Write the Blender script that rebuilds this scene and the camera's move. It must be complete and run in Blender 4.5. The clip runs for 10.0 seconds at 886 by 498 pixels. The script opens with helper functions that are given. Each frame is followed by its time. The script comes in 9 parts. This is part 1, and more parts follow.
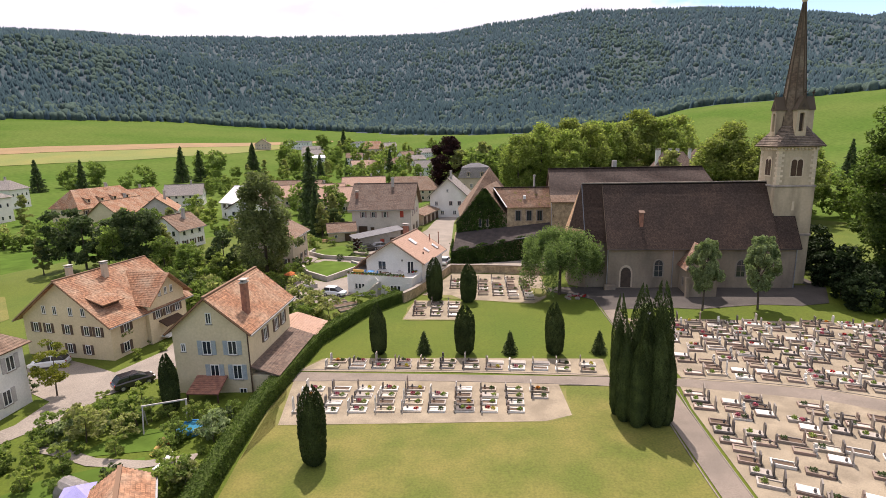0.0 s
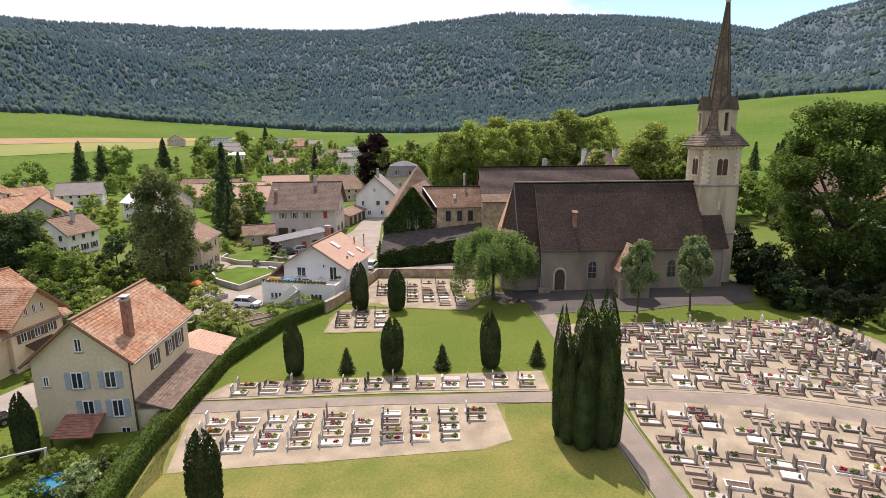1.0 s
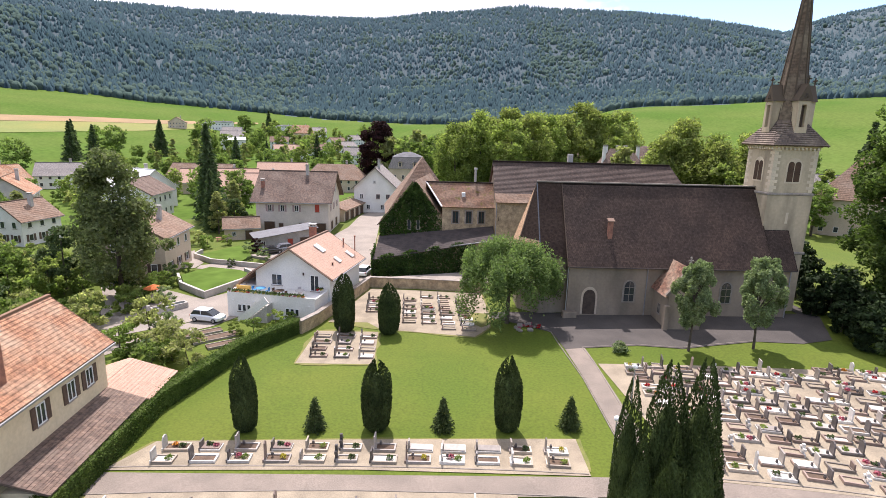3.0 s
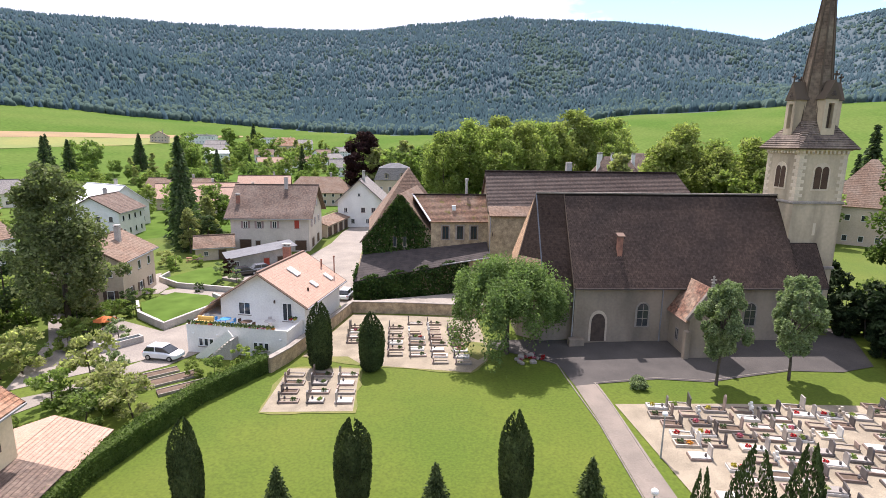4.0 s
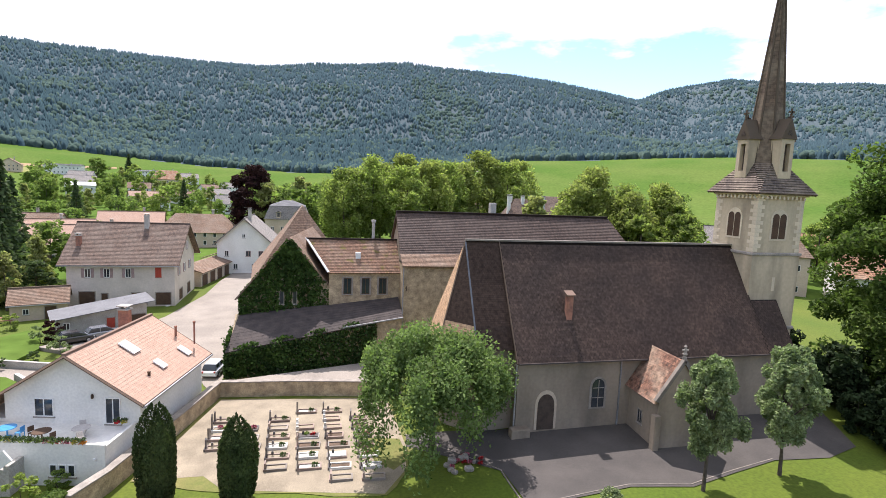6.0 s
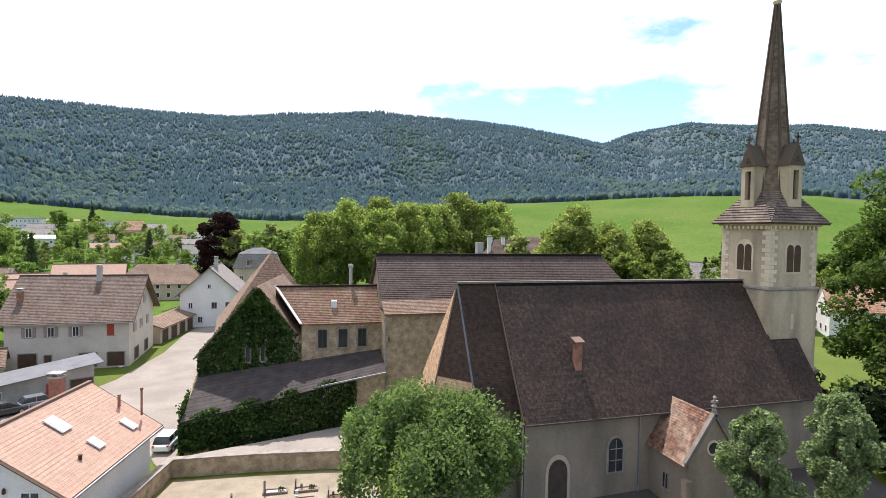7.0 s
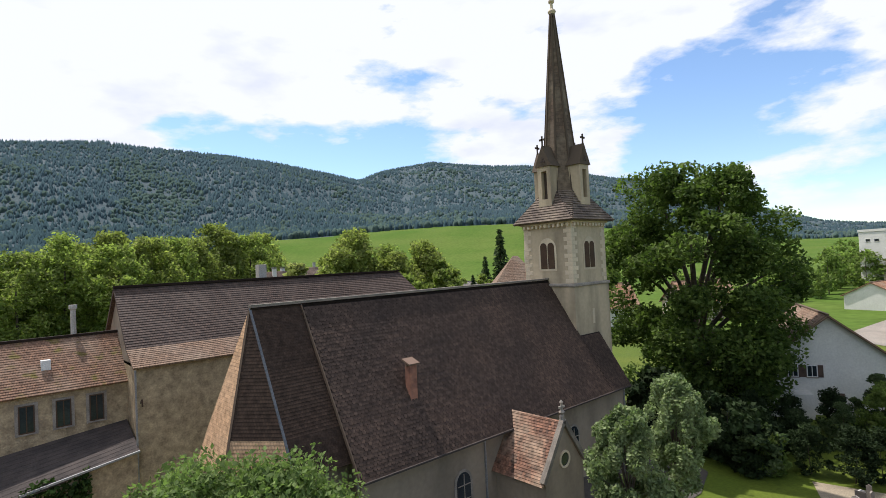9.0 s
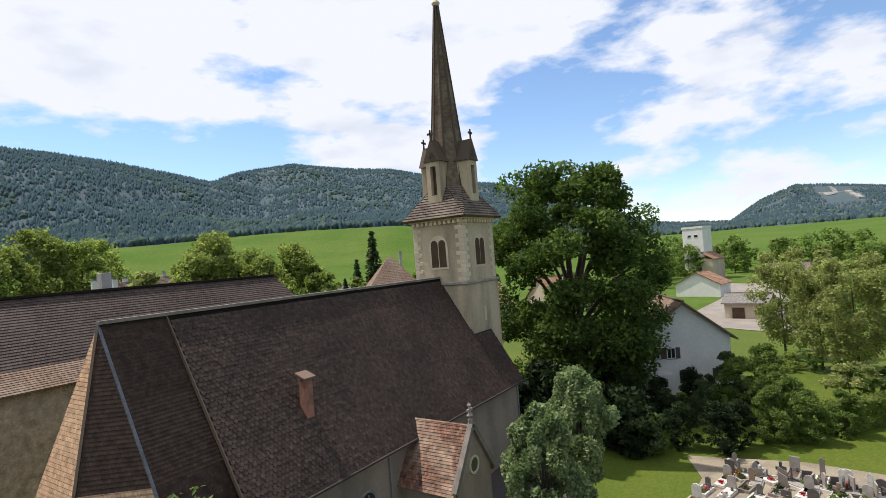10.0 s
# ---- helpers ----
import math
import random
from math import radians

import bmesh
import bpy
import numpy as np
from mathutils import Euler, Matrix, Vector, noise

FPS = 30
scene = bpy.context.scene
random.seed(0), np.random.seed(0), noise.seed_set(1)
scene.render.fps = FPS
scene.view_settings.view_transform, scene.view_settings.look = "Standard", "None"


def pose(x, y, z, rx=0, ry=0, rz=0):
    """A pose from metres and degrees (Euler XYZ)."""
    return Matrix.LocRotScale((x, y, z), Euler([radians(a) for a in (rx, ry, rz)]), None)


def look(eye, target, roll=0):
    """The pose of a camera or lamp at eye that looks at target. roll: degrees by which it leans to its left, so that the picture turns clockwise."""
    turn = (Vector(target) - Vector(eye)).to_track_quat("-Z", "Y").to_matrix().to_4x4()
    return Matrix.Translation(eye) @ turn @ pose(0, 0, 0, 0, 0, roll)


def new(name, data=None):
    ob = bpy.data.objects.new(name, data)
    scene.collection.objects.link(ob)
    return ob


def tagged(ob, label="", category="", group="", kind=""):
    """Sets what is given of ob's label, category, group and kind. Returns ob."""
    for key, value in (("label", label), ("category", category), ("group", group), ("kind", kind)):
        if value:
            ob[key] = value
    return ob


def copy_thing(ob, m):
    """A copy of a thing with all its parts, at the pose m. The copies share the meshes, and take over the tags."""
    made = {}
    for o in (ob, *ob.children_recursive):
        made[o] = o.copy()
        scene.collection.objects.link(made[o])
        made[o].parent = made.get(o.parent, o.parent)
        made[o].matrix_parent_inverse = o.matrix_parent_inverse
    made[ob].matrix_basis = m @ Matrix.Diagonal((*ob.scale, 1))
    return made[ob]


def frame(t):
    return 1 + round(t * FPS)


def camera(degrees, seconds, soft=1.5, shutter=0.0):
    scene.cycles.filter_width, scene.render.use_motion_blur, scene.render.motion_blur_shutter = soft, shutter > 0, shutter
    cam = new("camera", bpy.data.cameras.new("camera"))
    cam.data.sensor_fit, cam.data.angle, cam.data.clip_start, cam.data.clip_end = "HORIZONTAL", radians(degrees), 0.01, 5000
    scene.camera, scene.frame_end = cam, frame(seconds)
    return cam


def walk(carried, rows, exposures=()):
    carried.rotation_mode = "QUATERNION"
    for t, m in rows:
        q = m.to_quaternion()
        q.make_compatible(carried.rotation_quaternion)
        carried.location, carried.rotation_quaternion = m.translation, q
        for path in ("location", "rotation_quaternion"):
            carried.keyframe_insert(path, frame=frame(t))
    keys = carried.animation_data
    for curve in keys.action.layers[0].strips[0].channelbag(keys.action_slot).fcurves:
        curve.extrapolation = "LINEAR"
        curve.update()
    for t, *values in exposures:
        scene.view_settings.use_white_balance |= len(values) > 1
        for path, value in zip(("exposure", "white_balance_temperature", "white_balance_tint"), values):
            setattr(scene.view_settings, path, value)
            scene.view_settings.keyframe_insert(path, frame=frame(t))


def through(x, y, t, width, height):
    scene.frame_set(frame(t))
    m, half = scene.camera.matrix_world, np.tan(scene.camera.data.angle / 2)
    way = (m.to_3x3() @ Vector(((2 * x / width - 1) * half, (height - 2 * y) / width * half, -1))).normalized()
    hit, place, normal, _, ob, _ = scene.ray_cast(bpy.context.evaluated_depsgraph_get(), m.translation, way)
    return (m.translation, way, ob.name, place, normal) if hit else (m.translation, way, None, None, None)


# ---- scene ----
cam = camera(80.0, 10.0, soft=0.75)
# seconds, eye, pitch, heading, roll (degrees; heading counts anticlockwise from +y)
PATH = [
    (0.0, (12.46, 3.28, 25.23), -11.76, 5.82, -1.30),
    (0.5, (12.44, 6.33, 25.00), -12.68, 1.53, -0.63),
    (1.0, (12.51, 9.27, 24.66), -11.98, -1.93, -0.52),
    (1.5, (12.46, 12.62, 24.44), -12.99, -2.28, 0.90),
    (2.0, (12.49, 16.19, 24.22), -12.79, -1.92, 1.61),
    (2.5, (12.57, 19.86, 24.00), -13.02, -1.72, 1.71),
    (2.7, (12.62, 21.42, 23.91), -12.92, -1.41, 1.62),
    (4.0, (12.97, 31.58, 23.30), -11.57, -2.68, 0.74),
    (4.5, (13.04, 35.12, 23.08), -10.32, -2.69, 0.63),
    (5.0, (13.33, 38.99, 22.97), -9.45, -3.69, 1.14),
    (5.5, (13.26, 42.35, 22.56), -7.68, -8.32, 1.62),
    (5.7, (13.24, 43.91, 22.57), -7.31, -11.24, 1.65),
    (6.8, (13.48, 50.53, 21.92), -3.74, -15.47, 2.18),
    (7.0, (13.52, 51.73, 21.80), -2.06, -16.17, 1.02),
    (7.5, (13.70, 54.21, 21.38), -1.18, -15.49, 1.00),
    (8.0, (13.93, 56.68, 21.06), 0.44, -17.15, 0.54),
    (8.5, (14.72, 59.31, 20.52), 2.04, -25.03, -0.27),
    (9.0, (14.38, 61.16, 19.59), 1.49, -41.64, -2.78),
    (9.5, (14.58, 63.17, 19.58), 1.05, -51.35, -3.60),
    (10.0, (14.99, 64.74, 19.38), 0.93, -56.21, -4.42),
]
walk(cam, [(t, look(e, Vector(e) + Vector((-math.sin(radians(h)) * math.cos(radians(p)), math.cos(radians(h)) * math.cos(radians(p)), math.sin(radians(p)))), r))
           for t, e, p, h, r in PATH],
     exposures=[(0.0, 0.15, 6600, 23), (2.5, 0.45, 6150, 23), (5.0, 0.61, 6000, 21), (7.5, 0.36, 5980, 16), (9.0, -0.02, 6080, 14), (10.0, -0.10, 6120, 13)])

# ---- world and sun ----
SUN_EL, SUN_AZ = 62.0, -8.0          # azimuth clockwise from +y
world = bpy.data.worlds.new("summer_sky")
scene.world = world
world.use_nodes = True
wn, wl = world.node_tree.nodes, world.node_tree.links
wn.clear()
w_out = wn.new("ShaderNodeOutputWorld")
w_bg = wn.new("ShaderNodeBackground")
w_sky = wn.new("ShaderNodeTexSky")
w_sky.sky_type, w_sky.sun_disc = "NISHITA", False
w_sky.sun_elevation, w_sky.sun_rotation = radians(SUN_EL), radians(SUN_AZ)
w_sky.dust_density, w_sky.air_density, w_sky.ozone_density = 0.0, 1.0, 2.5
w_tc = wn.new("ShaderNodeTexCoord")
w_map = wn.new("ShaderNodeMapping")
w_map.inputs["Scale"].default_value = (1.0, 1.0, 2.6)
w_map.inputs["Location"].default_value = (0.35, 0.1, 0.2)
w_noise = wn.new("ShaderNodeTexNoise")
w_noise.inputs["Scale"].default_value, w_noise.inputs["Detail"].default_value = 3.1, 9.0
w_noise.inputs["Roughness"].default_value = 0.56
w_ramp = wn.new("ShaderNodeValToRGB")
w_ramp.color_ramp.elements[0].position, w_ramp.color_ramp.elements[1].position = 0.497, 0.577
w_mix = wn.new("ShaderNodeMixRGB")
w_mix.inputs["Color2"].default_value = (8.6, 8.7, 8.9, 1)
wl.new(w_tc.outputs["Generated"], w_map.inputs["Vector"])
wl.new(w_map.outputs["Vector"], w_noise.inputs["Vector"])
# thicker cloud and haze towards the sun
w_dot = wn.new("ShaderNodeVectorMath")
w_dot.operation = "DOT_PRODUCT"
w_dot.inputs[1].default_value = (math.sin(radians(SUN_AZ - 10)) * math.cos(radians(SUN_EL)), math.cos(radians(SUN_AZ - 10)) * math.cos(radians(SUN_EL)), math.sin(radians(SUN_EL)))
w_grad = wn.new("ShaderNodeMapRange")
w_grad.inputs["From Min"].default_value, w_grad.inputs["From Max"].default_value = 0.48, 0.70
w_grad.inputs["To Min"].default_value, w_grad.inputs["To Max"].default_value = 0.0, 0.30
w_add = wn.new("ShaderNodeMath")
w_add.operation = "ADD"
wl.new(w_tc.outputs["Generated"], w_dot.inputs[0])
wl.new(w_dot.outputs["Value"], w_grad.inputs["Value"])
wl.new(w_noise.outputs["Fac"], w_add.inputs[0]), wl.new(w_grad.outputs["Result"], w_add.inputs[1])
wl.new(w_add.outputs["Value"], w_ramp.inputs["Fac"])
wl.new(w_ramp.outputs["Color"], w_mix.inputs["Fac"])
# grey undersides of the clouds
w_soft = wn.new("ShaderNodeTexNoise")
w_soft.inputs["Scale"].default_value, w_soft.inputs["Detail"].default_value = 5.2, 6.0
w_grey = wn.new("ShaderNodeValToRGB")
w_grey.color_ramp.elements[0].position, w_grey.color_ramp.elements[1].position = 0.33, 0.46
w_grey.color_ramp.elements[0].color, w_grey.color_ramp.elements[1].color = (0.84, 0.86, 0.89, 1), (1, 1, 1, 1)
w_cloud = wn.new("ShaderNodeMixRGB")
w_cloud.blend_type, w_cloud.inputs["Fac"].default_value, w_cloud.inputs["Color2"].default_value = "MULTIPLY", 1.0, (9.3, 9.4, 9.6, 1)
wl.new(w_map.outputs["Vector"], w_soft.inputs["Vector"])
wl.new(w_soft.outputs["Fac"], w_grey.inputs["Fac"])
wl.new(w_grey.outputs["Color"], w_cloud.inputs["Color1"])
wl.new(w_cloud.outputs["Color"], w_mix.inputs["Color2"])
w_tint = wn.new("ShaderNodeMixRGB")
w_tint.blend_type, w_tint.inputs["Fac"].default_value, w_tint.inputs["Color2"].default_value = "MULTIPLY", 1.0, (1.72, 1.70, 1.64, 1)
wl.new(w_sky.outputs["Color"], w_tint.inputs["Color1"])
wl.new(w_tint.outputs["Color"], w_mix.inputs["Color1"])
wl.new(w_mix.outputs["Color"], w_bg.inputs["Color"])
w_bg.inputs["Strength"].default_value = 0.108
wl.new(w_bg.outputs["Background"], w_out.inputs["Surface"])

sun = new("sun", bpy.data.lights.new("sun", "SUN"))
sun.data.energy, sun.data.angle, sun.data.color = 5.0, radians(0.53), (1.0, 0.93, 0.83)
_e, _a = radians(SUN_EL), radians(SUN_AZ)
sun.matrix_world = look((math.sin(_a) * math.cos(_e) * 300, math.cos(_a) * math.cos(_e) * 300, math.sin(_e) * 300), (0, 0, 0))

# ---- materials ----
def material(name, a, b=None, scale=1.0, rough=0.85, bump=0.3, fine=12.0, per_object=0.0, per_island=0.0, metal=0.0, contrast=(0.35, 0.65), coord="Object", spec=0.3, bump_distance=0.03, grain=0.2, streak=0.0):
    """Two colours mixed by a coarse noise, shaded by a fine one that also gives the relief."""
    m = bpy.data.materials.new(name)
    m.use_nodes = True
    n, l = m.node_tree.nodes, m.node_tree.links
    p = n["Principled BSDF"]
    b = b or tuple(c * 0.75 for c in a)
    tc = n.new("ShaderNodeTexCoord")
    n1, n2 = n.new("ShaderNodeTexNoise"), n.new("ShaderNodeTexNoise")
    for q, s in ((n1, scale), (n2, scale * fine)):
        q.inputs["Scale"].default_value, q.inputs["Detail"].default_value = s, 5.0
        l.new(tc.outputs[coord], q.inputs["Vector"])
    if streak:
        mp = n.new("ShaderNodeMapping")
        mp.inputs["Scale"].default_value = (1.0, 1.0, streak)
        l.new(tc.outputs[coord], mp.inputs["Vector"])
        l.new(mp.outputs["Vector"], n1.inputs["Vector"])
    r = n.new("ShaderNodeValToRGB")
    r.color_ramp.elements[0].position, r.color_ramp.elements[1].position = contrast
    r.color_ramp.elements[0].color, r.color_ramp.elements[1].color = (*a, 1), (*b, 1)
    l.new(n1.outputs["Fac"], r.inputs["Fac"])
    mr = n.new("ShaderNodeMapRange")
    mr.inputs["From Min"].default_value, mr.inputs["From Max"].default_value = 0.3, 0.7
    mr.inputs["To Min"].default_value, mr.inputs["To Max"].default_value = 1 - grain, 1 + grain
    l.new(n2.outputs["Fac"], mr.inputs["Value"])
    mul = n.new("ShaderNodeMixRGB")
    mul.blend_type, mul.inputs["Fac"].default_value = "MULTIPLY", 1.0
    l.new(r.outputs["Color"], mul.inputs["Color1"])
    l.new(mr.outputs["Result"], mul.inputs["Color2"])
    col = mul.outputs["Color"]
    for amount, node, sock in ((per_object, "ShaderNodeObjectInfo", "Random"), (per_island, "ShaderNodeNewGeometry", "Random Per Island")):
        if amount:
            o, v = n.new(node), n.new("ShaderNodeMapRange")
            v.inputs["To Min"].default_value, v.inputs["To Max"].default_value = 1 - amount, 1 + amount
            l.new(o.outputs[sock], v.inputs["Value"])
            k = n.new("ShaderNodeMixRGB")
            k.blend_type, k.inputs["Fac"].default_value = "MULTIPLY", 1.0
            l.new(col, k.inputs["Color1"]), l.new(v.outputs["Result"], k.inputs["Color2"])
            col = k.outputs["Color"]
    l.new(col, p.inputs["Base Color"])
    p.inputs["Roughness"].default_value, p.inputs["Metallic"].default_value = rough, metal
    p.inputs["Specular IOR Level"].default_value = spec
    if bump:
        bp = n.new("ShaderNodeBump")
        bp.inputs["Strength"].default_value, bp.inputs["Distance"].default_value = bump, bump_distance
        l.new(n2.outputs["Fac"], bp.inputs["Height"])
        l.new(bp.outputs["Normal"], p.inputs["Normal"])
    return m


def tiled(name, a, b, c, width=0.2, height=0.25, stain=0.35, rough=0.85, moss=None, spec=0.25, joint=0.018, mottle=0.33):
    """Roof tiles: every tile its own tone, joints dark, weathered patches; coordinates in metres on the slope."""
    m = bpy.data.materials.new(name)
    m.use_nodes = True
    n, l = m.node_tree.nodes, m.node_tree.links
    p = n["Principled BSDF"]
    uv = n.new("ShaderNodeUVMap")
    br = n.new("ShaderNodeTexBrick")
    br.inputs["Scale"].default_value = 1.0
    br.inputs["Brick Width"].default_value, br.inputs["Row Height"].default_value = width, height
    br.inputs["Mortar Size"].default_value, br.inputs["Mortar Smooth"].default_value = joint, 0.6
    br.inputs["Color1"].default_value, br.inputs["Color2"].default_value = (*a, 1), (*b, 1)
    br.inputs["Mortar"].default_value = (*[x * 0.35 for x in a], 1)
    l.new(uv.outputs["UV"], br.inputs["Vector"])
    n1, n2 = n.new("ShaderNodeTexNoise"), n.new("ShaderNodeTexNoise")
    n1.inputs["Scale"].default_value, n1.inputs["Detail"].default_value = 0.35, 6
    n2.inputs["Scale"].default_value, n2.inputs["Detail"].default_value = 2.6, 6
    l.new(uv.outputs["UV"], n1.inputs["Vector"]), l.new(uv.outputs["UV"], n2.inputs["Vector"])
    r = n.new("ShaderNodeValToRGB")
    r.color_ramp.elements[0].position, r.color_ramp.elements[1].position = 0.42, 0.68
    r.color_ramp.elements[0].color, r.color_ramp.elements[1].color = (0, 0, 0, 1), (stain * 1.6,) * 3 + (1,)
    l.new(n1.outputs["Fac"], r.inputs["Fac"])
    mx = n.new("ShaderNodeMixRGB")
    mx.inputs["Color2"].default_value = (*c, 1)
    l.new(r.outputs["Color"], mx.inputs["Fac"]), l.new(br.outputs["Color"], mx.inputs["Color1"])
    mr = n.new("ShaderNodeMapRange")
    mr.inputs["From Min"].default_value, mr.inputs["From Max"].default_value = 0.3, 0.7
    mr.inputs["To Min"].default_value, mr.inputs["To Max"].default_value = 1 - mottle, 1 + mottle * 0.9
    l.new(n2.outputs["Fac"], mr.inputs["Value"])
    mu = n.new("ShaderNodeMixRGB")
    mu.blend_type, mu.inputs["Fac"].default_value = "MULTIPLY", 1.0
    l.new(mx.outputs["Color"], mu.inputs["Color1"]), l.new(mr.outputs["Result"], mu.inputs["Color2"])
    col = mu.outputs["Color"]
    if moss:
        n3 = n.new("ShaderNodeTexNoise")
        n3.inputs["Scale"].default_value, n3.inputs["Detail"].default_value = 0.8, 8
        l.new(uv.outputs["UV"], n3.inputs["Vector"])
        r3 = n.new("ShaderNodeValToRGB")
        r3.color_ramp.elements[0].position, r3.color_ramp.elements[1].position = 0.56, 0.66
        l.new(n3.outputs["Fac"], r3.inputs["Fac"])
        m3 = n.new("ShaderNodeMixRGB")
        m3.inputs["Color2"].default_value = (*moss, 1)
        l.new(r3.outputs["Color"], m3.inputs["Fac"]), l.new(col, m3.inputs["Color1"])
        col = m3.outputs["Color"]
    l.new(col, p.inputs["Base Color"])
    p.inputs["Roughness"].default_value, p.inputs["Specular IOR Level"].default_value = rough, spec
    bp = n.new("ShaderNodeBump")
    bp.inputs["Strength"].default_value, bp.inputs["Distance"].default_value = 0.7, 0.03
    l.new(br.outputs["Color"], bp.inputs["Height"])
    l.new(bp.outputs["Normal"], p.inputs["Normal"])
    return m


def leafy(name, a, b, gloss=0.75, through=0.25, spread=0.35, spec=0.12):
    """Leaves: each leaf its own tone, yellower light passing through."""
    m = material(name, a, b, scale=0.6, rough=gloss, bump=0, per_island=spread, per_object=0.12, spec=spec)
    n, l = m.node_tree.nodes, m.node_tree.links
    p = n["Principled BSDF"]
    t = n.new("ShaderNodeBsdfTranslucent")
    s = n.new("ShaderNodeMixShader")
    s.inputs["Fac"].default_value = through
    k = n.new("ShaderNodeMixRGB")
    k.blend_type, k.inputs["Fac"].default_value, k.inputs["Color2"].default_value = "MULTIPLY", 1.0, (1.42, 1.68, 1.0, 1)
    l.new(p.inputs["Base Color"].links[0].from_socket, k.inputs["Color1"])
    l.new(k.outputs["Color"], t.inputs["Color"])
    l.new(p.outputs["BSDF"], s.inputs[1]), l.new(t.outputs["BSDF"], s.inputs[2])
    l.new(s.outputs["Shader"], n["Material Output"].inputs["Surface"])
    return m


def glassy(name, tint=(0.02, 0.025, 0.03)):
    m = material(name, tint, tuple(c * 1.6 for c in tint), scale=0.7, rough=0.12, bump=0, spec=0.6)
    return m


GRASS = material("lawn_grass", (0.070, 0.108, 0.006), (0.098, 0.124, 0.010), scale=0.11, rough=0.9, bump=0.5, fine=40, contrast=(0.32, 0.72), bump_distance=0.05)
MEADOW = material("meadow", (0.070, 0.126, 0.020), (0.100, 0.144, 0.030), scale=0.012, rough=1.0, spec=0.03, bump=0.3, fine=30, bump_distance=0.2)
GRAVEL = material("gravel", (0.325, 0.272, 0.19), (0.225, 0.188, 0.132), scale=0.5, rough=0.95, bump=0.6, fine=26)
ASPHALT = material("asphalt", (0.235, 0.195, 0.155), (0.18, 0.152, 0.122), scale=0.4, rough=0.9, bump=0.25, fine=30)
# darker asphalt for the forecourt, some of the church's shadow put into its colour
SHADED_ASPHALT = material("shaded_asphalt", (0.088, 0.078, 0.068), (0.066, 0.059, 0.052), scale=0.4, rough=0.9, bump=0.25, fine=30)
KERB_DULL = material("dull_kerb_stone", (0.25, 0.215, 0.175), (0.17, 0.148, 0.122), scale=1.5)
LANE = material("pale_lane", (0.30, 0.262, 0.215), (0.235, 0.205, 0.17), scale=0.25, rough=0.95, bump=0.3, fine=30)
KERB = material("kerb_stone", (0.36, 0.315, 0.26), (0.25, 0.22, 0.185), scale=1.5, per_object=0.1)
PLASTER = material("old_plaster", (0.52, 0.44, 0.31), (0.40, 0.33, 0.23), scale=0.35, fine=10, bump=0.2, grain=0.07)
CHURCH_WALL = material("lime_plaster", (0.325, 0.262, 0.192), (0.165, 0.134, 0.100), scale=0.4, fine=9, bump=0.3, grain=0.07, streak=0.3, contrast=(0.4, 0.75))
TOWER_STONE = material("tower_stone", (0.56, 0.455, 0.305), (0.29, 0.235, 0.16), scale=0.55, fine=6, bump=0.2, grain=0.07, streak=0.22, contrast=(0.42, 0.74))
ASHLAR = material("pale_ashlar", (0.72, 0.605, 0.43), (0.60, 0.50, 0.355), scale=0.8, fine=8, grain=0.08, per_object=0.10)
RUBBLE = material("rubble_wall", (0.50, 0.385, 0.235), (0.29, 0.22, 0.135), scale=1.6, fine=5, bump=0.9, bump_distance=0.08)
CREAM = material("cream_render", (0.66, 0.55, 0.36), (0.58, 0.48, 0.31), scale=0.3, fine=14, bump=0.12, grain=0.07)
WHITE_WALL = material("white_render", (0.76, 0.74, 0.68), (0.68, 0.66, 0.60), scale=0.4, fine=14, bump=0.12, grain=0.07)
GREY_WALL = material("grey_render", (0.60, 0.53, 0.45), (0.50, 0.44, 0.37), scale=0.35, fine=12, bump=0.15, grain=0.07)
BEIGE = material("beige_render", (0.55, 0.45, 0.335), (0.46, 0.37, 0.27), scale=0.3, fine=12, bump=0.15, grain=0.07)
CHURCH_TILE = tiled("church_tiles", (0.034, 0.023, 0.017), (0.020, 0.014, 0.011), (0.028, 0.021, 0.016), 0.27, 0.24, 0.4, rough=0.72, spec=0.15, joint=0.035)
TAIL_TILE = material("tail_tiles", (0.080, 0.053, 0.039), (0.046, 0.033, 0.026), scale=0.3, rough=0.7, bump=0.2, fine=14, per_island=0.22, spec=0.15, contrast=(0.3, 0.7), grain=0.3)
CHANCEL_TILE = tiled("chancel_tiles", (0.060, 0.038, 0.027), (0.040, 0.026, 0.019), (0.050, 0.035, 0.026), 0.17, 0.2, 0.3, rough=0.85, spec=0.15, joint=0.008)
# bright orange for the apse facets: the sunlight on them is put into the colour
SUNLIT_TILE = tiled("sunlit_orange_tiles", (0.52, 0.33, 0.19), (0.43, 0.27, 0.15), (0.48, 0.34, 0.22), 0.17, 0.2, 0.3, joint=0.010)
ABBEY_TILE = tiled("abbey_tiles", (0.105, 0.068, 0.050), (0.060, 0.042, 0.033), (0.115, 0.083, 0.064), 0.22, 0.26, 0.4, rough=0.72, spec=0.3, joint=0.03)
BROWN_TILE = tiled("brown_tiles", (0.27, 0.175, 0.115), (0.19, 0.125, 0.085), (0.25, 0.19, 0.14), 0.2, 0.28, 0.5)
RED_TILE = tiled("red_tiles", (0.41, 0.215, 0.118), (0.27, 0.135, 0.078), (0.38, 0.27, 0.18), 0.24, 0.33, 0.6, mottle=0.42)
PINK_TILE = tiled("salmon_tiles", (0.46, 0.30, 0.215), (0.41, 0.265, 0.188), (0.45, 0.33, 0.25), 0.28, 0.36, 0.2, joint=0.01, mottle=0.10)
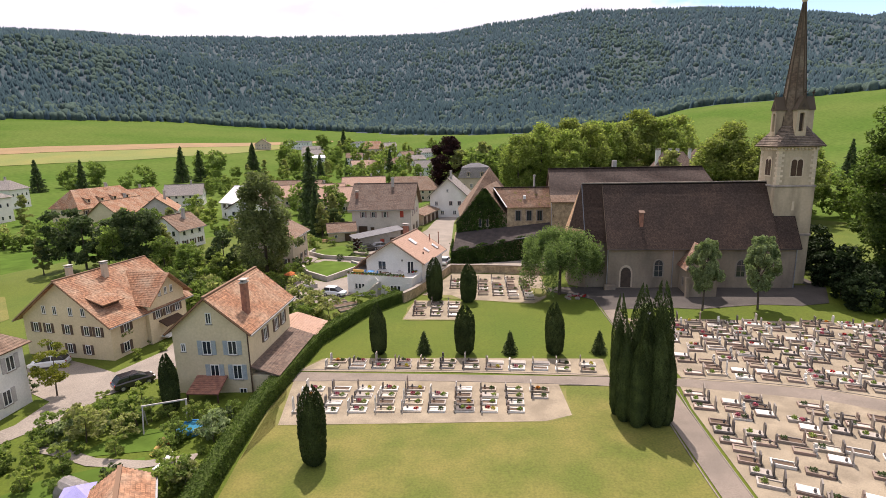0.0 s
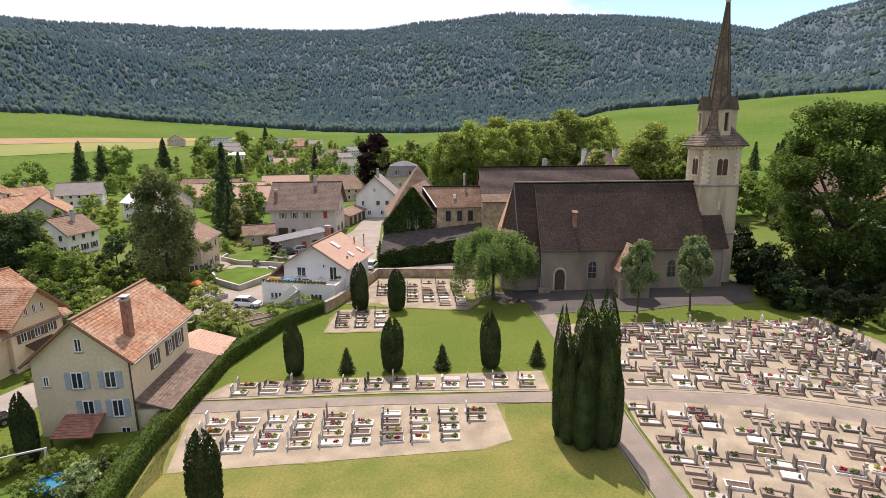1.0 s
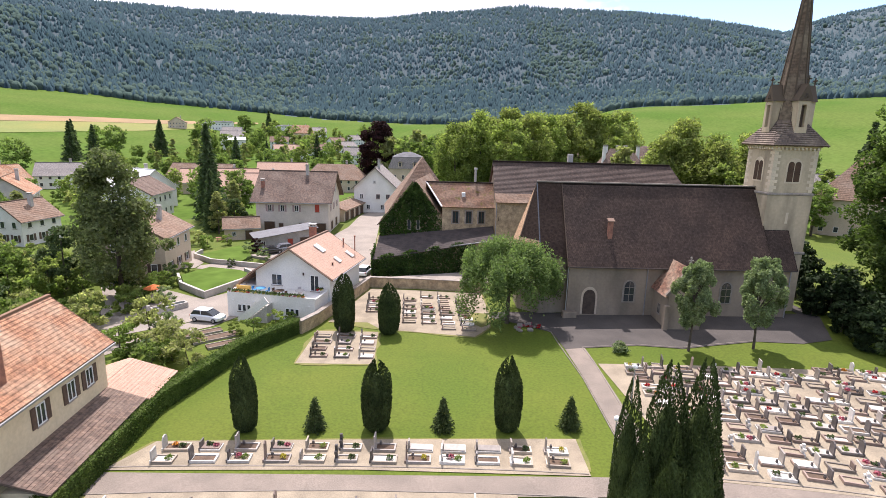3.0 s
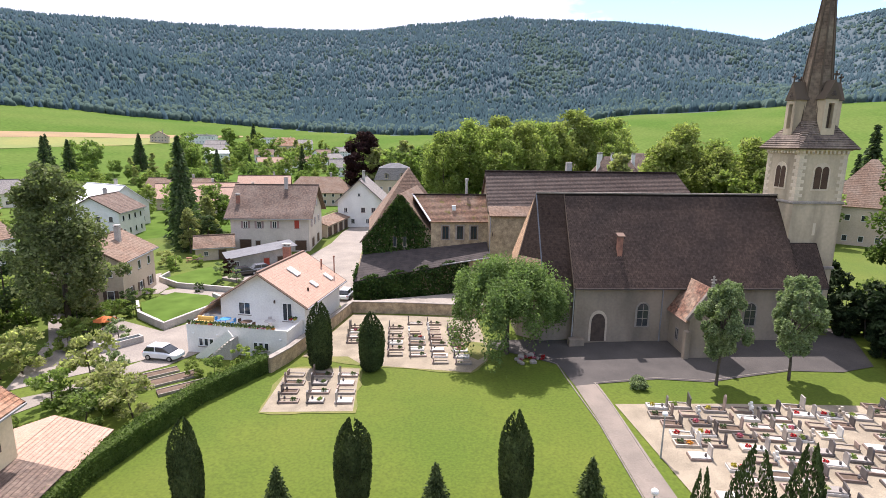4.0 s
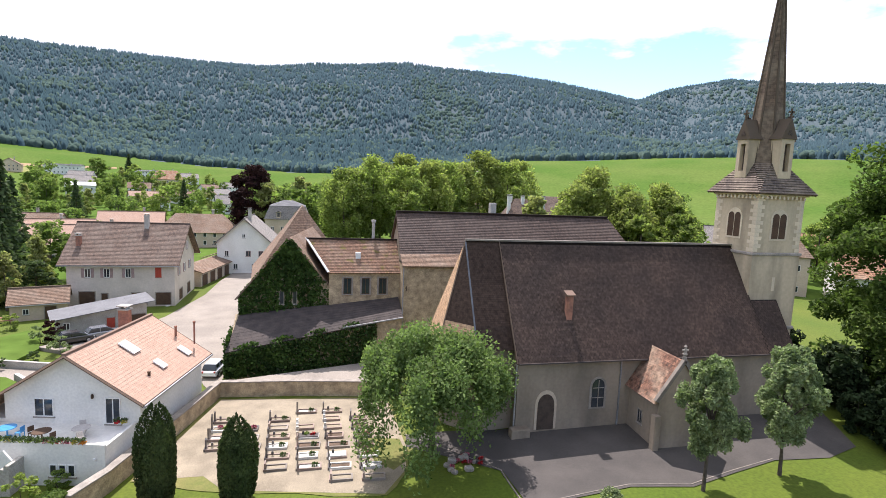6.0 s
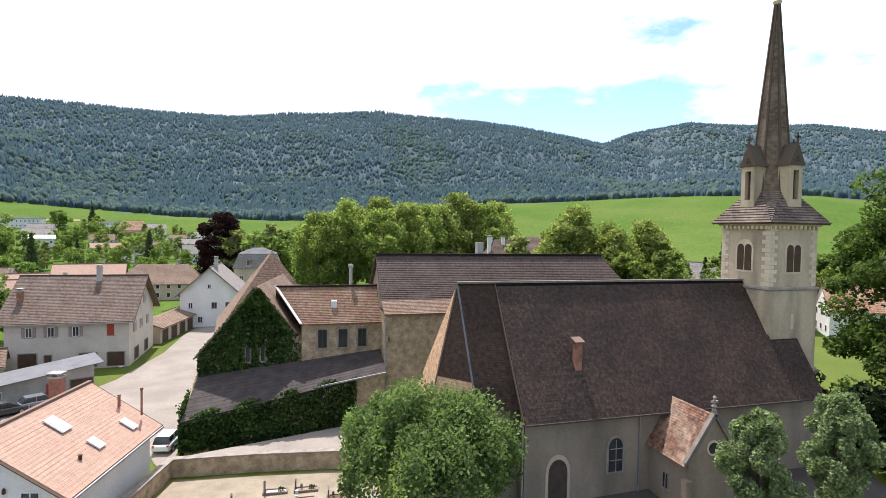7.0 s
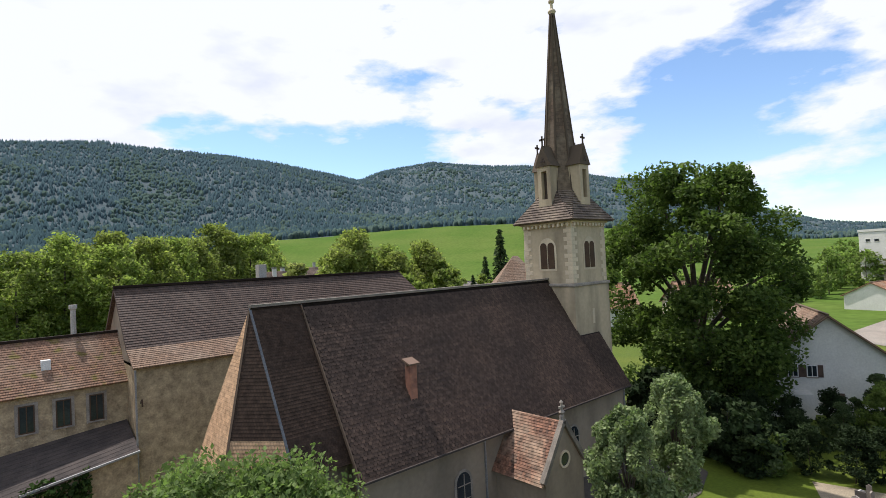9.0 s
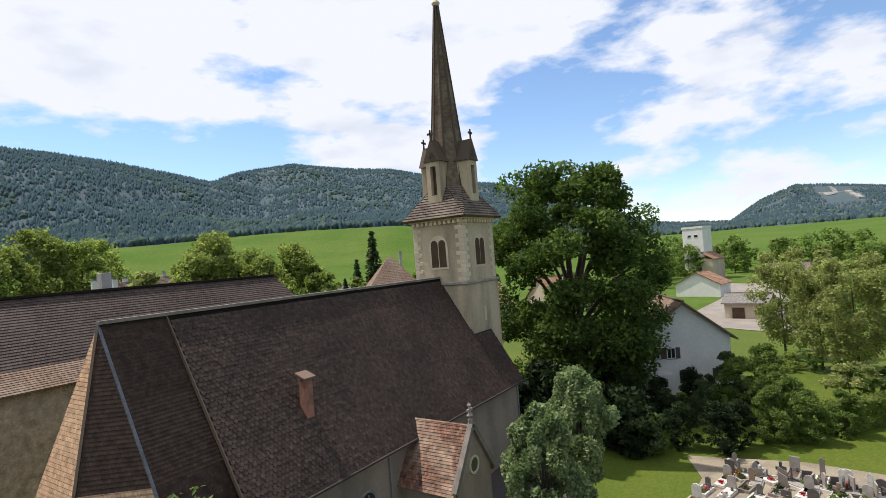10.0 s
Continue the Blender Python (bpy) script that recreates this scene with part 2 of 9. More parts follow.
MOSS_TILE = tiled("mossy_tiles", (0.30, 0.17, 0.105), (0.20, 0.12, 0.08), (0.28, 0.2, 0.14), 0.18, 0.24, 0.5, moss=(0.16, 0.13, 0.035))
PATCH_TILE = tiled("patched_tiles", (0.29, 0.145, 0.09), (0.095, 0.06, 0.045), (0.40, 0.29, 0.20), 0.24, 0.3, 0.6, mottle=0.5)
GREY_TILE = tiled("grey_slates", (0.30, 0.27, 0.24), (0.23, 0.21, 0.19), (0.28, 0.25, 0.22), 0.25, 0.3, 0.4)
STONE_SHINGLE = tiled("stone_shingles", (0.17, 0.13, 0.10), (0.11, 0.085, 0.07), (0.24, 0.19, 0.14), 0.35, 0.32, 0.6)
FARM_TILE = tiled("farmhouse_tiles", (0.19, 0.13, 0.095), (0.115, 0.082, 0.064), (0.20, 0.155, 0.12), 0.3, 0.36, 0.4)
SLATE_ROOF = material("dark_slate_sheet", (0.085, 0.07, 0.062), (0.055, 0.047, 0.043), scale=0.9, rough=0.85, spec=0.15, bump=0.3)
SPIRE_STONE = tiled("spire_stone", (0.15, 0.105, 0.072), (0.11, 0.08, 0.058), (0.21, 0.165, 0.115), 0.7, 0.36, 0.6)
ZINC = material("zinc", (0.40, 0.40, 0.40), (0.30, 0.30, 0.31), scale=0.8, rough=0.5, metal=0.5, bump=0.1)
LEAD = material("lead_sheet", (0.13, 0.135, 0.145), (0.095, 0.10, 0.11), scale=0.8, rough=0.6, bump=0.1)
METAL_ROOF = material("metal_sheet", (0.17, 0.17, 0.172), (0.13, 0.13, 0.132), scale=0.5, rough=0.8, metal=0.0, bump=0.1)
WOOD = material("dark_wood", (0.10, 0.06, 0.035), (0.07, 0.042, 0.026), scale=1.2, rough=0.8)
OAK_DOOR = material("old_oak", (0.085, 0.06, 0.045), (0.055, 0.04, 0.03), scale=2.0, rough=0.7)
SHUTTER_BLUE = material("blue_grey_paint", (0.36, 0.40, 0.40), (0.29, 0.33, 0.34), scale=2, rough=0.6, bump=0.1)
SHUTTER_GREY = material("grey_paint", (0.46, 0.43, 0.40), (0.38, 0.355, 0.33), scale=2, rough=0.6, bump=0.1)
SHUTTER_BROWN = material("brown_paint", (0.13, 0.085, 0.06), (0.09, 0.06, 0.045), scale=2, rough=0.6, bump=0.1)
SHUTTER_PINK = material("faded_mauve_paint", (0.36, 0.26, 0.24), (0.30, 0.21, 0.2), scale=2, rough=0.7, bump=0.1)
RED_PAINT = material("red_paint", (0.42, 0.06, 0.03), (0.34, 0.05, 0.03), scale=2, rough=0.5, bump=0.1)
WHITE_PAINT = material("white_paint", (0.78, 0.77, 0.73), (0.7, 0.69, 0.65), scale=2, rough=0.5, bump=0.05)
GLASS = glassy("dark_glass")
# pale pane colour painted in for the sky's reflection
SKY_GLASS = material("sky_reflection_glass", (0.55, 0.57, 0.58), (0.48, 0.50, 0.52), scale=1.0, rough=0.15, bump=0, spec=0.5)
BRICK = material("brick_red", (0.36, 0.17, 0.11), (0.22, 0.105, 0.075), scale=2.5, bump=0.6)
CONCRETE = material("concrete", (0.46, 0.43, 0.38), (0.36, 0.335, 0.295), scale=0.8, bump=0.3)
BARK = material("bark", (0.11, 0.085, 0.06), (0.06, 0.048, 0.036), scale=3, bump=0.8)
LEAF_GREEN = leafy("leaf_green", (0.185, 0.235, 0.066), (0.11, 0.15, 0.042), through=0.5)
LEAF_LIGHT = leafy("leaf_light", (0.260, 0.295, 0.085), (0.145, 0.18, 0.05), through=0.5)
LEAF_SILVER = leafy("leaf_silver", (0.29, 0.34, 0.17), (0.12, 0.16, 0.065), through=0.3)
LEAF_OLIVE = leafy("leaf_olive", (0.31, 0.31, 0.13), (0.20, 0.205, 0.08), through=0.5)
LEAF_DARK = leafy("leaf_dark", (0.09, 0.12, 0.05), (0.05, 0.075, 0.032), through=0.3)
LEAF_CYPRESS = leafy("leaf_cypress", (0.078, 0.104, 0.034), (0.036, 0.052, 0.018), through=0.12)
LEAF_COPPER = leafy("leaf_copper", (0.045, 0.018, 0.016), (0.025, 0.012, 0.012), through=0.1)
LEAF_YELLOW = leafy("leaf_yellow", (0.22, 0.22, 0.03), (0.14, 0.16, 0.025))
LEAF_IVY = leafy("leaf_ivy", (0.062, 0.105, 0.022), (0.032, 0.058, 0.015), through=0.2)
LEAF_HEDGE = leafy("leaf_hedge", (0.105, 0.150, 0.032), (0.060, 0.095, 0.02), through=0.3)
# near-black leaf: the shade round the linden is put into the colour
LEAF_SHADE = leafy("leaf_shade_tint", (0.026, 0.042, 0.014), (0.015, 0.026, 0.009), through=0.1)
# distance haze is put into these three blue-grey crown colours
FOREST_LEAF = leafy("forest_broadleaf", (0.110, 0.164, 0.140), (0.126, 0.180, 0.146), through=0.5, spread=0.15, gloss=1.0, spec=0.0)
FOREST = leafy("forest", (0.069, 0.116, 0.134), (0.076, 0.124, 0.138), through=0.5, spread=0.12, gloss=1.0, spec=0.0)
# paler copy of FOREST: more haze in the colour for the far ridge
FOREST_RIDGE_HAZE = leafy("forest_ridge_haze", (0.086, 0.136, 0.160), (0.093, 0.144, 0.164), through=0.5, spread=0.10, gloss=1.0, spec=0.0)
for canopy in (FOREST_LEAF, FOREST, FOREST_RIDGE_HAZE):
    # a far crown is a cloud of needles and leaves: shade it softly, mostly from above
    cn, cl = canopy.node_tree.nodes, canopy.node_tree.links
    geo, lift, unit = cn.new("ShaderNodeNewGeometry"), cn.new("ShaderNodeVectorMath"), cn.new("ShaderNodeVectorMath")
    lift.operation, unit.operation = "ADD", "NORMALIZE"
    lift.inputs[1].default_value = (0.0, 0.0, 1.3)
    cl.new(geo.outputs["Normal"], lift.inputs[0]), cl.new(lift.outputs["Vector"], unit.inputs[0])
    for shader in [q for q in cn if q.type in ("BSDF_PRINCIPLED", "BSDF_TRANSLUCENT")]:
        cl.new(unit.outputs["Vector"], shader.inputs["Normal"])
SOIL = material("garden_soil", (0.15, 0.10, 0.065), (0.10, 0.068, 0.045), scale=1.5, bump=0.8)
GRANITES = [material("granite_" + nm, c, tuple(v * 0.8 for v in c), scale=3, rough=rg, fine=12, bump=0.15, per_object=0.3)
            for nm, c, rg in (("grey", (0.37, 0.33, 0.285), 0.6), ("dark", (0.12, 0.105, 0.095), 0.35), ("beige", (0.47, 0.40, 0.31), 0.7),
                              ("brown", (0.26, 0.222, 0.182), 0.5), ("white", (0.66, 0.63, 0.56), 0.6), ("red", (0.27, 0.20, 0.16), 0.5))]
FLOWERS = [leafy("flower_" + nm, c, tuple(v * 0.7 for v in c), through=0.1, spread=0.5)
           for nm, c in (("red", (0.42, 0.03, 0.03)), ("pink", (0.5, 0.14, 0.18)), ("orange", (0.55, 0.22, 0.03)), ("yellow", (0.5, 0.42, 0.06)))]


# ---- building helpers ----
def smooth(v, a, b):
    u = min(max((v - a) / (b - a), 0.0), 1.0)
    return u * u * (3 - 2 * u)


# The plan below was paced out from one corner; site() lays it on the ground at true bearings and distances.
PLAN_EYE, SITE_EYE = (3.4, 9.0), (12.5, 11.0)
TURN = (-6.466, 3.668, -0.985, -5.19, -5.465, -0.214, 11.283, 2.137, 6.401, -0.322)
REACH = (0.9719, 0.0081, -0.0546, 0.0393, -0.1101, -0.0541, -0.0458, -0.0811, 0.1075, 0.014)


def site(x, y):
    dx, dy = x - PLAN_EYE[0], y - PLAN_EYE[1]
    r, az = math.hypot(dx, dy), math.degrees(math.atan2(dx, dy))
    a, u = min(max(az / 50, -1.15), 1.15), 40 / max(r, 28)
    terms = (1, a, u, a * a, a * u, u * u, a ** 3, a * a * u, a * u * u, u ** 3)
    az += sum(p * q for p, q in zip(TURN, terms))
    r *= sum(p * q for p, q in zip(REACH, terms))
    sx, sy = SITE_EYE[0] + r * math.sin(radians(az)), SITE_EYE[1] + r * math.cos(radians(az))
    sy += max(0, 57 - y) * (0.13 + 0.15 * smooth(-x, 12, 22))
    # the ground south of the plan and the land east of the linden
    k = smooth(y, 8, 34)
    sx, sy = x + 9 + (sx - x - 9) * k, y + (sy - y) * k
    k = smooth(x, 56, 70) * (1 - smooth(y, 120, 160))
    if k:
        q = 1 - smooth(x, 100, 150)
        ex, ey = x + (-0.15 * x + 3.6 + 0.2 * (y - 75)) * q, y + (0.1 * (y - 76) - 1.7) * q
        sx, sy = sx + (ex - sx) * k, sy + (ey - sy) * k
    return sx, sy


def placed(m):
    """A pose of the plan, moved and turned on to the ground of the site."""
    x, y, z = m.translation
    if abs(x) + abs(y) < 1e-6:
        return m
    sx, sy = site(x, y)
    ax, ay = site(x + 0.5, y)
    bx, by = site(x - 0.5, y)
    turn = math.atan2(ay - by, ax - bx)
    out = Matrix.Rotation(turn, 4, "Z") @ m
    out.translation = (sx, sy, z + ground_z(sx, sy) - ground_z(x, y))
    return out


def part(name, bm, mat, parent=None, label="", kind="", smooth_shade=False):
    """Links a bmesh as one mesh object, under parent if there is one."""
    me = bpy.data.meshes.new(name)
    bm.to_mesh(me)
    bm.free()
    me.materials.append(mat)
    if smooth_shade:
        me.polygons.foreach_set("use_smooth", [True] * len(me.polygons))
    ob = new(name, me)
    if parent:
        ob.parent = parent
    return tagged(ob, label=label, kind=kind)


def raw(name, verts, faces, mat, parent=None, label="", kind=""):
    me = bpy.data.meshes.new(name)
    me.from_pydata(verts, [], faces)
    me.materials.append(mat)
    ob = new(name, me)
    if parent:
        ob.parent = parent
    return tagged(ob, label=label, kind=kind)


def fast_mesh(name, v, f, mat):
    me = bpy.data.meshes.new(name)
    v, f = np.asarray(v, np.float32), np.asarray(f, np.int32)
    k = f.shape[1]
    me.vertices.add(len(v)), me.loops.add(f.size), me.polygons.add(len(f))
    me.vertices.foreach_set("co", v.ravel())
    me.loops.foreach_set("vertex_index", f.ravel())
    me.polygons.foreach_set("loop_start", np.arange(0, f.size, k, dtype=np.int32))
    me.update(calc_edges=True)
    me.materials.append(mat)
    return me


def thing(name, m, label, category, group="", kind="", fixed=False):
    ob = new(name)
    ob.empty_display_size = 0.3
    ob.matrix_world = m if fixed else placed(m)
    return tagged(ob, label, category, group, kind)


def add_box(bm, x0, y0, z0, x1, y1, z1, m=None):
    r = bmesh.ops.create_cube(bm, size=1)
    for v in r["verts"]:
        v.co = Vector(((x0 + x1) / 2 + v.co.x * (x1 - x0), (y0 + y1) / 2 + v.co.y * (y1 - y0), (z0 + z1) / 2 + v.co.z * (z1 - z0)))
    if m:
        bmesh.ops.transform(bm, matrix=m, verts=r["verts"])
    return r["verts"]


def box(x0, y0, z0, x1, y1, z1, bevel=0.0, m=None):
    bm = bmesh.new()
    add_box(bm, x0, y0, z0, x1, y1, z1, m)
    if bevel:
        bmesh.ops.bevel(bm, geom=bm.edges[:], offset=bevel, segments=1, affect="EDGES", profile=0.5)
    return bm


def prism(outline, z0, z1, top=None):
    """A solid over a closed outline of (x, y); top may be a second outline for the upper end."""
    bm = bmesh.new()
    lo = [bm.verts.new((x, y, z0)) for x, y in outline]
    hi = [bm.verts.new((x, y, z1)) for x, y in (top or outline)]
    k = len(lo)
    bm.faces.new(lo[::-1]), bm.faces.new(hi)
    for i in range(k):
        bm.faces.new((lo[i], lo[(i + 1) % k], hi[(i + 1) % k], hi[i]))
    bmesh.ops.recalc_face_normals(bm, faces=bm.faces)
    return bm


def lathe(profile, sides=12, start=0.0, cx=0.0, cy=0.0):
    """A turned solid from (radius, height) pairs."""
    bm = bmesh.new()
    rings = [[bm.verts.new((cx + r * math.cos(start + 2 * math.pi * i / sides), cy + r * math.sin(start + 2 * math.pi * i / sides), z)) for i in range(sides)]
             for r, z in profile]
    for a, b in zip(rings, rings[1:]):
        for i in range(sides):
            bm.faces.new((a[i], a[(i + 1) % sides], b[(i + 1) % sides], b[i]))
    bm.faces.new(rings[0][::-1]), bm.faces.new(rings[-1])
    return bm


def slope(bm, e0, e1, r1, r0, course=0.28, thick=0.14, lift=0.035):
    """One roof plane from eave e0-e1 to ridge r0-r1 in overlapping courses, with a soffit; uv in metres."""
    uv = bm.loops.layers.uv.verify()
    e0, e1, r0, r1 = (Vector(v) for v in (e0, e1, r0, r1))
    nrm = (e1 - e0).cross(r0 - e0) if (r0 - e0).length > 0.01 and (e1 - e0).length > 0.01 else (e1 - r0).cross(r1 - r0)
    nrm.normalize()
    if nrm.z < 0:
        nrm = -nrm
    along = (e1 - e0).normalized() if (e1 - e0).length > 0.01 else (r1 - r0).normalized()
    ln = ((r0 + r1) / 2 - (e0 + e1) / 2).length
    k = max(2, round(ln / course))
    def quad(a, b, c, d, v0, v1):
        vs = [bm.verts.new(p) for p in (a, b, c, d)]
        f = bm.faces.new(vs)
        for lp, v in zip(f.loops, (v0, v0, v1, v1)):
            lp[uv].uv = ((lp.vert.co - e0).dot(along), v)
    for i in range(k):
        s, t = i / k, (i + 1) / k
        a, b, c, d = e0.lerp(r0, s), e1.lerp(r1, s), e1.lerp(r1, t), e0.lerp(r0, t)
        up = nrm * lift
        quad(a + up, b + up, c, d, s * ln, t * ln)
        quad(a, b, b + up, a + up, s * ln, s * ln)
    dn = nrm * thick
    quad(e1 - dn, e0 - dn, r0 - dn, r1 - dn, 0, ln)
    for p, q in ((e0, e1), (e1, r1), (r1, r0), (r0, e0)):
        if (p - q).length > 0.01:
            quad(p - dn, q - dn, q, p, 0, 0.1)


def slopes(planes, course=0.28, thick=0.14, lift=0.035):
    bm = bmesh.new()
    for q in planes:
        slope(bm, *q, course=course, thick=thick, lift=lift)
    return bm


def tail_tiles(name, e0, e1, r0, mat, parent, width=0.25, course=0.235, label=""):
    """Round-ended flat tiles on a rectangular roof plane, each one lapped over the course below."""
    e0, e1, r0 = (np.array(v, float) for v in (e0, e1, r0))
    along, up = e1 - e0, r0 - e0
    la, lu = np.linalg.norm(along), np.linalg.norm(up)
    along, up = along / la, up / lu
    out = np.cross(along, up)
    rng = np.random.default_rng(17)
    rows, cols = int(lu / course), int(la / width)
    shape = np.array([(-.48, .085, .062), (-.30, .02, .066), (0, 0, .067), (.30, .02, .066), (.48, .085, .062), (.48, course * 1.15, .046), (-.48, course * 1.15, .046)])
    j, i = np.meshgrid(np.arange(cols), np.arange(rows))
    cx = ((j + 0.25 + 0.5 * (i % 2)) * width).ravel() + rng.normal(0, .008, i.size)
    cv = (i * course).ravel() + rng.normal(0, .008, i.size)
    lift = rng.uniform(0.85, 1.2, i.size)
    v = e0 + (cx[:, None] + shape[:, 0] * width)[..., None] * along + (cv[:, None] + shape[:, 1])[..., None] * up + (lift[:, None] * shape[:, 2])[..., None] * out
    me = fast_mesh(name, v.reshape(-1, 3), np.arange(i.size * 7).reshape(-1, 7), mat)
    ob = new(name, me)
    ob.parent = parent
    return tagged(ob, label, kind="stuff")


def beam(bm, p, q, w=0.1, h=None, up=(0, 0, 1)):
    """A squared bar from p to q."""
    p, q = Vector(p), Vector(q)
    d = (q - p).normalized()
    s = d.cross(Vector(up))
    s = (s if s.length > 0.01 else d.cross(Vector((1, 0, 0)))).normalized() * w / 2
    u = s.cross(d).normalized() * (h or w) / 2
    v = [bm.verts.new(c) for c in (p - s - u, p + s - u, p + s + u, p - s + u, q - s - u, q + s - u, q + s + u, q - s + u)]
    for f in ((3, 2, 1, 0), (4, 5, 6, 7), (0, 1, 5, 4), (1, 2, 6, 5), (2, 3, 7, 6), (3, 0, 4, 7)):
        bm.faces.new([v[i] for i in f])


def bars(*rows, w=0.1, h=None):
    bm = bmesh.new()
    for p, q in rows:
        beam(bm, p, q, w, h)
    return bm


def wall_frame(side, at, base=0.0):
    """Pose of a wall's face: local x along the wall, y outwards."""
    return pose(at[0], at[1], base, 0, 0, {"s": 180, "n": 0, "w": 90, "e": -90}[side])


def window(parent, side, at, z, w=1.0, h=1.4, shutters=None, frame_mat=None, arch=False, cross=True, glass=None, surround=None, plain=False):
    """A window: surround, frame, panes and maybe open shutters, standing 3 cm proud of the wall face at 'at'."""
    m = wall_frame(side, at, z)
    fm = frame_mat or WHITE_PAINT
    bm = bmesh.new()
    for x0, z0, x1, z1 in ((-w / 2, 0, -w / 2 + .08, h), (w / 2 - .08, 0, w / 2, h), (-w / 2 + .08, 0, w / 2 - .08, .08), (-w / 2 + .08, h - .08, w / 2 - .08, h)):
        add_box(bm, x0, 0, z0, x1, 0.06, z1, m)
    if cross:
        add_box(bm, -.035, 0, .08, .035, 0.055, h - .08, m)
    win = part("window", bm, fm, parent)
    bm = bmesh.new()
    add_box(bm, -w / 2 + .05, -0.04, .05, w / 2 - .05, 0.02, h - .05, m)
    part("pane", bm, glass or GLASS, win)
    if plain:
        return win
    bm = bmesh.new()
    add_box(bm, -w / 2 - .08, -0.02, -.1, w / 2 + .08, 0.1, 0, m)
    part("sill", bm, surround or KERB, win)
    if shutters:
        for s in (-1, 1):
            bm = bmesh.new()
            x = s * (w / 2 + 0.03 + w / 4)
            add_box(bm, x - w / 4, 0.01, -.02, x + w / 4, 0.06, h + .02, m)
            for q in range(4):
                zq = (q + 0.5) * h / 4
                add_box(bm, x - w / 4 + .05, 0.06, zq - h * .09, x + w / 4 - .05, 0.075, zq + h * .09, m)
            part("shutter", bm, shutters, win)
    return win


def door(parent, side, at, z, w=1.0, h=2.1, mat=None, name="door"):
    m = wall_frame(side, at, z)
    bm = bmesh.new()
    add_box(bm, -w / 2, -0.03, 0, w / 2, 0.035, h, m)
    for q in range(3):
        add_box(bm, -w / 2 + .12, 0.035, .15 + q * h / 3, w / 2 - .12, 0.055, (q + 1) * h / 3 - .05, m)
    d = part(name, bm, mat or WOOD, parent)
    bm = bmesh.new()
    for x0, z0, x1, z1 in ((-w / 2 - .12, 0, -w / 2, h), (w / 2, 0, w / 2 + .12, h), (-w / 2 - .12, h, w / 2 + .12, h + .12)):
        add_box(bm, x0, -.02, z0, x1, 0.08, z1, m)
    part("door_frame", bm, KERB, d)
    return d


def gable_shell(lx, ly, wh, rh, base=-1.5, axis="x"):
    """Walls with two gables, ridge along the local axis; centred, outer faces at +-lx/2, +-ly/2."""
    bm = bmesh.new()
    a, b = lx / 2, ly / 2
    if axis == "x":
        sec = [(-b, base), (b, base), (b, wh), (0, wh + rh), (-b, wh)]
        ends = [[bm.verts.new((x, y, z)) for y, z in sec] for x in (-a, a)]
    else:
        sec = [(-a, base), (a, base), (a, wh), (0, wh + rh), (-a, wh)]
        ends = [[bm.verts.new((x, y, z)) for x, z in sec] for y in (-b, b)]
    for i in range(5):
        bm.faces.new((ends[0][i], ends[0][(i + 1) % 5], ends[1][(i + 1) % 5], ends[1][i]))
    bm.faces.new(ends[0]), bm.faces.new(ends[1])
    bmesh.ops.recalc_face_normals(bm, faces=bm.faces)
    return bm


def gable_planes(lx, ly, wh, rh, over=0.5, verge=0.4, axis="x", lift=0.1):
    k = rh / ((ly if axis == "x" else lx) / 2)
    z0, z1 = wh - over * k + lift, wh + rh + lift
    if axis == "x":
        a, b = lx / 2 + verge, ly / 2 + over
        return [((-a, -b, z0), (a, -b, z0), (a, 0, z1), (-a, 0, z1)), ((a, b, z0), (-a, b, z0), (-a, 0, z1), (a, 0, z1))]
    a, b = lx / 2 + over, ly / 2 + verge
    return [((a, -b, z0), (a, b, z0), (0, b, z1), (0, -b, z1)), ((-a, b, z0), (-a, -b, z0), (0, -b, z1), (0, b, z1))]


def hip_planes(lx, ly, wh, rh, over=0.5, inset=None, lift=0.1, axis="x"):
    """Four hips, ridge along x (or y)."""
    if axis == "y":
        return [tuple(Vector((-p[1], p[0], p[2])) for p in q) for q in hip_planes(ly, lx, wh, rh, over, inset, lift)]
    k = rh / (ly / 2)
    a, b, z0, z1 = lx / 2 + over, ly / 2 + over, wh - over * k + lift, wh + rh + lift
    i = lx / 2 - (ly / 2 if inset is None else inset)
    return [((-a, -b, z0), (a, -b, z0), (i, 0, z1), (-i, 0, z1)), ((a, b, z0), (-a, b, z0), (-i, 0, z1), (i, 0, z1)),
            ((a, -b, z0), (a, b, z0), (i, 0, z1), (i, 0, z1)), ((-a, b, z0), (-a, -b, z0), (-i, 0, z1), (-i, 0, z1))]


def chimney(parent, x, y, z0, z1, w=0.6, d=0.6, mat=None, cap=None):
    bm = box(x - w / 2, y - d / 2, z0, x + w / 2, y + d / 2, z1, 0.02)
    c = part("chimney", bm, mat or BRICK, parent)
    bm = box(x - w / 2 - .08, y - d / 2 - .08, z1, x + w / 2 + .08, y + d / 2 + .08, z1 + .12, 0.02)
    for s in (-1, 1):
        add_box(bm, x + s * w * .3 - .05, y - d * .4, z1 + .12, x + s * w * .3 + .05, y + d * .4, z1 + .35)
    add_box(bm, x - w / 2 - .1, y - d / 2 - .1, z1 + .35, x + w / 2 + .1, y + d / 2 + .1, z1 + .43)
    part("chimney_cap", bm, cap or CONCRETE, c)
    return c


# ---- land ----
def table(rows, v):
    for (a, p), (b, q) in zip(rows, rows[1:]):
        if v <= b:
            u = min(max((v - a) / (b - a), 0), 1)
            return p + (q - p) * u
    return rows[-1][1]


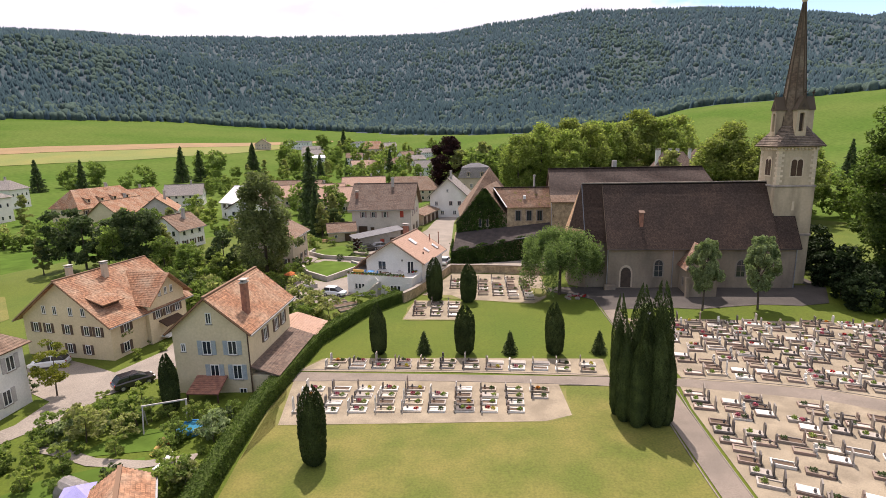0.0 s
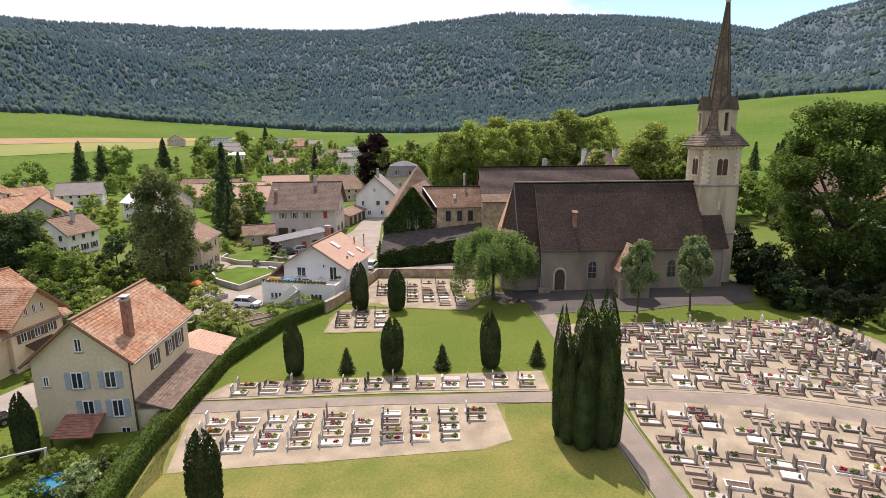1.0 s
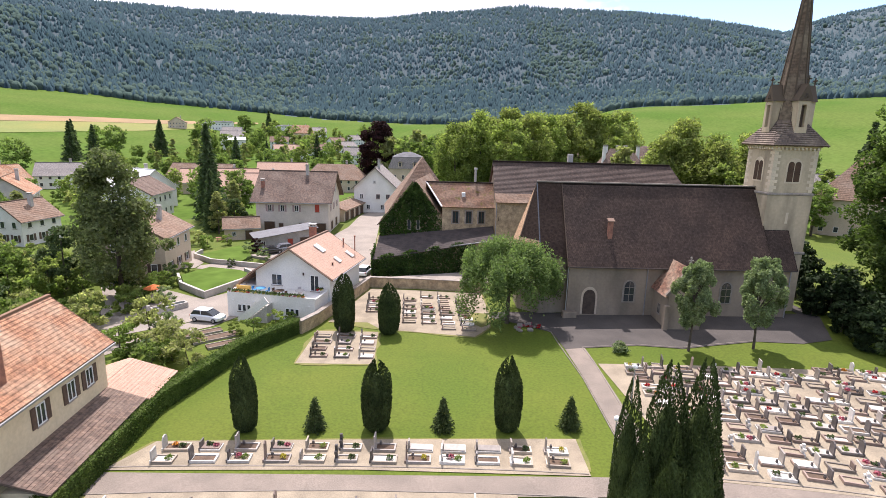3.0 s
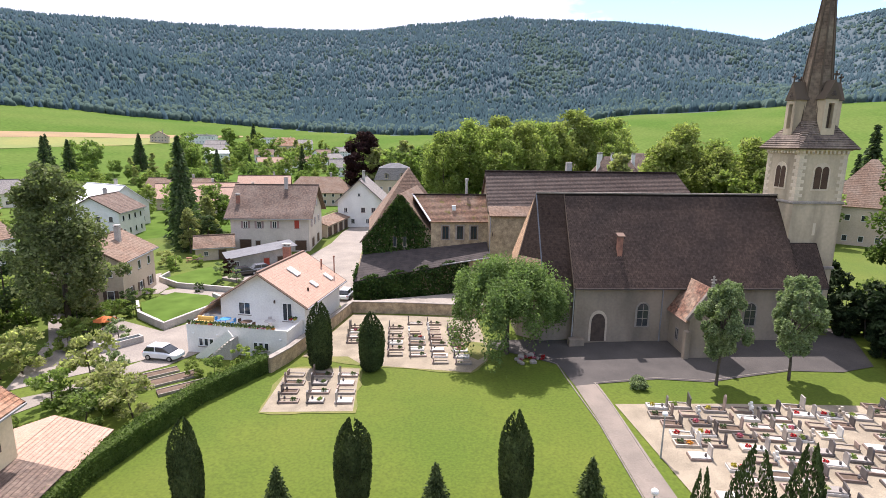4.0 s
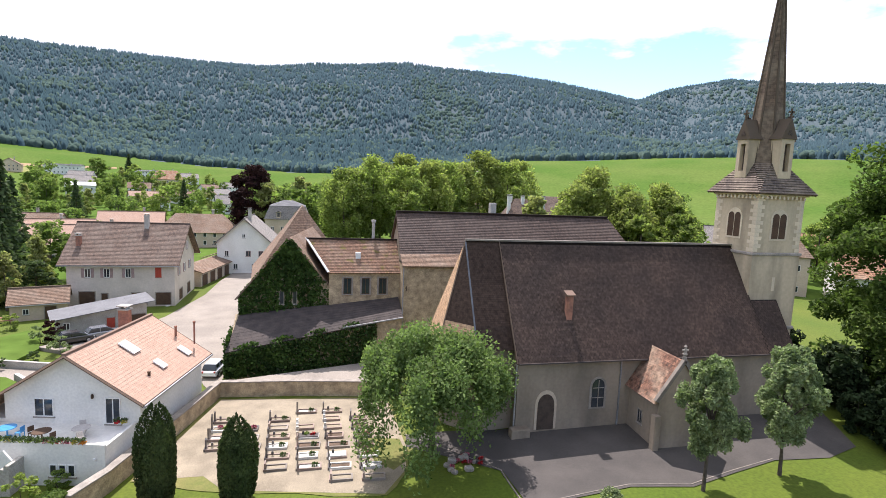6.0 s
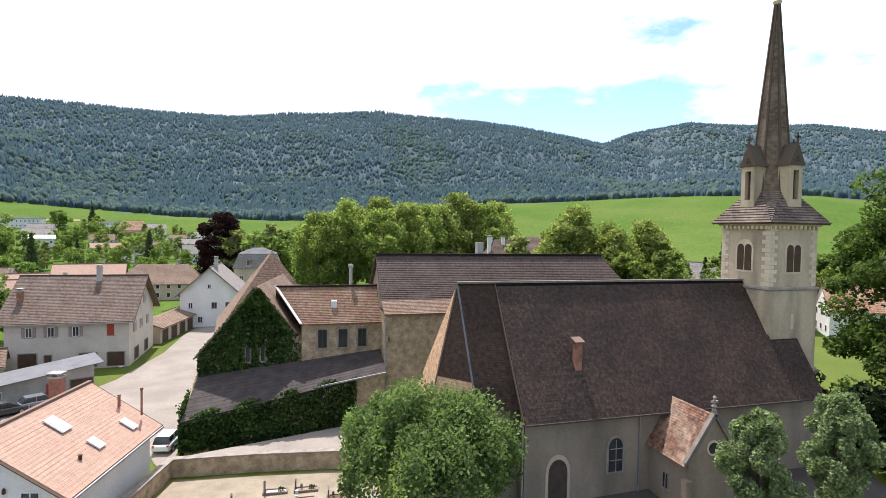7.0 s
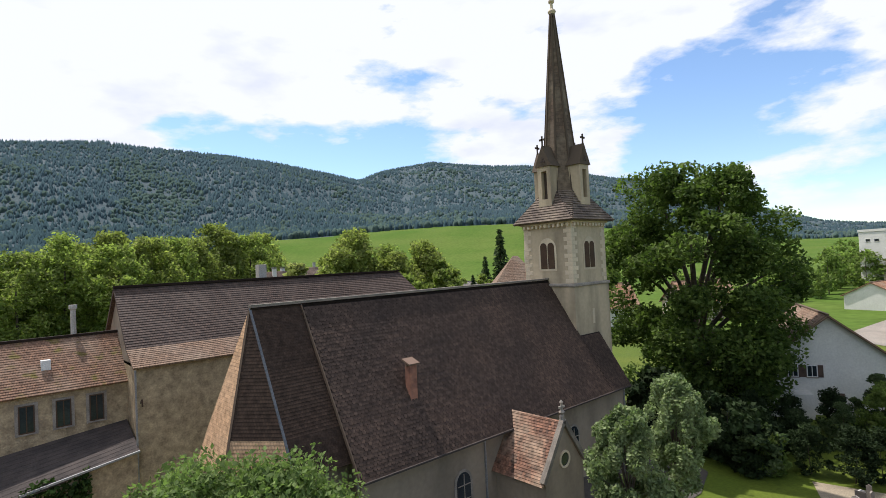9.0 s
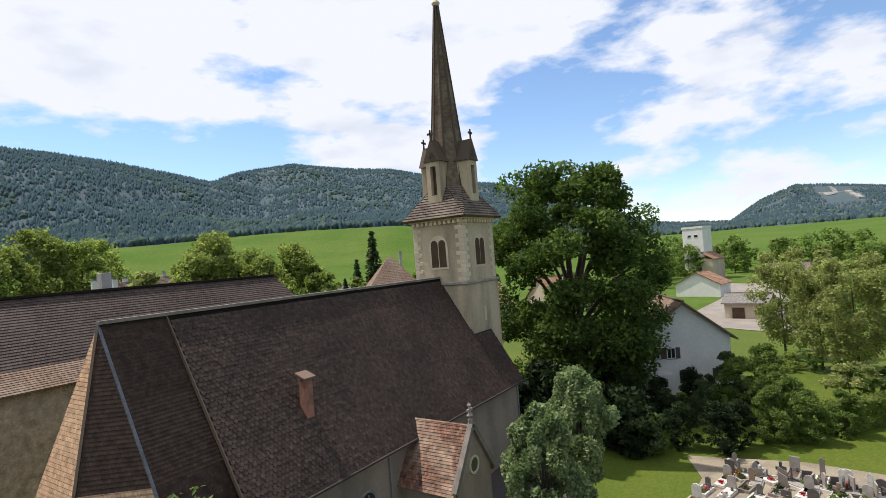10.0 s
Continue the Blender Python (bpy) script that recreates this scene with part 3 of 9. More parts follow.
CX, CY = 20.0, 70.0
CREST = [(-180, 5.7), (-60, 8.2), (-51, 8.9), (-45, 9.6), (-39.5, 9.95), (-33.7, 9.8), (-28, 10.15), (-22, 10.35), (-16.5, 10.55), (-10.8, 10.65), (-5.5, 10.85), (-0.4, 11.55), (4.1, 11.85), (8.9, 12.35), (12.1, 12.05), (17.5, 11.75), (20, 11.55), (24.5, 10.95), (29.7, 9.85), (33, 9.05), (35.7, 10.05), (38.7, 10.45), (41, 10.75), (46, 10.15), (51, 9.75), (56.6, 8.55), (60, 7.75), (64, 7.15), (70, 4.7), (77.8, 1.9), (80.8, 1.5), (85, 1.35), (87.4, 2.9), (90.3, 4), (92.4, 3.8), (95.8, 3.2), (101, 2.3), (120, 2.7), (180, 5.7)]
CREST_R = [(-180, 1700), (20, 1800), (33, 2000), (38, 2700), (70, 2900), (80, 3600), (180, 3000)]
FIELD = [(-180, 2), (-51, 2.4), (-47, 2.6), (-41, 2.5), (-35, 2.35), (-29, 1.85), (-22, 1.45), (-16, 1.1), (-11.6, 0.8), (-4, 0.6), (8, 0.7), (14, 1.5), (17.4, 2.1), (19.3, 2.7), (22.5, 3), (28.5, 3.2), (36, 3.6), (44, 3.8), (51, 3.7), (54.5, 3.3), (62, 2.2), (70, 1), (77, 0.4), (180, 0.5)]
SPUR = [(-180, 5.5), (-52, 8.7), (-43, 9.3), (-35, 9.1), (-31, 8.4), (-28, 7.7), (-25.5, 6.9), (-22, 5.8), (-18, 4.3), (-14, 2.9), (-11.3, 1.9), (-6, 0.5), (0, -1.5), (4, -3), (180, -4.5)]
FIELD_R = [(-180, 880), (-16, 880), (-8, 760), (4, 700), (14, 860), (50, 900), (62, 1000), (75, 1500), (180, 900)]


def near_ground(x, y):
    return 0.48 + 0.0212 * (min(max(x, -45), 40) - 16) + 0.5 * smooth(y, 78, 88) * smooth(x, 20, 32)


def ground_z(x, y):
    dx, dy = x - CX, y - CY
    r = math.hypot(dx, dy)
    if r < 130:
        return near_ground(x, y)
    az = math.degrees(math.atan2(dx, dy))
    fr, cr = table(FIELD_R, az), table(CREST_R, az)
    fz = 23 + math.tan(radians(table(FIELD, az))) * fr
    cz = 23 + math.tan(radians(table(CREST, az))) * cr
    base = near_ground(x, y)
    if r < fr:
        z = base + (fz - base) * smooth(r, 130, fr * 1.05) ** 2.0
    elif r < cr:
        u = (r - fr) / (cr - fr)
        z = fz + (cz - fz) * (u ** 1.15 * 0.55 + 0.45 * smooth(u, 0, 1))
    else:
        z = cz - (r - cr) * 0.35
    if r > fr and az < 4:
        # a lower wooded spur in front of the western ridge
        u = (r - fr) / 330
        top = 23 + math.tan(radians(table(SPUR, az))) * (fr + 330)
        z = max(z, fz + (top - fz) * (0.6 * u + 0.4 * smooth(u, 0, 1)) if u < 1 else top - (r - fr - 330) * 0.3)
    if r > fr:
        q = min((r - fr) / 300, 1) * min(1, max(0.15, abs(cr - r) / 500))
        z += q * (-5 + 22 * noise.noise((x / 260, y / 260, 0)) + 9 * noise.noise((x / 90, y / 90, 3)))
    return z


def build_ground():
    rings, r = [0.0], 0.0
    while r < 4300:
        r += 2.0 if r < 130 else r * 0.035
        rings.append(r)
    n = 288
    verts, faces = [(CX, CY, ground_z(CX, CY))], []
    for rr in rings[1:]:
        for i in range(n):
            a = 2 * math.pi * i / n
            x, y = CX + rr * math.sin(a), CY + rr * math.cos(a)
            verts.append((x, y, ground_z(x, y)))
    for i in range(n):
        faces.append((0, 1 + (i + 1) % n, 1 + i))
    for k in range(len(rings) - 2):
        o = 1 + k * n
        for i in range(n):
            j = (i + 1) % n
            faces.append((o + i, o + j, o + n + j, o + n + i))
    ob = raw("ground", verts, faces, GRASS, kind="structure")
    me = ob.data
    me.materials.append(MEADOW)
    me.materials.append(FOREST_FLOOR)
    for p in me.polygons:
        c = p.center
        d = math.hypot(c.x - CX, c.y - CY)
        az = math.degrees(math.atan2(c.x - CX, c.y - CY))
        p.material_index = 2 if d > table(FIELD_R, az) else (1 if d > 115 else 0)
    me.polygons.foreach_set("use_smooth", [True] * len(me.polygons))
    return tagged(ob, "grassy valley floor rising to wooded hills", "ground")


# bluish floor colour with the haze painted in, as in the crowns
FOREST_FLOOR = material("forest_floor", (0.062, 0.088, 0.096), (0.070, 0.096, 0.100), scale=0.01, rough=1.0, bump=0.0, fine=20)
build_ground()


def sheet(name, outline, mat, dz=0.05, label="", category="", kind="structure", step=3.0, edge=0.0, plan=True):
    """A surface laid on the ground over an outline of (x, y); edge gives it a thickness downwards."""
    outline = [site(x, y) for x, y in outline] if plan else outline
    bm = bmesh.new()
    f = bm.faces.new([bm.verts.new((x, y, 0)) for x, y in outline])
    if f.normal.z < 0 or f.calc_center_median() is None:
        f.normal_flip()
    xs, ys = [p[0] for p in outline], [p[1] for p in outline]
    for lo, hi, nv in ((min(xs), max(xs), (1, 0, 0)), (min(ys), max(ys), (0, 1, 0))):
        v = math.ceil(lo / step) * step
        while v < hi:
            bmesh.ops.bisect_plane(bm, geom=bm.verts[:] + bm.edges[:] + bm.faces[:], plane_co=(v * nv[0], v * nv[1], 0), plane_no=nv)
            v += step
    bmesh.ops.triangulate(bm, faces=bm.faces[:])
    if edge:
        r = bmesh.ops.extrude_face_region(bm, geom=bm.faces[:])
        low = [v for v in bm.verts if v not in set(g for g in r["geom"] if isinstance(g, bmesh.types.BMVert))]
        for v in bm.verts:
            v.co.z = ground_z(v.co.x, v.co.y) + dz
        for v in low:
            v.co.z -= edge
    else:
        for v in bm.verts:
            v.co.z = ground_z(v.co.x, v.co.y) + dz
    bmesh.ops.recalc_face_normals(bm, faces=bm.faces)
    if not edge and sum(fc.normal.z for fc in bm.faces) < 0:
        bmesh.ops.reverse_faces(bm, faces=bm.faces[:])
    ob = part(name, bm, mat)
    return tagged(ob, label, category, kind=kind)


def run_along(points, step=1.0):
    """Points every step metres along a polyline."""
    out = [Vector(points[0]).to_2d()]
    for p, q in zip(points, points[1:]):
        p, q = Vector(p).to_2d(), Vector(q).to_2d()
        k = max(1, round((q - p).length / step))
        out += [p.lerp(q, (i + 1) / k) for i in range(k)]
    return out


def ribbon(name, points, width, height, mat, sink=0.3, label="", category="", kind="structure", step=2.0, cap=None, top_z=None, plan=True):
    """A wall, kerb or hedge core that follows the ground."""
    pts = [Vector(site(*p)) if plan else Vector(p) for p in run_along(points, step)]
    bm = bmesh.new()
    rows = []
    for i, p in enumerate(pts):
        d = (pts[min(i + 1, len(pts) - 1)] - pts[max(i - 1, 0)]).normalized()
        s = Vector((-d.y, d.x)) * width / 2
        z = ground_z(p.x, p.y)
        t = z + height if top_z is None else top_z
        rows.append([bm.verts.new((*(p - s), z - sink)), bm.verts.new((*(p + s), z - sink)), bm.verts.new((*(p + s), t)), bm.verts.new((*(p - s), t))])
    for a, b in zip(rows, rows[1:]):
        for i in range(4):
            bm.faces.new((a[i], a[(i + 1) % 4], b[(i + 1) % 4], b[i]))
    bm.faces.new(rows[0][::-1]), bm.faces.new(rows[-1])
    bmesh.ops.recalc_face_normals(bm, faces=bm.faces)
    return tagged(part(name, bm, mat), label, category, kind=kind)


# paths and gravelled plots
sheet("pavement_cross_path", [(-13.2, 62.3), (21.6, 57.4), (28.6, 57.0), (41, 55.6), (53, 53.0), (70, 50), (70, 47.2), (51, 50.6), (40, 53.2), (28.0, 55.0), (21.2, 55.1), (-12.8, 60.0)], ASPHALT, 0.05,
      "worn asphalt path between the grave plots", "path")
sheet("pavement_forecourt", [(27.6, 79.0), (29.9, 79.2), (36, 79.6), (40.5, 78.7), (45, 79.9), (50, 81.2), (55, 81.2), (60, 82.5), (66, 88), (64, 96), (62, 100),
                           (62, 89.5), (30, 89.5), (25.5, 91), (22, 91.5), (21.5, 89.5), (27.7, 83.6)], SHADED_ASPHALT, 0.06,
      "dark grey asphalt forecourt with some of the church's shade in its colour", "path")
sheet("pavement_long_path", [(16.6, -14), (18.6, -14), (24.4, 34), (26.9, 54.6), (28.3, 66), (29.6, 76), (29.9, 79.2), (27.6, 79.0), (27.0, 72), (25.4, 60), (23.9, 48), (22.3, 34)], ASPHALT, 0.056, "worn brownish asphalt path to the church", "path")
sheet("gravel_row_plot", [(-12.6, 62.4), (-10.3, 65.5), (6, 63.5), (22.3, 62.0), (21.7, 57.5), (5, 59.85)], GRAVEL, 0.055, "pale gravel grave plot", "gravel")
sheet("gravel_low_plot", [(-12.4, 60.0), (-11.6, 50.3), (12.9, 47.5), (15.6, 48.6), (15.9, 55.8), (12, 56.5), (2, 57.95)], GRAVEL, 0.055, "pale gravel grave plot", "gravel")
sheet("gravel_small_plot", [(-1.9, 78.3), (6.2, 77.1), (6.8, 86.0), (-0.5, 87.2)], GRAVEL, 0.055, "pale gravel grave plot beside the lawn", "gravel")
sheet("gravel_wall_plot", [(7.0, 87.0), (18.2, 83.3), (20.5, 86), (21.5, 89.3), (22.2, 99.9), (6.0, 104.0), (1.8, 93.0), (0.6, 90.2), (5.5, 89.4)], GRAVEL, 0.055, "pale gravel grave plot by the stone wall", "gravel")
sheet("gravel_east_plot", [(28.8, 57.0), (41, 55.6), (53, 53.0), (70, 50.0), (72.5, 57), (74.5, 63), (74.0, 68), (70, 75.6), (58, 75.0), (29.7, 75.2)], GRAVEL, 0.055, "pale gravel grave plot before the church", "gravel")
sheet("gravel_south_plot", [(24.9, 35), (70, 30), (70, 46.8), (51, 50.6), (40, 53.2), (27.8, 55.0), (26.8, 50)], GRAVEL, 0.055, "large pale gravel grave plot", "gravel")
for pts in ([(-12.6, 62.7), (5, 60.2), (21.6, 57.7)], [(-12.6, 59.9), (5, 57.6), (21.2, 55.0)], [(28.8, 57.2), (41, 55.8), (53, 53.2), (70, 50.2)], [(18.8, -14), (24.6, 35), (26.5, 50), (27.3, 54.7)],
            [(29.6, 79.4), (36, 79.9), (40.5, 79.0), (45, 80.2), (50, 81.4)], [(29.7, 79.4), (29.4, 75), (28.1, 66)], [(22.0, 91.6), (27.6, 83.8), (26.9, 72), (25.3, 60)], [(16.4, -14), (22.2, 35), (23.8, 48)]):
    ribbon("kerb", pts, 0.09, 0.09, KERB_DULL, label="low pale stone kerb along the path", category="kerb")
# dry bare strip round the plots
DRY = material("dry_turf", (0.185, 0.170, 0.05), (0.125, 0.14, 0.03), scale=0.6, fine=20, bump=0.4)
DRY_LAWN = material("dry_lawn", (0.098, 0.120, 0.016), (0.175, 0.158, 0.036), scale=0.22, fine=25, bump=0.5, contrast=(0.36, 0.66), bump_distance=0.05)
sheet("ground_dry_lawn", [(-16.5, -14), (-14.6, 30), (-13.3, 45), (-13.0, 59.9), (21.2, 55.0), (23.7, 48), (22.2, 34), (16.5, -14)], DRY_LAWN, 0.03, "sun-dried mown lawn in the foreground", "lawn")
sheet("ground_yellow_meadow", [(-96, 84), (-86, 110), (-64, 106), (-55, 92), (-56, 72), (-75, 62)], DRY_LAWN, 0.05, "dry yellowish meadow beside the villa", "lawn")
sheet("ground_garden_lawn", [(-30.4, 42.0), (-26.3, 44.9), (-20.6, 46.0), (-19.4, 41.2), (-23.4, 38.8), (-28.0, 39.2)], MEADOW, 0.05, "bright green garden lawn", "lawn")
sheet("ground_garden_lawn_upper", [(-26.0, 47.9), (-23.2, 52.4), (-19.6, 50.0), (-20.6, 47.0)], MEADOW, 0.05, "bright green garden lawn", "lawn")
def dry_rim(name, pts, grow, seed):
    """Bare, yellowed turf that frays out round a gravelled plot."""
    rr = random.Random(seed)
    rp = run_along(pts + [pts[0]], 1.3)[:-1]
    cx, cy = sum(p.x for p in rp) / len(rp), sum(p.y for p in rp) / len(rp)
    out = []
    for p in rp:
        d = Vector((p.x - cx, p.y - cy)).normalized()
        q = grow * rr.uniform(0.1, 0.6)
        out.append((p.x + d.x * q, p.y + d.y * q))
    sheet(name, out, DRY, 0.045, "yellowed dry turf round a grave plot", "grass", step=4.0)


dry_rim("ground_dry_rim_small", [(-1.9, 78.3), (6.2, 77.1), (6.8, 86.0), (-0.5, 87.2)], 1.0, 1)
dry_rim("ground_dry_rim_low", [(-12.4, 59.6), (-11.6, 50.3), (12.9, 47.5), (15.6, 48.6), (15.9, 54.6), (12, 56.0), (2, 57.5)], 0.9, 2)
dry_rim("ground_dry_rim_row", [(-12.6, 62.9), (-10.3, 65.5), (6, 63.5), (22.3, 62.0), (21.7, 58.0), (5, 60.4)], 0.7, 3)
dry_rim("ground_dry_rim_wall", [(7.0, 87.0), (18.2, 83.3), (20.5, 86), (21.5, 89.3), (22.2, 99.9), (6.0, 104.0), (1.8, 93.0), (0.6, 90.2)], 1.0, 4)
sheet("ground_dry_strip", [(-13.6, 59.4), (-12.6, 59.6), (-11.8, 50.2), (-13.2, 45)], DRY, 0.03, "yellowed dry turf by the hedge", "grass")
sheet("ground_dry_patch", [(18.5, 92), (21.3, 91.0), (21.2, 87.5), (19.6, 86.2), (18.4, 88)], DRY, 0.062, "yellowed dry turf", "grass")

# bands of the fields
def polar_band(name, rows, mat, label):
    out = [(CX + r * math.sin(radians(a)), CY + r * math.cos(radians(a))) for a, r, q in rows]
    out += [(CX + q * math.sin(radians(a)), CY + q * math.cos(radians(a))) for a, r, q in rows[::-1]]
    sheet(name, out, mat, 0.3, label, "field", step=25.0)


STUBBLE = material("stubble", (0.29, 0.19, 0.085), (0.24, 0.165, 0.075), scale=0.05, fine=20, bump=0.2, grain=0.1)
DRY_MEADOW = material("dry_meadow", (0.20, 0.195, 0.04), (0.15, 0.18, 0.035), scale=0.03, fine=20, bump=0.2, grain=0.1)
polar_band("ground_stubble_field", [(-62, 555, 600), (-50, 560, 600), (-40, 568, 606), (-30, 585, 622), (-22, 618, 650), (-16, 655, 680), (-12, 690, 705)], STUBBLE, "narrow brown stubble strip across the meadows")
polar_band("ground_dry_field", [(-62, 490, 553), (-50, 496, 558), (-40, 500, 566), (-30, 515, 583), (-22, 560, 616), (-16, 620, 653)], DRY_MEADOW, "yellowish mown meadow strip")
polar_band("ground_field_track", [(20.8, 800, 807), (21.3, 772, 780), (22.4, 758, 765), (24.2, 750, 756)], LANE, "pale curving track in the meadow")

CLIFF = material("pale_limestone", (0.33, 0.31, 0.28), (0.17, 0.17, 0.15), scale=0.02, rough=0.95, bump=0.6, fine=12, bump_distance=2.0)
def cliff(rows):
    """A bare rock scar that runs down a wooded slope."""
    out = [(CX + r * math.sin(radians(a)), CY + r * math.cos(radians(a))) for a, r in rows]
    sheet("backdrop_cliff", out, CLIFF, 5.0, "pale limestone scar on the wooded mountain", "cliff", step=60.0, edge=8.0, plan=False)


SCARS = (((92.6, 3050), (92.95, 3050), (93.5, 2800), (94.4, 2500), (95.2, 2200), (94.8, 2200), (94.0, 2500), (93.1, 2800)), ((92.0, 2800), (92.7, 2750), (93.3, 2500), (92.6, 2480)), ((98.9, 3000), (99.7, 3000), (99.3, 2700), (98.9, 2450), (98.4, 2450), (98.5, 2750)))
for rows in SCARS:
    cliff(rows)

# lanes of the village
sheet("road_lane", [(-26, 84), (-21, 86), (-15.5, 92.5), (-12.0, 97.0), (-9, 103), (-5.5, 111), (0.2, 121), (5.6, 127), (6.2, 112.5), (5.4, 107.5), (4.6, 107.0), (4, 108.5),
                    (2.8, 113), (-1.8, 113.5), (-5, 106), (-10.6, 93.6), (-13, 90.2), (-18, 87), (-24, 79)], LANE, 0.05, "sunlit pale lane between houses and garden walls", "road")
sheet("road_garden_lane", [(-25, 87), (-15.5, 92.5), (-12.0, 97.0), (-9, 103), (-5.5, 111), (0.2, 121), (-6, 127.5), (-8.4, 121.5), (-13.8, 105.0), (-17, 101.6), (-23, 107), (-28, 114), (-27, 128), (-31, 129), (-33, 112), (-28, 101)], LANE, 0.045, "pale lane between the garden walls", "road")
sheet("road_upper_lane", [(5.9, 105.4), (24, 100.6), (24.4, 107.6), (22, 108.6), (6.2, 106.6)], LANE, 1.0, "pale lane above the cemetery wall", "road", edge=1.6)
sheet("road_street", [(-5.5, 111), (0.2, 121), (-9, 132), (-4, 141), (0.5, 157), (2.5, 172), (8, 196), (14, 225), (18, 223), (12.5, 195), (8.5, 168), (7, 140), (5.8, 122), (2.8, 113)], LANE, 0.07, "pale village street past a row of garages", "road")
sheet("road_court", [(-24.1, 71.5), (-26.9, 76.1), (-31.0, 69.5), (-29.6, 62.9), (-31.6, 56.4), (-36.0, 58.3), (-43.0, 61.0), (-46.0, 57.0), (-38.0, 51.5), (-33.6, 49.4), (-33.1, 44.8), (-35.5, 40.0), (-41.0, 33.0), (-37.0, 30.0),
                     (-31.0, 42.6), (-29.2, 45.9), (-28.3, 50.9), (-25.1, 55.1), (-24.8, 59.6), (-22.3, 64.6)], LANE, 0.05, "pale gravelled lane and yard between houses", "road", plan=False)


# ---- church ----
RY, RZ = 92.5, 17.45                       # ridge line
EY, EZ = 86.2, 7.75                       # south eave
def church():
    c = thing("church", pose(0, 0, 0), "old plastered stone church with steep dark tiled roof", "church")
    # nave walls with gable west
    bm = bmesh.new()
    n0, n1, s, n = 30.2, 58.2, 86.75, 98.25
    sec = [(s, -0.5), (n, -0.5), (n, 8.15), (RY, 16.95), (s, 8.15)]
    a = [bm.verts.new((n0, y, z)) for y, z in sec]
    b = [bm.verts.new((n1, y, z)) for y, z in sec]
    for i in range(5):
        bm.faces.new((a[i], a[(i + 1) % 5], b[(i + 1) % 5], b[i]))
    bm.faces.new(a), bm.faces.new(b)
    bmesh.ops.recalc_face_normals(bm, faces=bm.faces)
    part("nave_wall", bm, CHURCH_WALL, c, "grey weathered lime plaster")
    # nave roof; beside the tower only the lower part goes on
    sl = (RZ - EZ) / (RY - EY)
    ty = 89.2
    tz = EZ + (ty - EY) * sl
    x0, x1, x2 = 29.9, 55.5, 58.6
    planes = [((x0, EY, EZ), (x1, EY, EZ), (x1, RY, RZ), (x0, RY, RZ)), ((x1, EY, EZ), (x2, EY, EZ), (x2, ty, tz), (x1, ty, tz)),
              ((x1, 2 * RY - EY, EZ), (x0, 2 * RY - EY, EZ), (x0, RY, RZ), (x1, RY, RZ)), ((x2, 2 * RY - EY, EZ), (x1, 2 * RY - EY, EZ), (x1, 2 * RY - ty, tz), (x2, 2 * RY - ty, tz))]
    part("nave_roof", slopes(planes, course=0.235, thick=0.2, lift=0.04), CHURCH_TILE, c, "dark brown flat tiles in fine courses")
    tail_tiles("roof_tiles", (x0, EY - .04, EZ - .05), (x1, EY - .04, EZ - .05), (x0, RY - .1, RZ - .15), TAIL_TILE, c, label="brown round-ended flat tiles")
    tail_tiles("roof_tiles", (x1, EY - .04, EZ - .05), (x2, EY - .04, EZ - .05), (x1, ty - .05, tz - .08), TAIL_TILE, c, label="brown round-ended flat tiles")
    part("verge_board", bars(((29.85, EY, EZ), (29.85, RY, RZ)), w=0.07, h=0.2), BROWN_TILE, c)
    part("ridge_cap", bars(((26.6, RY, RZ + .1), (55.5, RY, RZ + .1)), w=0.36, h=0.16), KERB_DULL, c, "dull lichen-grey ridge capping")
    part("gutter", bars(((30, EY - .08, EZ - .02), (58.4, EY - .08, EZ - .02)), w=0.12), SLATE_ROOF, c)
    part("downpipe", bars(((40.0, 86.68, 1.5), (40.0, 86.68, 8.1)), w=0.12), ZINC, c)
    part("downpipe", bars(((58.1, 86.68, 1.5), (58.1, 86.68, 8.1)), w=0.12), ZINC, c)
    part("downpipe", bars(((30.1, 86.9, 1.0), (30.1, 86.9, 8.0)), w=0.12), ZINC, c)
    # chancel with polygonal end
    ce = 8.6
    w = [(30.2, 88.0), (26.9, 88.0), (24.6, 90.6), (24.6, 94.4), (26.9, 97.0), (30.2, 97.0)]
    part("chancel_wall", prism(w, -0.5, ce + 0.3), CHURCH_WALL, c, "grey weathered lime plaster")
    o = [(30.2, 87.3), (26.6, 87.3), (24.0, 90.3), (24.0, 94.7), (26.6, 97.7), (30.2, 97.7)]
    mid = [((x - 26.6) * 0.80 + 26.6 if x < 27 else x, (y - RY) * 0.80 + RY) for x, y in o]
    mz, ap = ce + 1.9, (26.6, RY, RZ)
    lo = [(x, y, ce) for x, y in o]
    mi = [(x, y, mz) for x, y in mid]
    up = [(30.2, RY, RZ), ap, ap, ap, ap, (30.2, RY, RZ)]
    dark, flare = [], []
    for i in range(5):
        # flare planes get the orange tile that has the sunlight in its colour
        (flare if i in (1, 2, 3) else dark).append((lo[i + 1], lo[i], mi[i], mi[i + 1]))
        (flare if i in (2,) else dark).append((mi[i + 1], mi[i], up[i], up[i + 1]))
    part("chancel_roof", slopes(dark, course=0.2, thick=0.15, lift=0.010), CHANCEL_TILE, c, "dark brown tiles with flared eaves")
    part("apse_roof", slopes(flare, course=0.2, thick=0.15, lift=0.010), SUNLIT_TILE, c, "orange tiles with sunlight in their colour and a flared eave")
    for i in (1, 2):
        part("hip_flashing", bars((lo[i], mi[i]), (mi[i], ap), w=0.13, h=0.08), LEAD if i == 1 else BROWN_TILE, c, "dull metal hip strip")
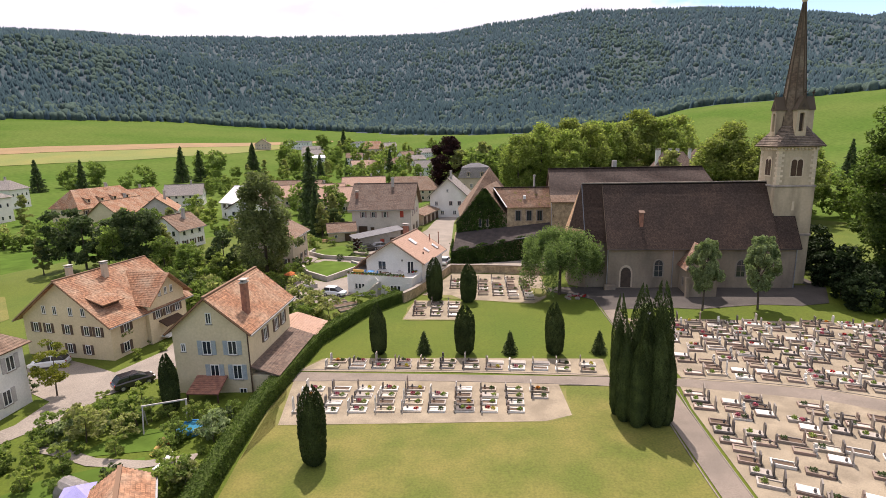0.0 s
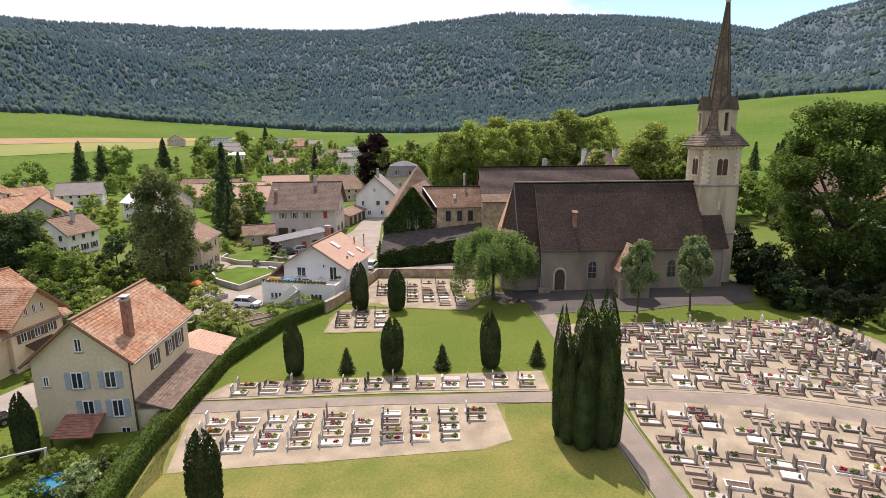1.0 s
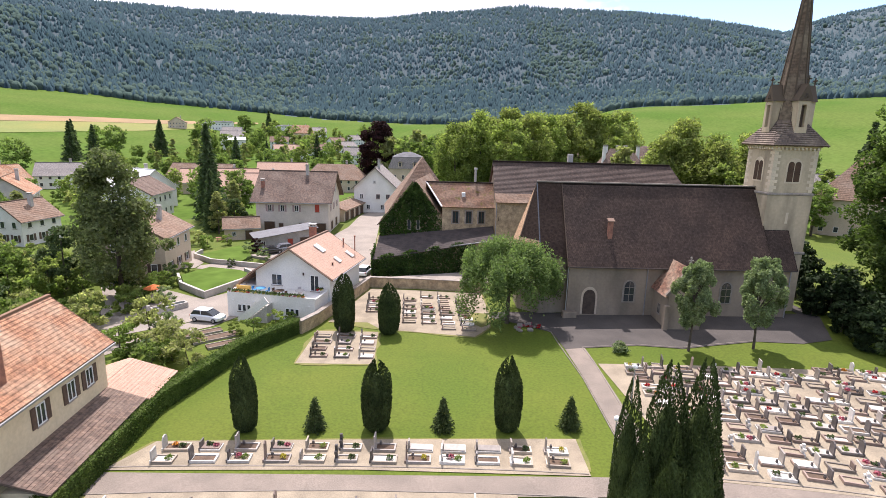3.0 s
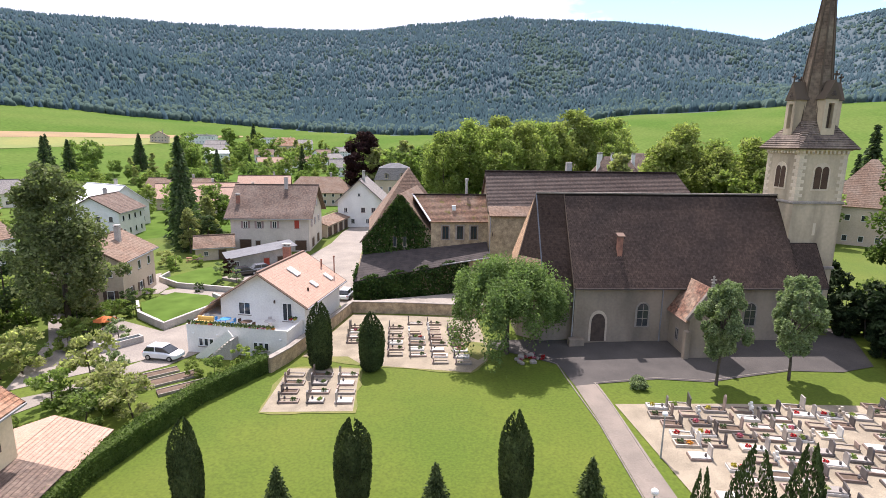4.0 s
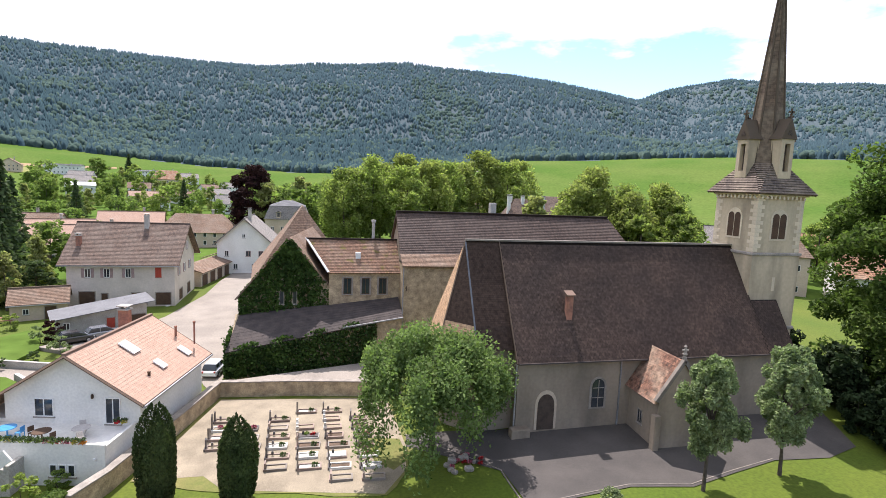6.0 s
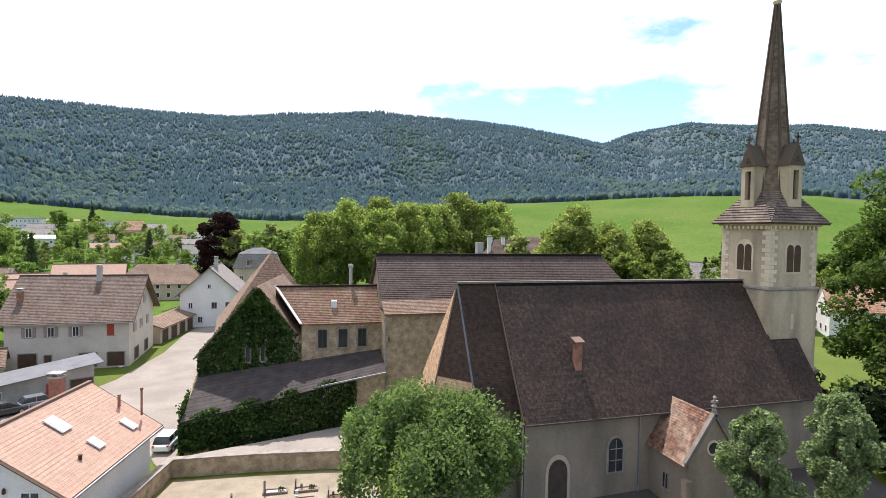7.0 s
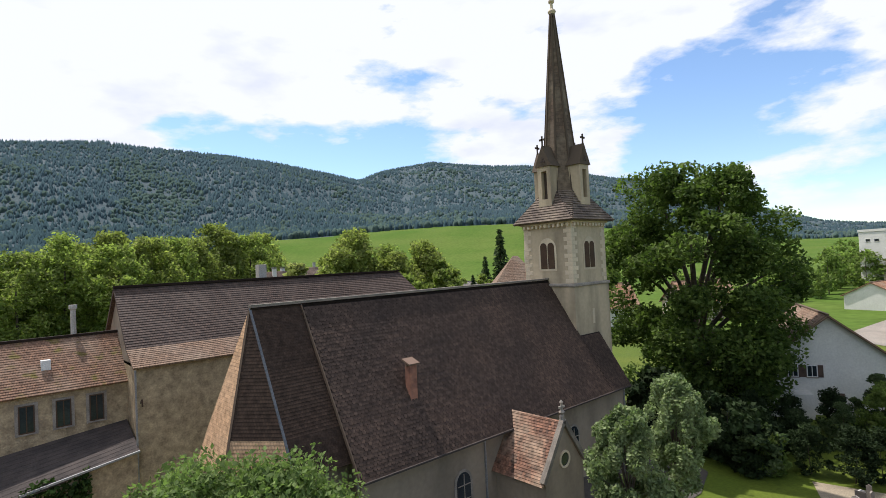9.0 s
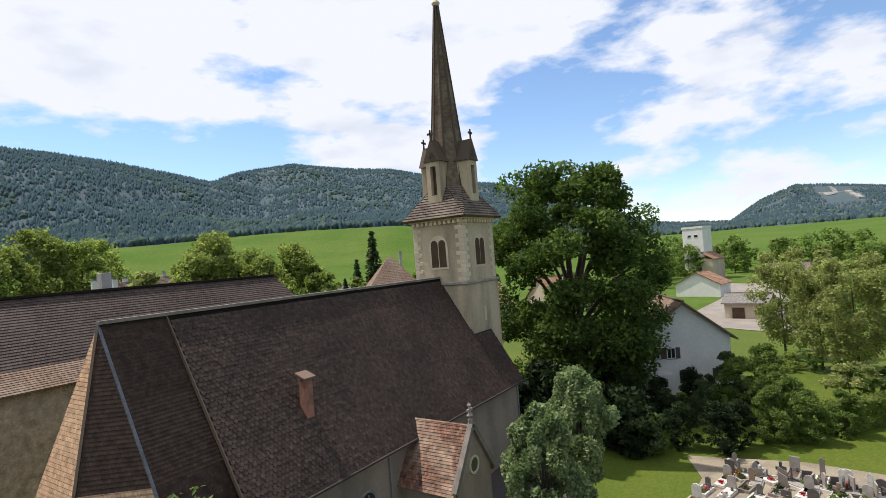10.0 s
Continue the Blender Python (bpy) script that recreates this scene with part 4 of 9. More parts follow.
    # door and windows of the south wall
    def arch(w2, h, y0, y1, cx, z, pointed=0.0, seg=10):
        pts = [(-w2, 0)]
        for i in range(seg + 1):
            a = math.pi * (1 - i / seg)
            pts.append((w2 * math.cos(a), h - w2 * (1 + pointed) + w2 * (1 + pointed) * math.sin(a) ** (1 - 0.3 * pointed)))
        pts.append((w2, 0))
        bm = bmesh.new()
        f = [bm.verts.new((cx + x, y0, z + q)) for x, q in pts]
        g = [bm.verts.new((cx + x, y1, z + q)) for x, q in pts]
        bm.faces.new(f), bm.faces.new(g[::-1])
        for i in range(len(f)):
            j = (i + 1) % len(f)
            bm.faces.new((f[j], f[i], g[i], g[j]))
        bmesh.ops.recalc_face_normals(bm, faces=bm.faces)
        return bm
    d = part("door_surround", arch(1.02, 3.55, 86.70, 86.9, 32.95, 1.55, 0.4), BEIGE, c, "yellowish stone arch")
    part("church_door", arch(0.78, 3.2, 86.66, 86.9, 32.95, 1.55, 0.4), OAK_DOOR, d, "dark oak door with pointed arch")
    for wx in (37.9, 50.2):
        d = part("window_surround", arch(0.82, 2.95, 86.70, 86.9, wx, 3.15, 0.2), KERB, c, "pale stone reveal")
        p = part("window", arch(0.6, 2.6, 86.67, 86.9, wx, 3.32, 0.2), GLASS, d, "leaded glass with round head")
        part("mullion", bars(((wx, 86.65, 3.3), (wx, 86.65, 5.8)), ((wx - .55, 86.65, 4.2), (wx + .55, 86.65, 4.2)), ((wx - .55, 86.65, 5.1), (wx + .55, 86.65, 5.1)), w=0.05), KERB, p)
    # buttress ends
    part("plinth_block", box(29.6, 85.9, -0.3, 31.3, 86.75, 2.0, .05), CHURCH_WALL, c)
    # roof chimney
    ch = part("chimney", box(35.1, 88.2, 10.4, 35.65, 88.75, 13.1, 0.02), BRICK, c, "slim weathered brick roof chimney")
    bm = bars(((35.16, 88.47, 13.05), (35.16, 88.47, 13.35)), ((35.59, 88.47, 13.05), (35.59, 88.47, 13.35)), w=0.1, h=0.4)
    add_box(bm, 34.95, 88.05, 13.28, 35.8, 88.9, 13.38, Matrix.Translation((0, 88.5, 13.3)) @ Matrix.Rotation(0.34, 4, "X") @ Matrix.Translation((0, -88.5, -13.3)))
    part("chimney_cap", bm, PINK_TILE, ch, "pale tile cowl")
    return arch, c


ARCH, CHURCH = church()


def porch():
    p = thing("church_porch", pose(43.1, 84.65, -0.95), "small gabled sacristy built against the church", "annex", fixed=True)
    lx, ly, wh, rh = 4.1, 4.3, 6.7, 2.95
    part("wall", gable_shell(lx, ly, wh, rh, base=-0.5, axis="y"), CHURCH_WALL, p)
    pl = gable_planes(lx, ly, wh, rh, over=0.45, verge=0.05, axis="y", lift=0.12)
    part("roof", slopes(pl, course=0.2, thick=0.12), PATCH_TILE, p, "patched red and brown flat tiles")
    bm = bars(((-2.4, -2.2, 6.4), (0, -2.2, 9.82)), ((2.4, -2.2, 6.4), (0, -2.2, 9.82)), w=0.35, h=0.3)
    part("gable_coping", bm, KERB_DULL, p, "dull weathered stone coping")
    fin = lathe([(0.16, 9.85), (0.16, 10.1), (0.1, 10.2), (0.22, 10.35), (0.1, 10.5), (0.08, 10.9), (0.14, 11.0), (0.02, 11.15)], 8, cy=-2.15)
    add_box(fin, -0.28, -2.21, 10.62, 0.28, -2.09, 10.76)
    part("finial", fin, KERB, p, "weathered stone cross finial")
    ring = lathe([(0.43, -0.06), (0.57, -0.06), (0.57, 0.06), (0.43, 0.06), (0.43, -0.06)], 20)
    bmesh.ops.transform(ring, matrix=pose(0, -2.18, 7.3, 90, 0, 0), verts=ring.verts)
    o = part("round_window", ring, ASHLAR, p)
    disc = bmesh.new()
    bmesh.ops.create_cone(disc, cap_ends=True, segments=16, radius1=0.48, radius2=0.48, depth=0.06, matrix=pose(0, -2.16, 7.3, 90, 0, 0))
    part("pane", disc, GLASS, o)
    part("buttress", box(-2.45, -2.45, -0.5, -1.9, -1.85, 5.2, 0.05), CHURCH_WALL, p)
    window(p, "w", (-2.05, 0.2), 3.4, 0.7, 1.3, frame_mat=KERB)
    return p


porch()


def tower():
    t = thing("church_tower", pose(58.2, 92.3, 0), "square pale stone bell tower with octagonal stone spire", "tower", fixed=True)
    h = 2.77
    part("shaft", box(-h - .12, -h - .12, -0.5, h + .12, h + .12, 16.8), TOWER_STONE, t, "pale plastered stone with dark water stains")
    part("belfry_wall", box(-h, -h, 17.1, h, h, 23.0), TOWER_STONE, t)
    for z, ex, hh in ((16.8, 0.26, 0.3), (9.2, 0.3, 0.35)):
        part("string_course", box(-h - ex, -h - ex, z, h + ex, h + ex, z + hh, 0.06), KERB, t, "weathered stone band")
    # corner quoins, alternating long and short
    qa = {}
    for sx in (-1, 1):
        for sy in (-1, 1):
            for k in range(15):
                z = 17.15 + k * 0.39
                lx, ly = (0.85, 0.5) if k % 2 else (0.5, 0.85)
                key = (sx, sy, k % 2)
                if key not in qa:
                    bm = box(min(sx * (h + .03), sx * (h - lx)), min(sy * (h + .03), sy * (h - ly)), 0, max(sx * (h + .03), sx * (h - lx)), max(sy * (h + .03), sy * (h - ly)), 0.375, 0.012)
                    me = bpy.data.meshes.new("quoin")
                    bm.to_mesh(me)
                    bm.free()
                    me.materials.append(ASHLAR)
                    qa[key] = me
                q = new("quoin", qa[key])
                q.parent, q.location = t, (0, 0, z)
    # cornice with small corbels
    part("cornice", box(-h - .3, -h - .3, 22.75, h + .3, h + .3, 23.05, 0.05), ASHLAR, t)
    cb = bpy.data.meshes.new("corbel")
    bm = box(-.13, -.2, 0, .13, .2, .32, .03)
    bm.to_mesh(cb)
    bm.free()
    cb.materials.append(ASHLAR)
    for k in range(11):
        u = -h + 0.25 + k * (2 * h - .5) / 10
        for x, y in ((u, -h - .1), (u, h + .1), (-h - .1, u), (h + .1, u)):
            q = new("corbel", cb)
            q.parent, q.location, q.rotation_euler = t, (x, y, 22.42), (0, 0, 0 if abs(y) > h else math.pi / 2)
    # belfry windows on the four faces
    for side, rot in (("s", 0), ("w", -90), ("n", 180), ("e", 90)):
        m = pose(0, 0, 0, 0, 0, rot)
        def put(name, bm, mat, par, label=""):
            bmesh.ops.transform(bm, matrix=m, verts=bm.verts)
            return part(name, bm, mat, par, label)
        w = put("belfry_window", ARCH(1.02, 3.15, -h - .04, -h + .2, 0, 18.3, 0.1), ASHLAR, t, "round-arched stone opening")
        for s in (-1, 1):
            put("louvre_opening", ARCH(0.38, 2.5, -h - .07, -h + .1, s * 0.43, 18.5, 0.1), WOOD, w, "dark slatted opening")
        put("slit_window", box(-.16, -h - .15, 13.2, .16, -h, 14.6), ASHLAR, t)
    # skirt roof from square to octagon
    eo, ez, bz = h + 0.75, 23.0, 26.0
    sq = [(-eo, -eo), (eo, -eo), (eo, eo), (-eo, eo)]
    r8 = 1.95
    oc = [(r8 * math.cos(radians(22.5 + 45 * i)), r8 * math.sin(radians(22.5 + 45 * i))) for i in range(8)]
    pl = []
    order = [(5, 6), (7, 0), (1, 2), (3, 4)]
    for i, (a, b) in enumerate(order):
        p, q = sq[i], sq[(i + 1) % 4]
        pl.append(((*p, ez), (*q, ez), (*oc[b], bz), (*oc[a], bz)))
        nb = order[(i + 1) % 4][0]
        pl.append(((*q, ez), (*q, ez), (*oc[nb], bz), (*oc[b], bz)))
    part("skirt_roof", slopes(pl, course=0.3, thick=0.25, lift=0.07), STONE_SHINGLE, t, "heavy stone slabs")
    # spire
    bm = bmesh.new()
    tip, k = 0.2, 30
    uvl = bm.loops.layers.uv.verify()
    for i in range(8):
        a, b = Vector((*oc[i], 0)), Vector((*oc[(i + 1) % 8], 0))
        for j in range(k):
            u, v = j / k, (j + 1) / k
            def rad(q):
                return 1 - (1 - tip / r8) * q
            lo, hi = 25.2 + 18.8 * u, 25.2 + 18.8 * v
            off = 1.0
            f = bm.faces.new([bm.verts.new(c) for c in ((a.x * rad(u) * off, a.y * rad(u) * off, lo), (b.x * rad(u) * off, b.y * rad(u) * off, lo),
                                                         (b.x * rad(v) * off, b.y * rad(v) * off, hi), (a.x * rad(v) * off, a.y * rad(v) * off, hi))])
            wd = (a - b).length
            for lp, (uu, vv) in zip(f.loops, ((-wd * rad(u) / 2, lo), (wd * rad(u) / 2, lo), (wd * rad(v) / 2, hi), (-wd * rad(v) / 2, hi))):
                lp[uvl].uv = (uu + i * 3, vv)
    bmesh.ops.remove_doubles(bm, verts=bm.verts, dist=0.001)
    part("spire", bm, SPIRE_STONE, t, "tall dark weathered stone octagonal spire")
    for i in range(8):
        part("spire_rib", bars(((oc[i][0] * 1.01, oc[i][1] * 1.01, 25.2), (oc[i][0] * tip / r8, oc[i][1] * tip / r8, 44.0)), w=0.16, h=0.16), SPIRE_STONE, t)
    top = lathe([(0.2, 43.8), (0.3, 43.95), (0.42, 44.2), (0.3, 44.4), (0.16, 44.5), (0.14, 45.0), (0.3, 45.15), (0.32, 45.3), (0.12, 45.5), (0.05, 46.4)], 10)
    part("spire_finial", top, ASHLAR, t, "carved pale stone knob")
    # four lucarnes at the foot of the spire
    for rot in (0, 90, 180, 270):
        m = pose(0, 0, 0, 0, 0, rot)
        y0, y1 = -2.72, -1.2
        def put2(name, bm, mat, par, label=""):
            bmesh.ops.transform(bm, matrix=m, verts=bm.verts)
            return part(name, bm, mat, par, label)
        bm = bmesh.new()
        add_box(bm, -0.75, y0, 24.5, -0.32, y1, 28.4)
        add_box(bm, 0.32, y0, 24.5, 0.75, y1, 28.4)
        add_box(bm, -0.32, y0, 24.5, 0.32, y1, 25.2)
        add_box(bm, -0.32, y0 + .5, 25.2, 0.32, y1, 28.4)
        add_box(bm, -0.32, y0, 27.9, 0.32, y0 + .5, 28.4)
        l = put2("lucarne", bm, TOWER_STONE, t, "pale stone spire dormer")
        put2("dark_opening", box(-0.3, y0 + .42, 25.25, 0.3, y0 + .52, 27.8), OAK_DOOR, l)
        g = bmesh.new()
        sec = [(-0.95, 28.35), (0.95, 28.35), (0, 30.4)]
        a = [g.verts.new((x, y0 - .12, z)) for x, z in sec]
        b = [g.verts.new((x, y1 + .9, z)) for x, z in sec]
        g.faces.new(a), g.faces.new(b[::-1])
        for i in range(3):
            g.faces.new((a[(i + 1) % 3], a[i], b[i], b[(i + 1) % 3]))
        bmesh.ops.recalc_face_normals(g, faces=g.faces)
        put2("lucarne_gable", g, SPIRE_STONE, l, "dark stone gablet")
        cr = bars(((0, y0, 30.2), (0, y0, 31.3)), w=0.12)
        add_box(cr, -0.32, y0 - .06, 30.85, 0.32, y0 + .06, 31.03)
        put2("cross", cr, SPIRE_STONE, l, "small stone cross")
        tf = bmesh.new()
        for dx, dz in ((0, .18), (-.16, -.1), (.16, -.1)):
            bmesh.ops.create_cone(tf, cap_ends=True, segments=8, radius1=0.15, radius2=0.15, depth=0.05, matrix=pose(dx, y0 - .13, 28.95 + dz, 90, 0, 0))
        put2("trefoil", tf, OAK_DOOR, l)


tower()


def abbey():
    a = thing("abbey_building", pose(-1.3, -0.8, 0), "large old stone building with long dark roof behind the church", "building", fixed=True)
    x0, x1, y0, y1, ry, ez, rz = 24.7, 56.3, 107.7, 119.9, 113.8, 12.9, 18.8
    bm = bmesh.new()
    lo = [(x0, y0), (x1, y0), (x1, y1), (x0, y1)]
    bm = prism(lo, -0.5, ez)
    part("wall", bm, RUBBLE, a, "tall old rubble and plaster wall")
    for x in (x0, x1 - 3.2):
        g = bmesh.new()
        v = [g.verts.new(p) for p in ((x, y0, ez - .2), (x, y1, ez - .2), (x, ry + .3, rz - .6), (x, ry - .3, rz - .6), (x, y0 + 1.7, ez + .75))]
        w = [g.verts.new((p.co.x + (0.4 if x == x0 else -0.4), p.co.y, p.co.z)) for p in v]
        g.faces.new(v), g.faces.new(w[::-1])
        for i in range(5):
            g.faces.new((v[i], v[(i + 1) % 5], w[(i + 1) % 5], w[i]))
        bmesh.ops.recalc_face_normals(g, faces=g.faces)
        part("gable_wall", g, CHURCH_WALL, a)
    ky, kz = y0 + 1.7, ez + 1.1
    low = [((x0 - .3, y0 - .5, ez - .1), (x1 + .3, y0 - .5, ez - .1), (x1 + .3, ky, kz), (x0 - .3, ky, kz))]
    part("lower_roof", slopes(low, course=0.26), BROWN_TILE, a, "paler flatter tiles along the eave")
    main = [((x0 - .3, ky, kz), (x1 + .3, ky, kz), (x1 - 2, ry, rz), (x0 - .3, ry, rz)),
            ((x1 + .3, y1 + .5, ez), (x0 - .3, y1 + .5, ez), (x0 - .3, ry, rz), (x1 - 2, ry, rz)),
            ((x1 + .3, ky, kz), (x1 + .3, y1 + .5, ez), (x1 - 2, ry, rz), (x1 - 2, ry, rz))]
    part("main_roof", slopes(main, course=0.26, thick=0.2), ABBEY_TILE, a, "dark brown weathered tiles")
    part("ridge_cap", bars(((x0 - .3, ry, rz + .08), (x1 - 2, ry, rz + .08)), w=0.4, h=0.2), CHANCEL_TILE, a)
    c = part("chimney", box(37.2, 114.3, 16.5, 38.0, 115.2, 20.3, .03), CONCRETE, a)
    part("downpipe", bars(((24.6, 107.55, 1), (24.6, 107.55, 12.6)), w=0.12), ZINC, a)
    for x in (35, 42, 49):
        window(a, "s", (x, y0), 6.5, 1.1, 1.8)
    lamp = part("wall_lamp", bars(((24.9, 107.5, 10.1), (24.9, 107.1, 10.4)), ((24.9, 107.1, 10.4), (24.9, 107.0, 9.9)), w=0.1), WOOD, a)


abbey()


def annex():
    a = thing("abbey_annex", pose(-2.2, -1.8, 0), "low stone wing with mossy red tile roof", "building", fixed=True)
    part("wall", box(17.0, 112.2, -0.5, 25.6, 119, 11.6), RUBBLE, a, "coursed rubble stone")
    pl = [((16.9, 111.7, 11.4), (25.6, 111.7, 11.4), (25.6, 115.4, 15.1), (14.2, 115.4, 15.1)),
          ((25.6, 119.5, 11.5), (14.2, 119.5, 11.5), (14.2, 115.4, 15.1), (25.6, 115.4, 15.1))]
    part("roof", slopes(pl, course=0.24), MOSS_TILE, a, "mossy weathered red tiles")
    part("valley_flashing", bars(((16.9, 111.6, 11.5), (14.2, 115.4, 15.2)), w=0.26, h=0.12), WHITE_PAINT, a, "white sheet metal edge strip")
    part("ridge_cap", bars(((14.2, 115.4, 15.15), (25.6, 115.4, 15.15)), w=0.35, h=0.18), CHANCEL_TILE, a)
    sk = part("skylight", box(20.2, 113.2, 12.9, 20.8, 113.8, 13.65, m=None), WHITE_PAINT, a, "small white roof hatch")
    for x in (19.2, 21.4, 23.5):
        part("window_surround", box(x - .68, 112.13, 8.55, x + .68, 112.3, 10.85), KERB, a, "pale stone reveal")
        window(a, "s", (x, 112.12), 8.7, 0.95, 2.0, frame_mat=WOOD, surround=KERB)
    part("gutter", bars(((18.5, 107.6, 5.75), (25.5, 107.8, 6.75)), w=0.14), ZINC, a)
    part("flue", lathe([(0.2, 13), (0.2, 17.2), (0.3, 17.3), (0.3, 17.6)], 8, cx=22.6, cy=116), CONCRETE, a)


annex()


def ivy_barn():
    b = thing("ivy_barn", pose(-2.2, -1.8, 0), "old barn with an ivy-clad gable", "barn", fixed=True)
    bm = bmesh.new()
    y0, y1 = 112.6, 128.0
    sec = [(6.7, -1.2), (18.0, -1.2), (18.0, 8.6), (12.35, 15.3), (6.7, 8.6)]
    p = [bm.verts.new((x, y0, z)) for x, z in sec]
    q = [bm.verts.new((x + 2.5, y1, z)) for x, z in sec]
    for i in range(5):
        bm.faces.new((p[i], p[(i + 1) % 5], q[(i + 1) % 5], q[i]))
    bm.faces.new(p), bm.faces.new(q)
    bmesh.ops.recalc_face_normals(bm, faces=bm.faces)
    part("wall", bm, RUBBLE, b)
    pl = [((18.5, y0 - .3, 8.1), (21.0, y1, 8.1), (14.85, y1, 15.5), (12.35, y0 - .3, 15.5)), ((8.7, y1, 8.1), (6.2, y0 - .3, 8.1), (12.35, y0 - .3, 15.5), (14.85, y1, 15.5))]
    part("roof", slopes(pl, course=0.26), BROWN_TILE, b, "brown weathered tiles")
    for x in (11.5, 13.0):
        window(b, "s", (x, y0), 7.4, 0.55, 1.7, frame_mat=KERB, cross=False)
    # low mono-pitch shed before the gable
    s = thing("lean_to_shed", pose(-2.2, -1.8, 0), "low tiled lean-to with an ivy-covered front wall", "shed", fixed=True)
    A, B, C, D = (6.0, 106.7, 3.5), (25.5, 107.9, 6.8), (25.5, 112.1, 8.3), (6.7, 112.55, 6.3)
    part("roof", slopes([(A, B, C, D)], course=0.5, thick=0.12, lift=0.015), SLATE_ROOF, s, "dark weathered slate sheets")
    bm = bmesh.new()
    v = [bm.verts.new(c) for c in ((6.3, 107.0, -1), (25.4, 108.2, -1), (25.4, 108.2, 6.7), (6.3, 107.0, 3.5))]
    w = [bm.verts.new((c.co.x, c.co.y + .4, c.co.z)) for c in v]
    bm.faces.new(v), bm.faces.new(w[::-1])
    for i in range(4):
        bm.faces.new((v[i], v[(i + 1) % 4], w[(i + 1) % 4], w[i]))
    u = [bm.verts.new(c) for c in ((6.3, 107.4, -1), (6.3, 112.5, -1), (6.3, 112.5, 6.3), (6.3, 107.4, 3.6))]
    t = [bm.verts.new((6.7, c.co.y, c.co.z)) for c in u]
    bm.faces.new(u), bm.faces.new(t[::-1])
    for i in range(4):
        bm.faces.new((u[i], u[(i + 1) % 4], t[(i + 1) % 4], t[i]))
    bmesh.ops.recalc_face_normals(bm, faces=bm.faces)
    part("wall", bm, RUBBLE, s)
    # hipped roof behind
    h = thing("hipped_barn", pose(16.5, 137, 0.3), "barn with a steep brown hipped roof", "barn")
    part("wall", box(-7, -7.5, -1, 7, 7.5, 8), GREY_WALL, h)
    part("roof", slopes(hip_planes(14, 15, 8, 10, over=0.6, inset=6.9, axis="y"), course=0.3), BROWN_TILE, h)


ivy_barn()


# ---- village ----
PLACED = []


def gable_house(name, x, y, z, rot, lx, ly, wh, rh, wall, tile, label, axis="y", over=0.6, verge=0.5, hip=None, course=0.32, category="house", base=-1.5, fixed=False):
    PLACED.append((x, y, max(lx, ly) * 0.62 + 1.0))
    h = thing(name, pose(x, y, z, 0, 0, rot), label, category, fixed=fixed)
    step = 0.012 if tile is PINK_TILE else 0.035
    if hip is None:
        part("wall", gable_shell(lx, ly, wh, rh, base, axis), wall, h)
        part("roof", slopes(gable_planes(lx, ly, wh, rh, over, verge, axis, lift=0.16), course=course, thick=0.16, lift=step), tile, h)
        a = (0, ly / 2 + verge) if axis == "y" else (lx / 2 + verge, 0)
        part("ridge_tiles", bars(((-a[0], -a[1], wh + rh + .2), (a[0], a[1], wh + rh + .2)), w=0.3, h=0.16), tile, h)
        k = rh / ((lx if axis == "y" else ly) / 2)
        for s in (-1, 1):
            e = (lx if axis == "y" else ly) / 2 + over
            for q in (-1, 1):
                if axis == "y":
                    row = ((s * e, q * (ly / 2 + verge - .04), wh - over * k + .04), (0, q * (ly / 2 + verge - .04), wh + rh + .04))
                else:
                    row = ((q * (lx / 2 + verge - .04), s * e, wh - over * k + .04), (q * (lx / 2 + verge - .04), 0, wh + rh + .04))
                part("bargeboard", bars(row, w=0.06, h=0.24), WOOD, h)
            g0 = ((s * (e + .07), -ly / 2 - verge, wh - over * k + .02), (s * (e + .07), ly / 2 + verge, wh - over * k + .02)) if axis == "y" else \
                 ((-lx / 2 - verge, s * (e + .07), wh - over * k + .02), (lx / 2 + verge, s * (e + .07), wh - over * k + .02))
            part("gutter", bars(g0, w=0.13), ZINC, h)
    else:
        part("wall", box(-lx / 2, -ly / 2, base, lx / 2, ly / 2, wh), wall, h)
        part("roof", slopes(hip_planes(lx, ly, wh, rh, over, hip, lift=0.16, axis=axis), course=course, thick=0.16), tile, h)
    return h


def row_of_windows(h, side, face, us, z, w=1.0, ht=1.4, shutters=None, **kw):
    for u in us:
        at = {"s": (u, -face), "n": (u, face), "w": (-face, u), "e": (face, u)}[side]
        window(h, side, at, z, w, ht, shutters, **kw)


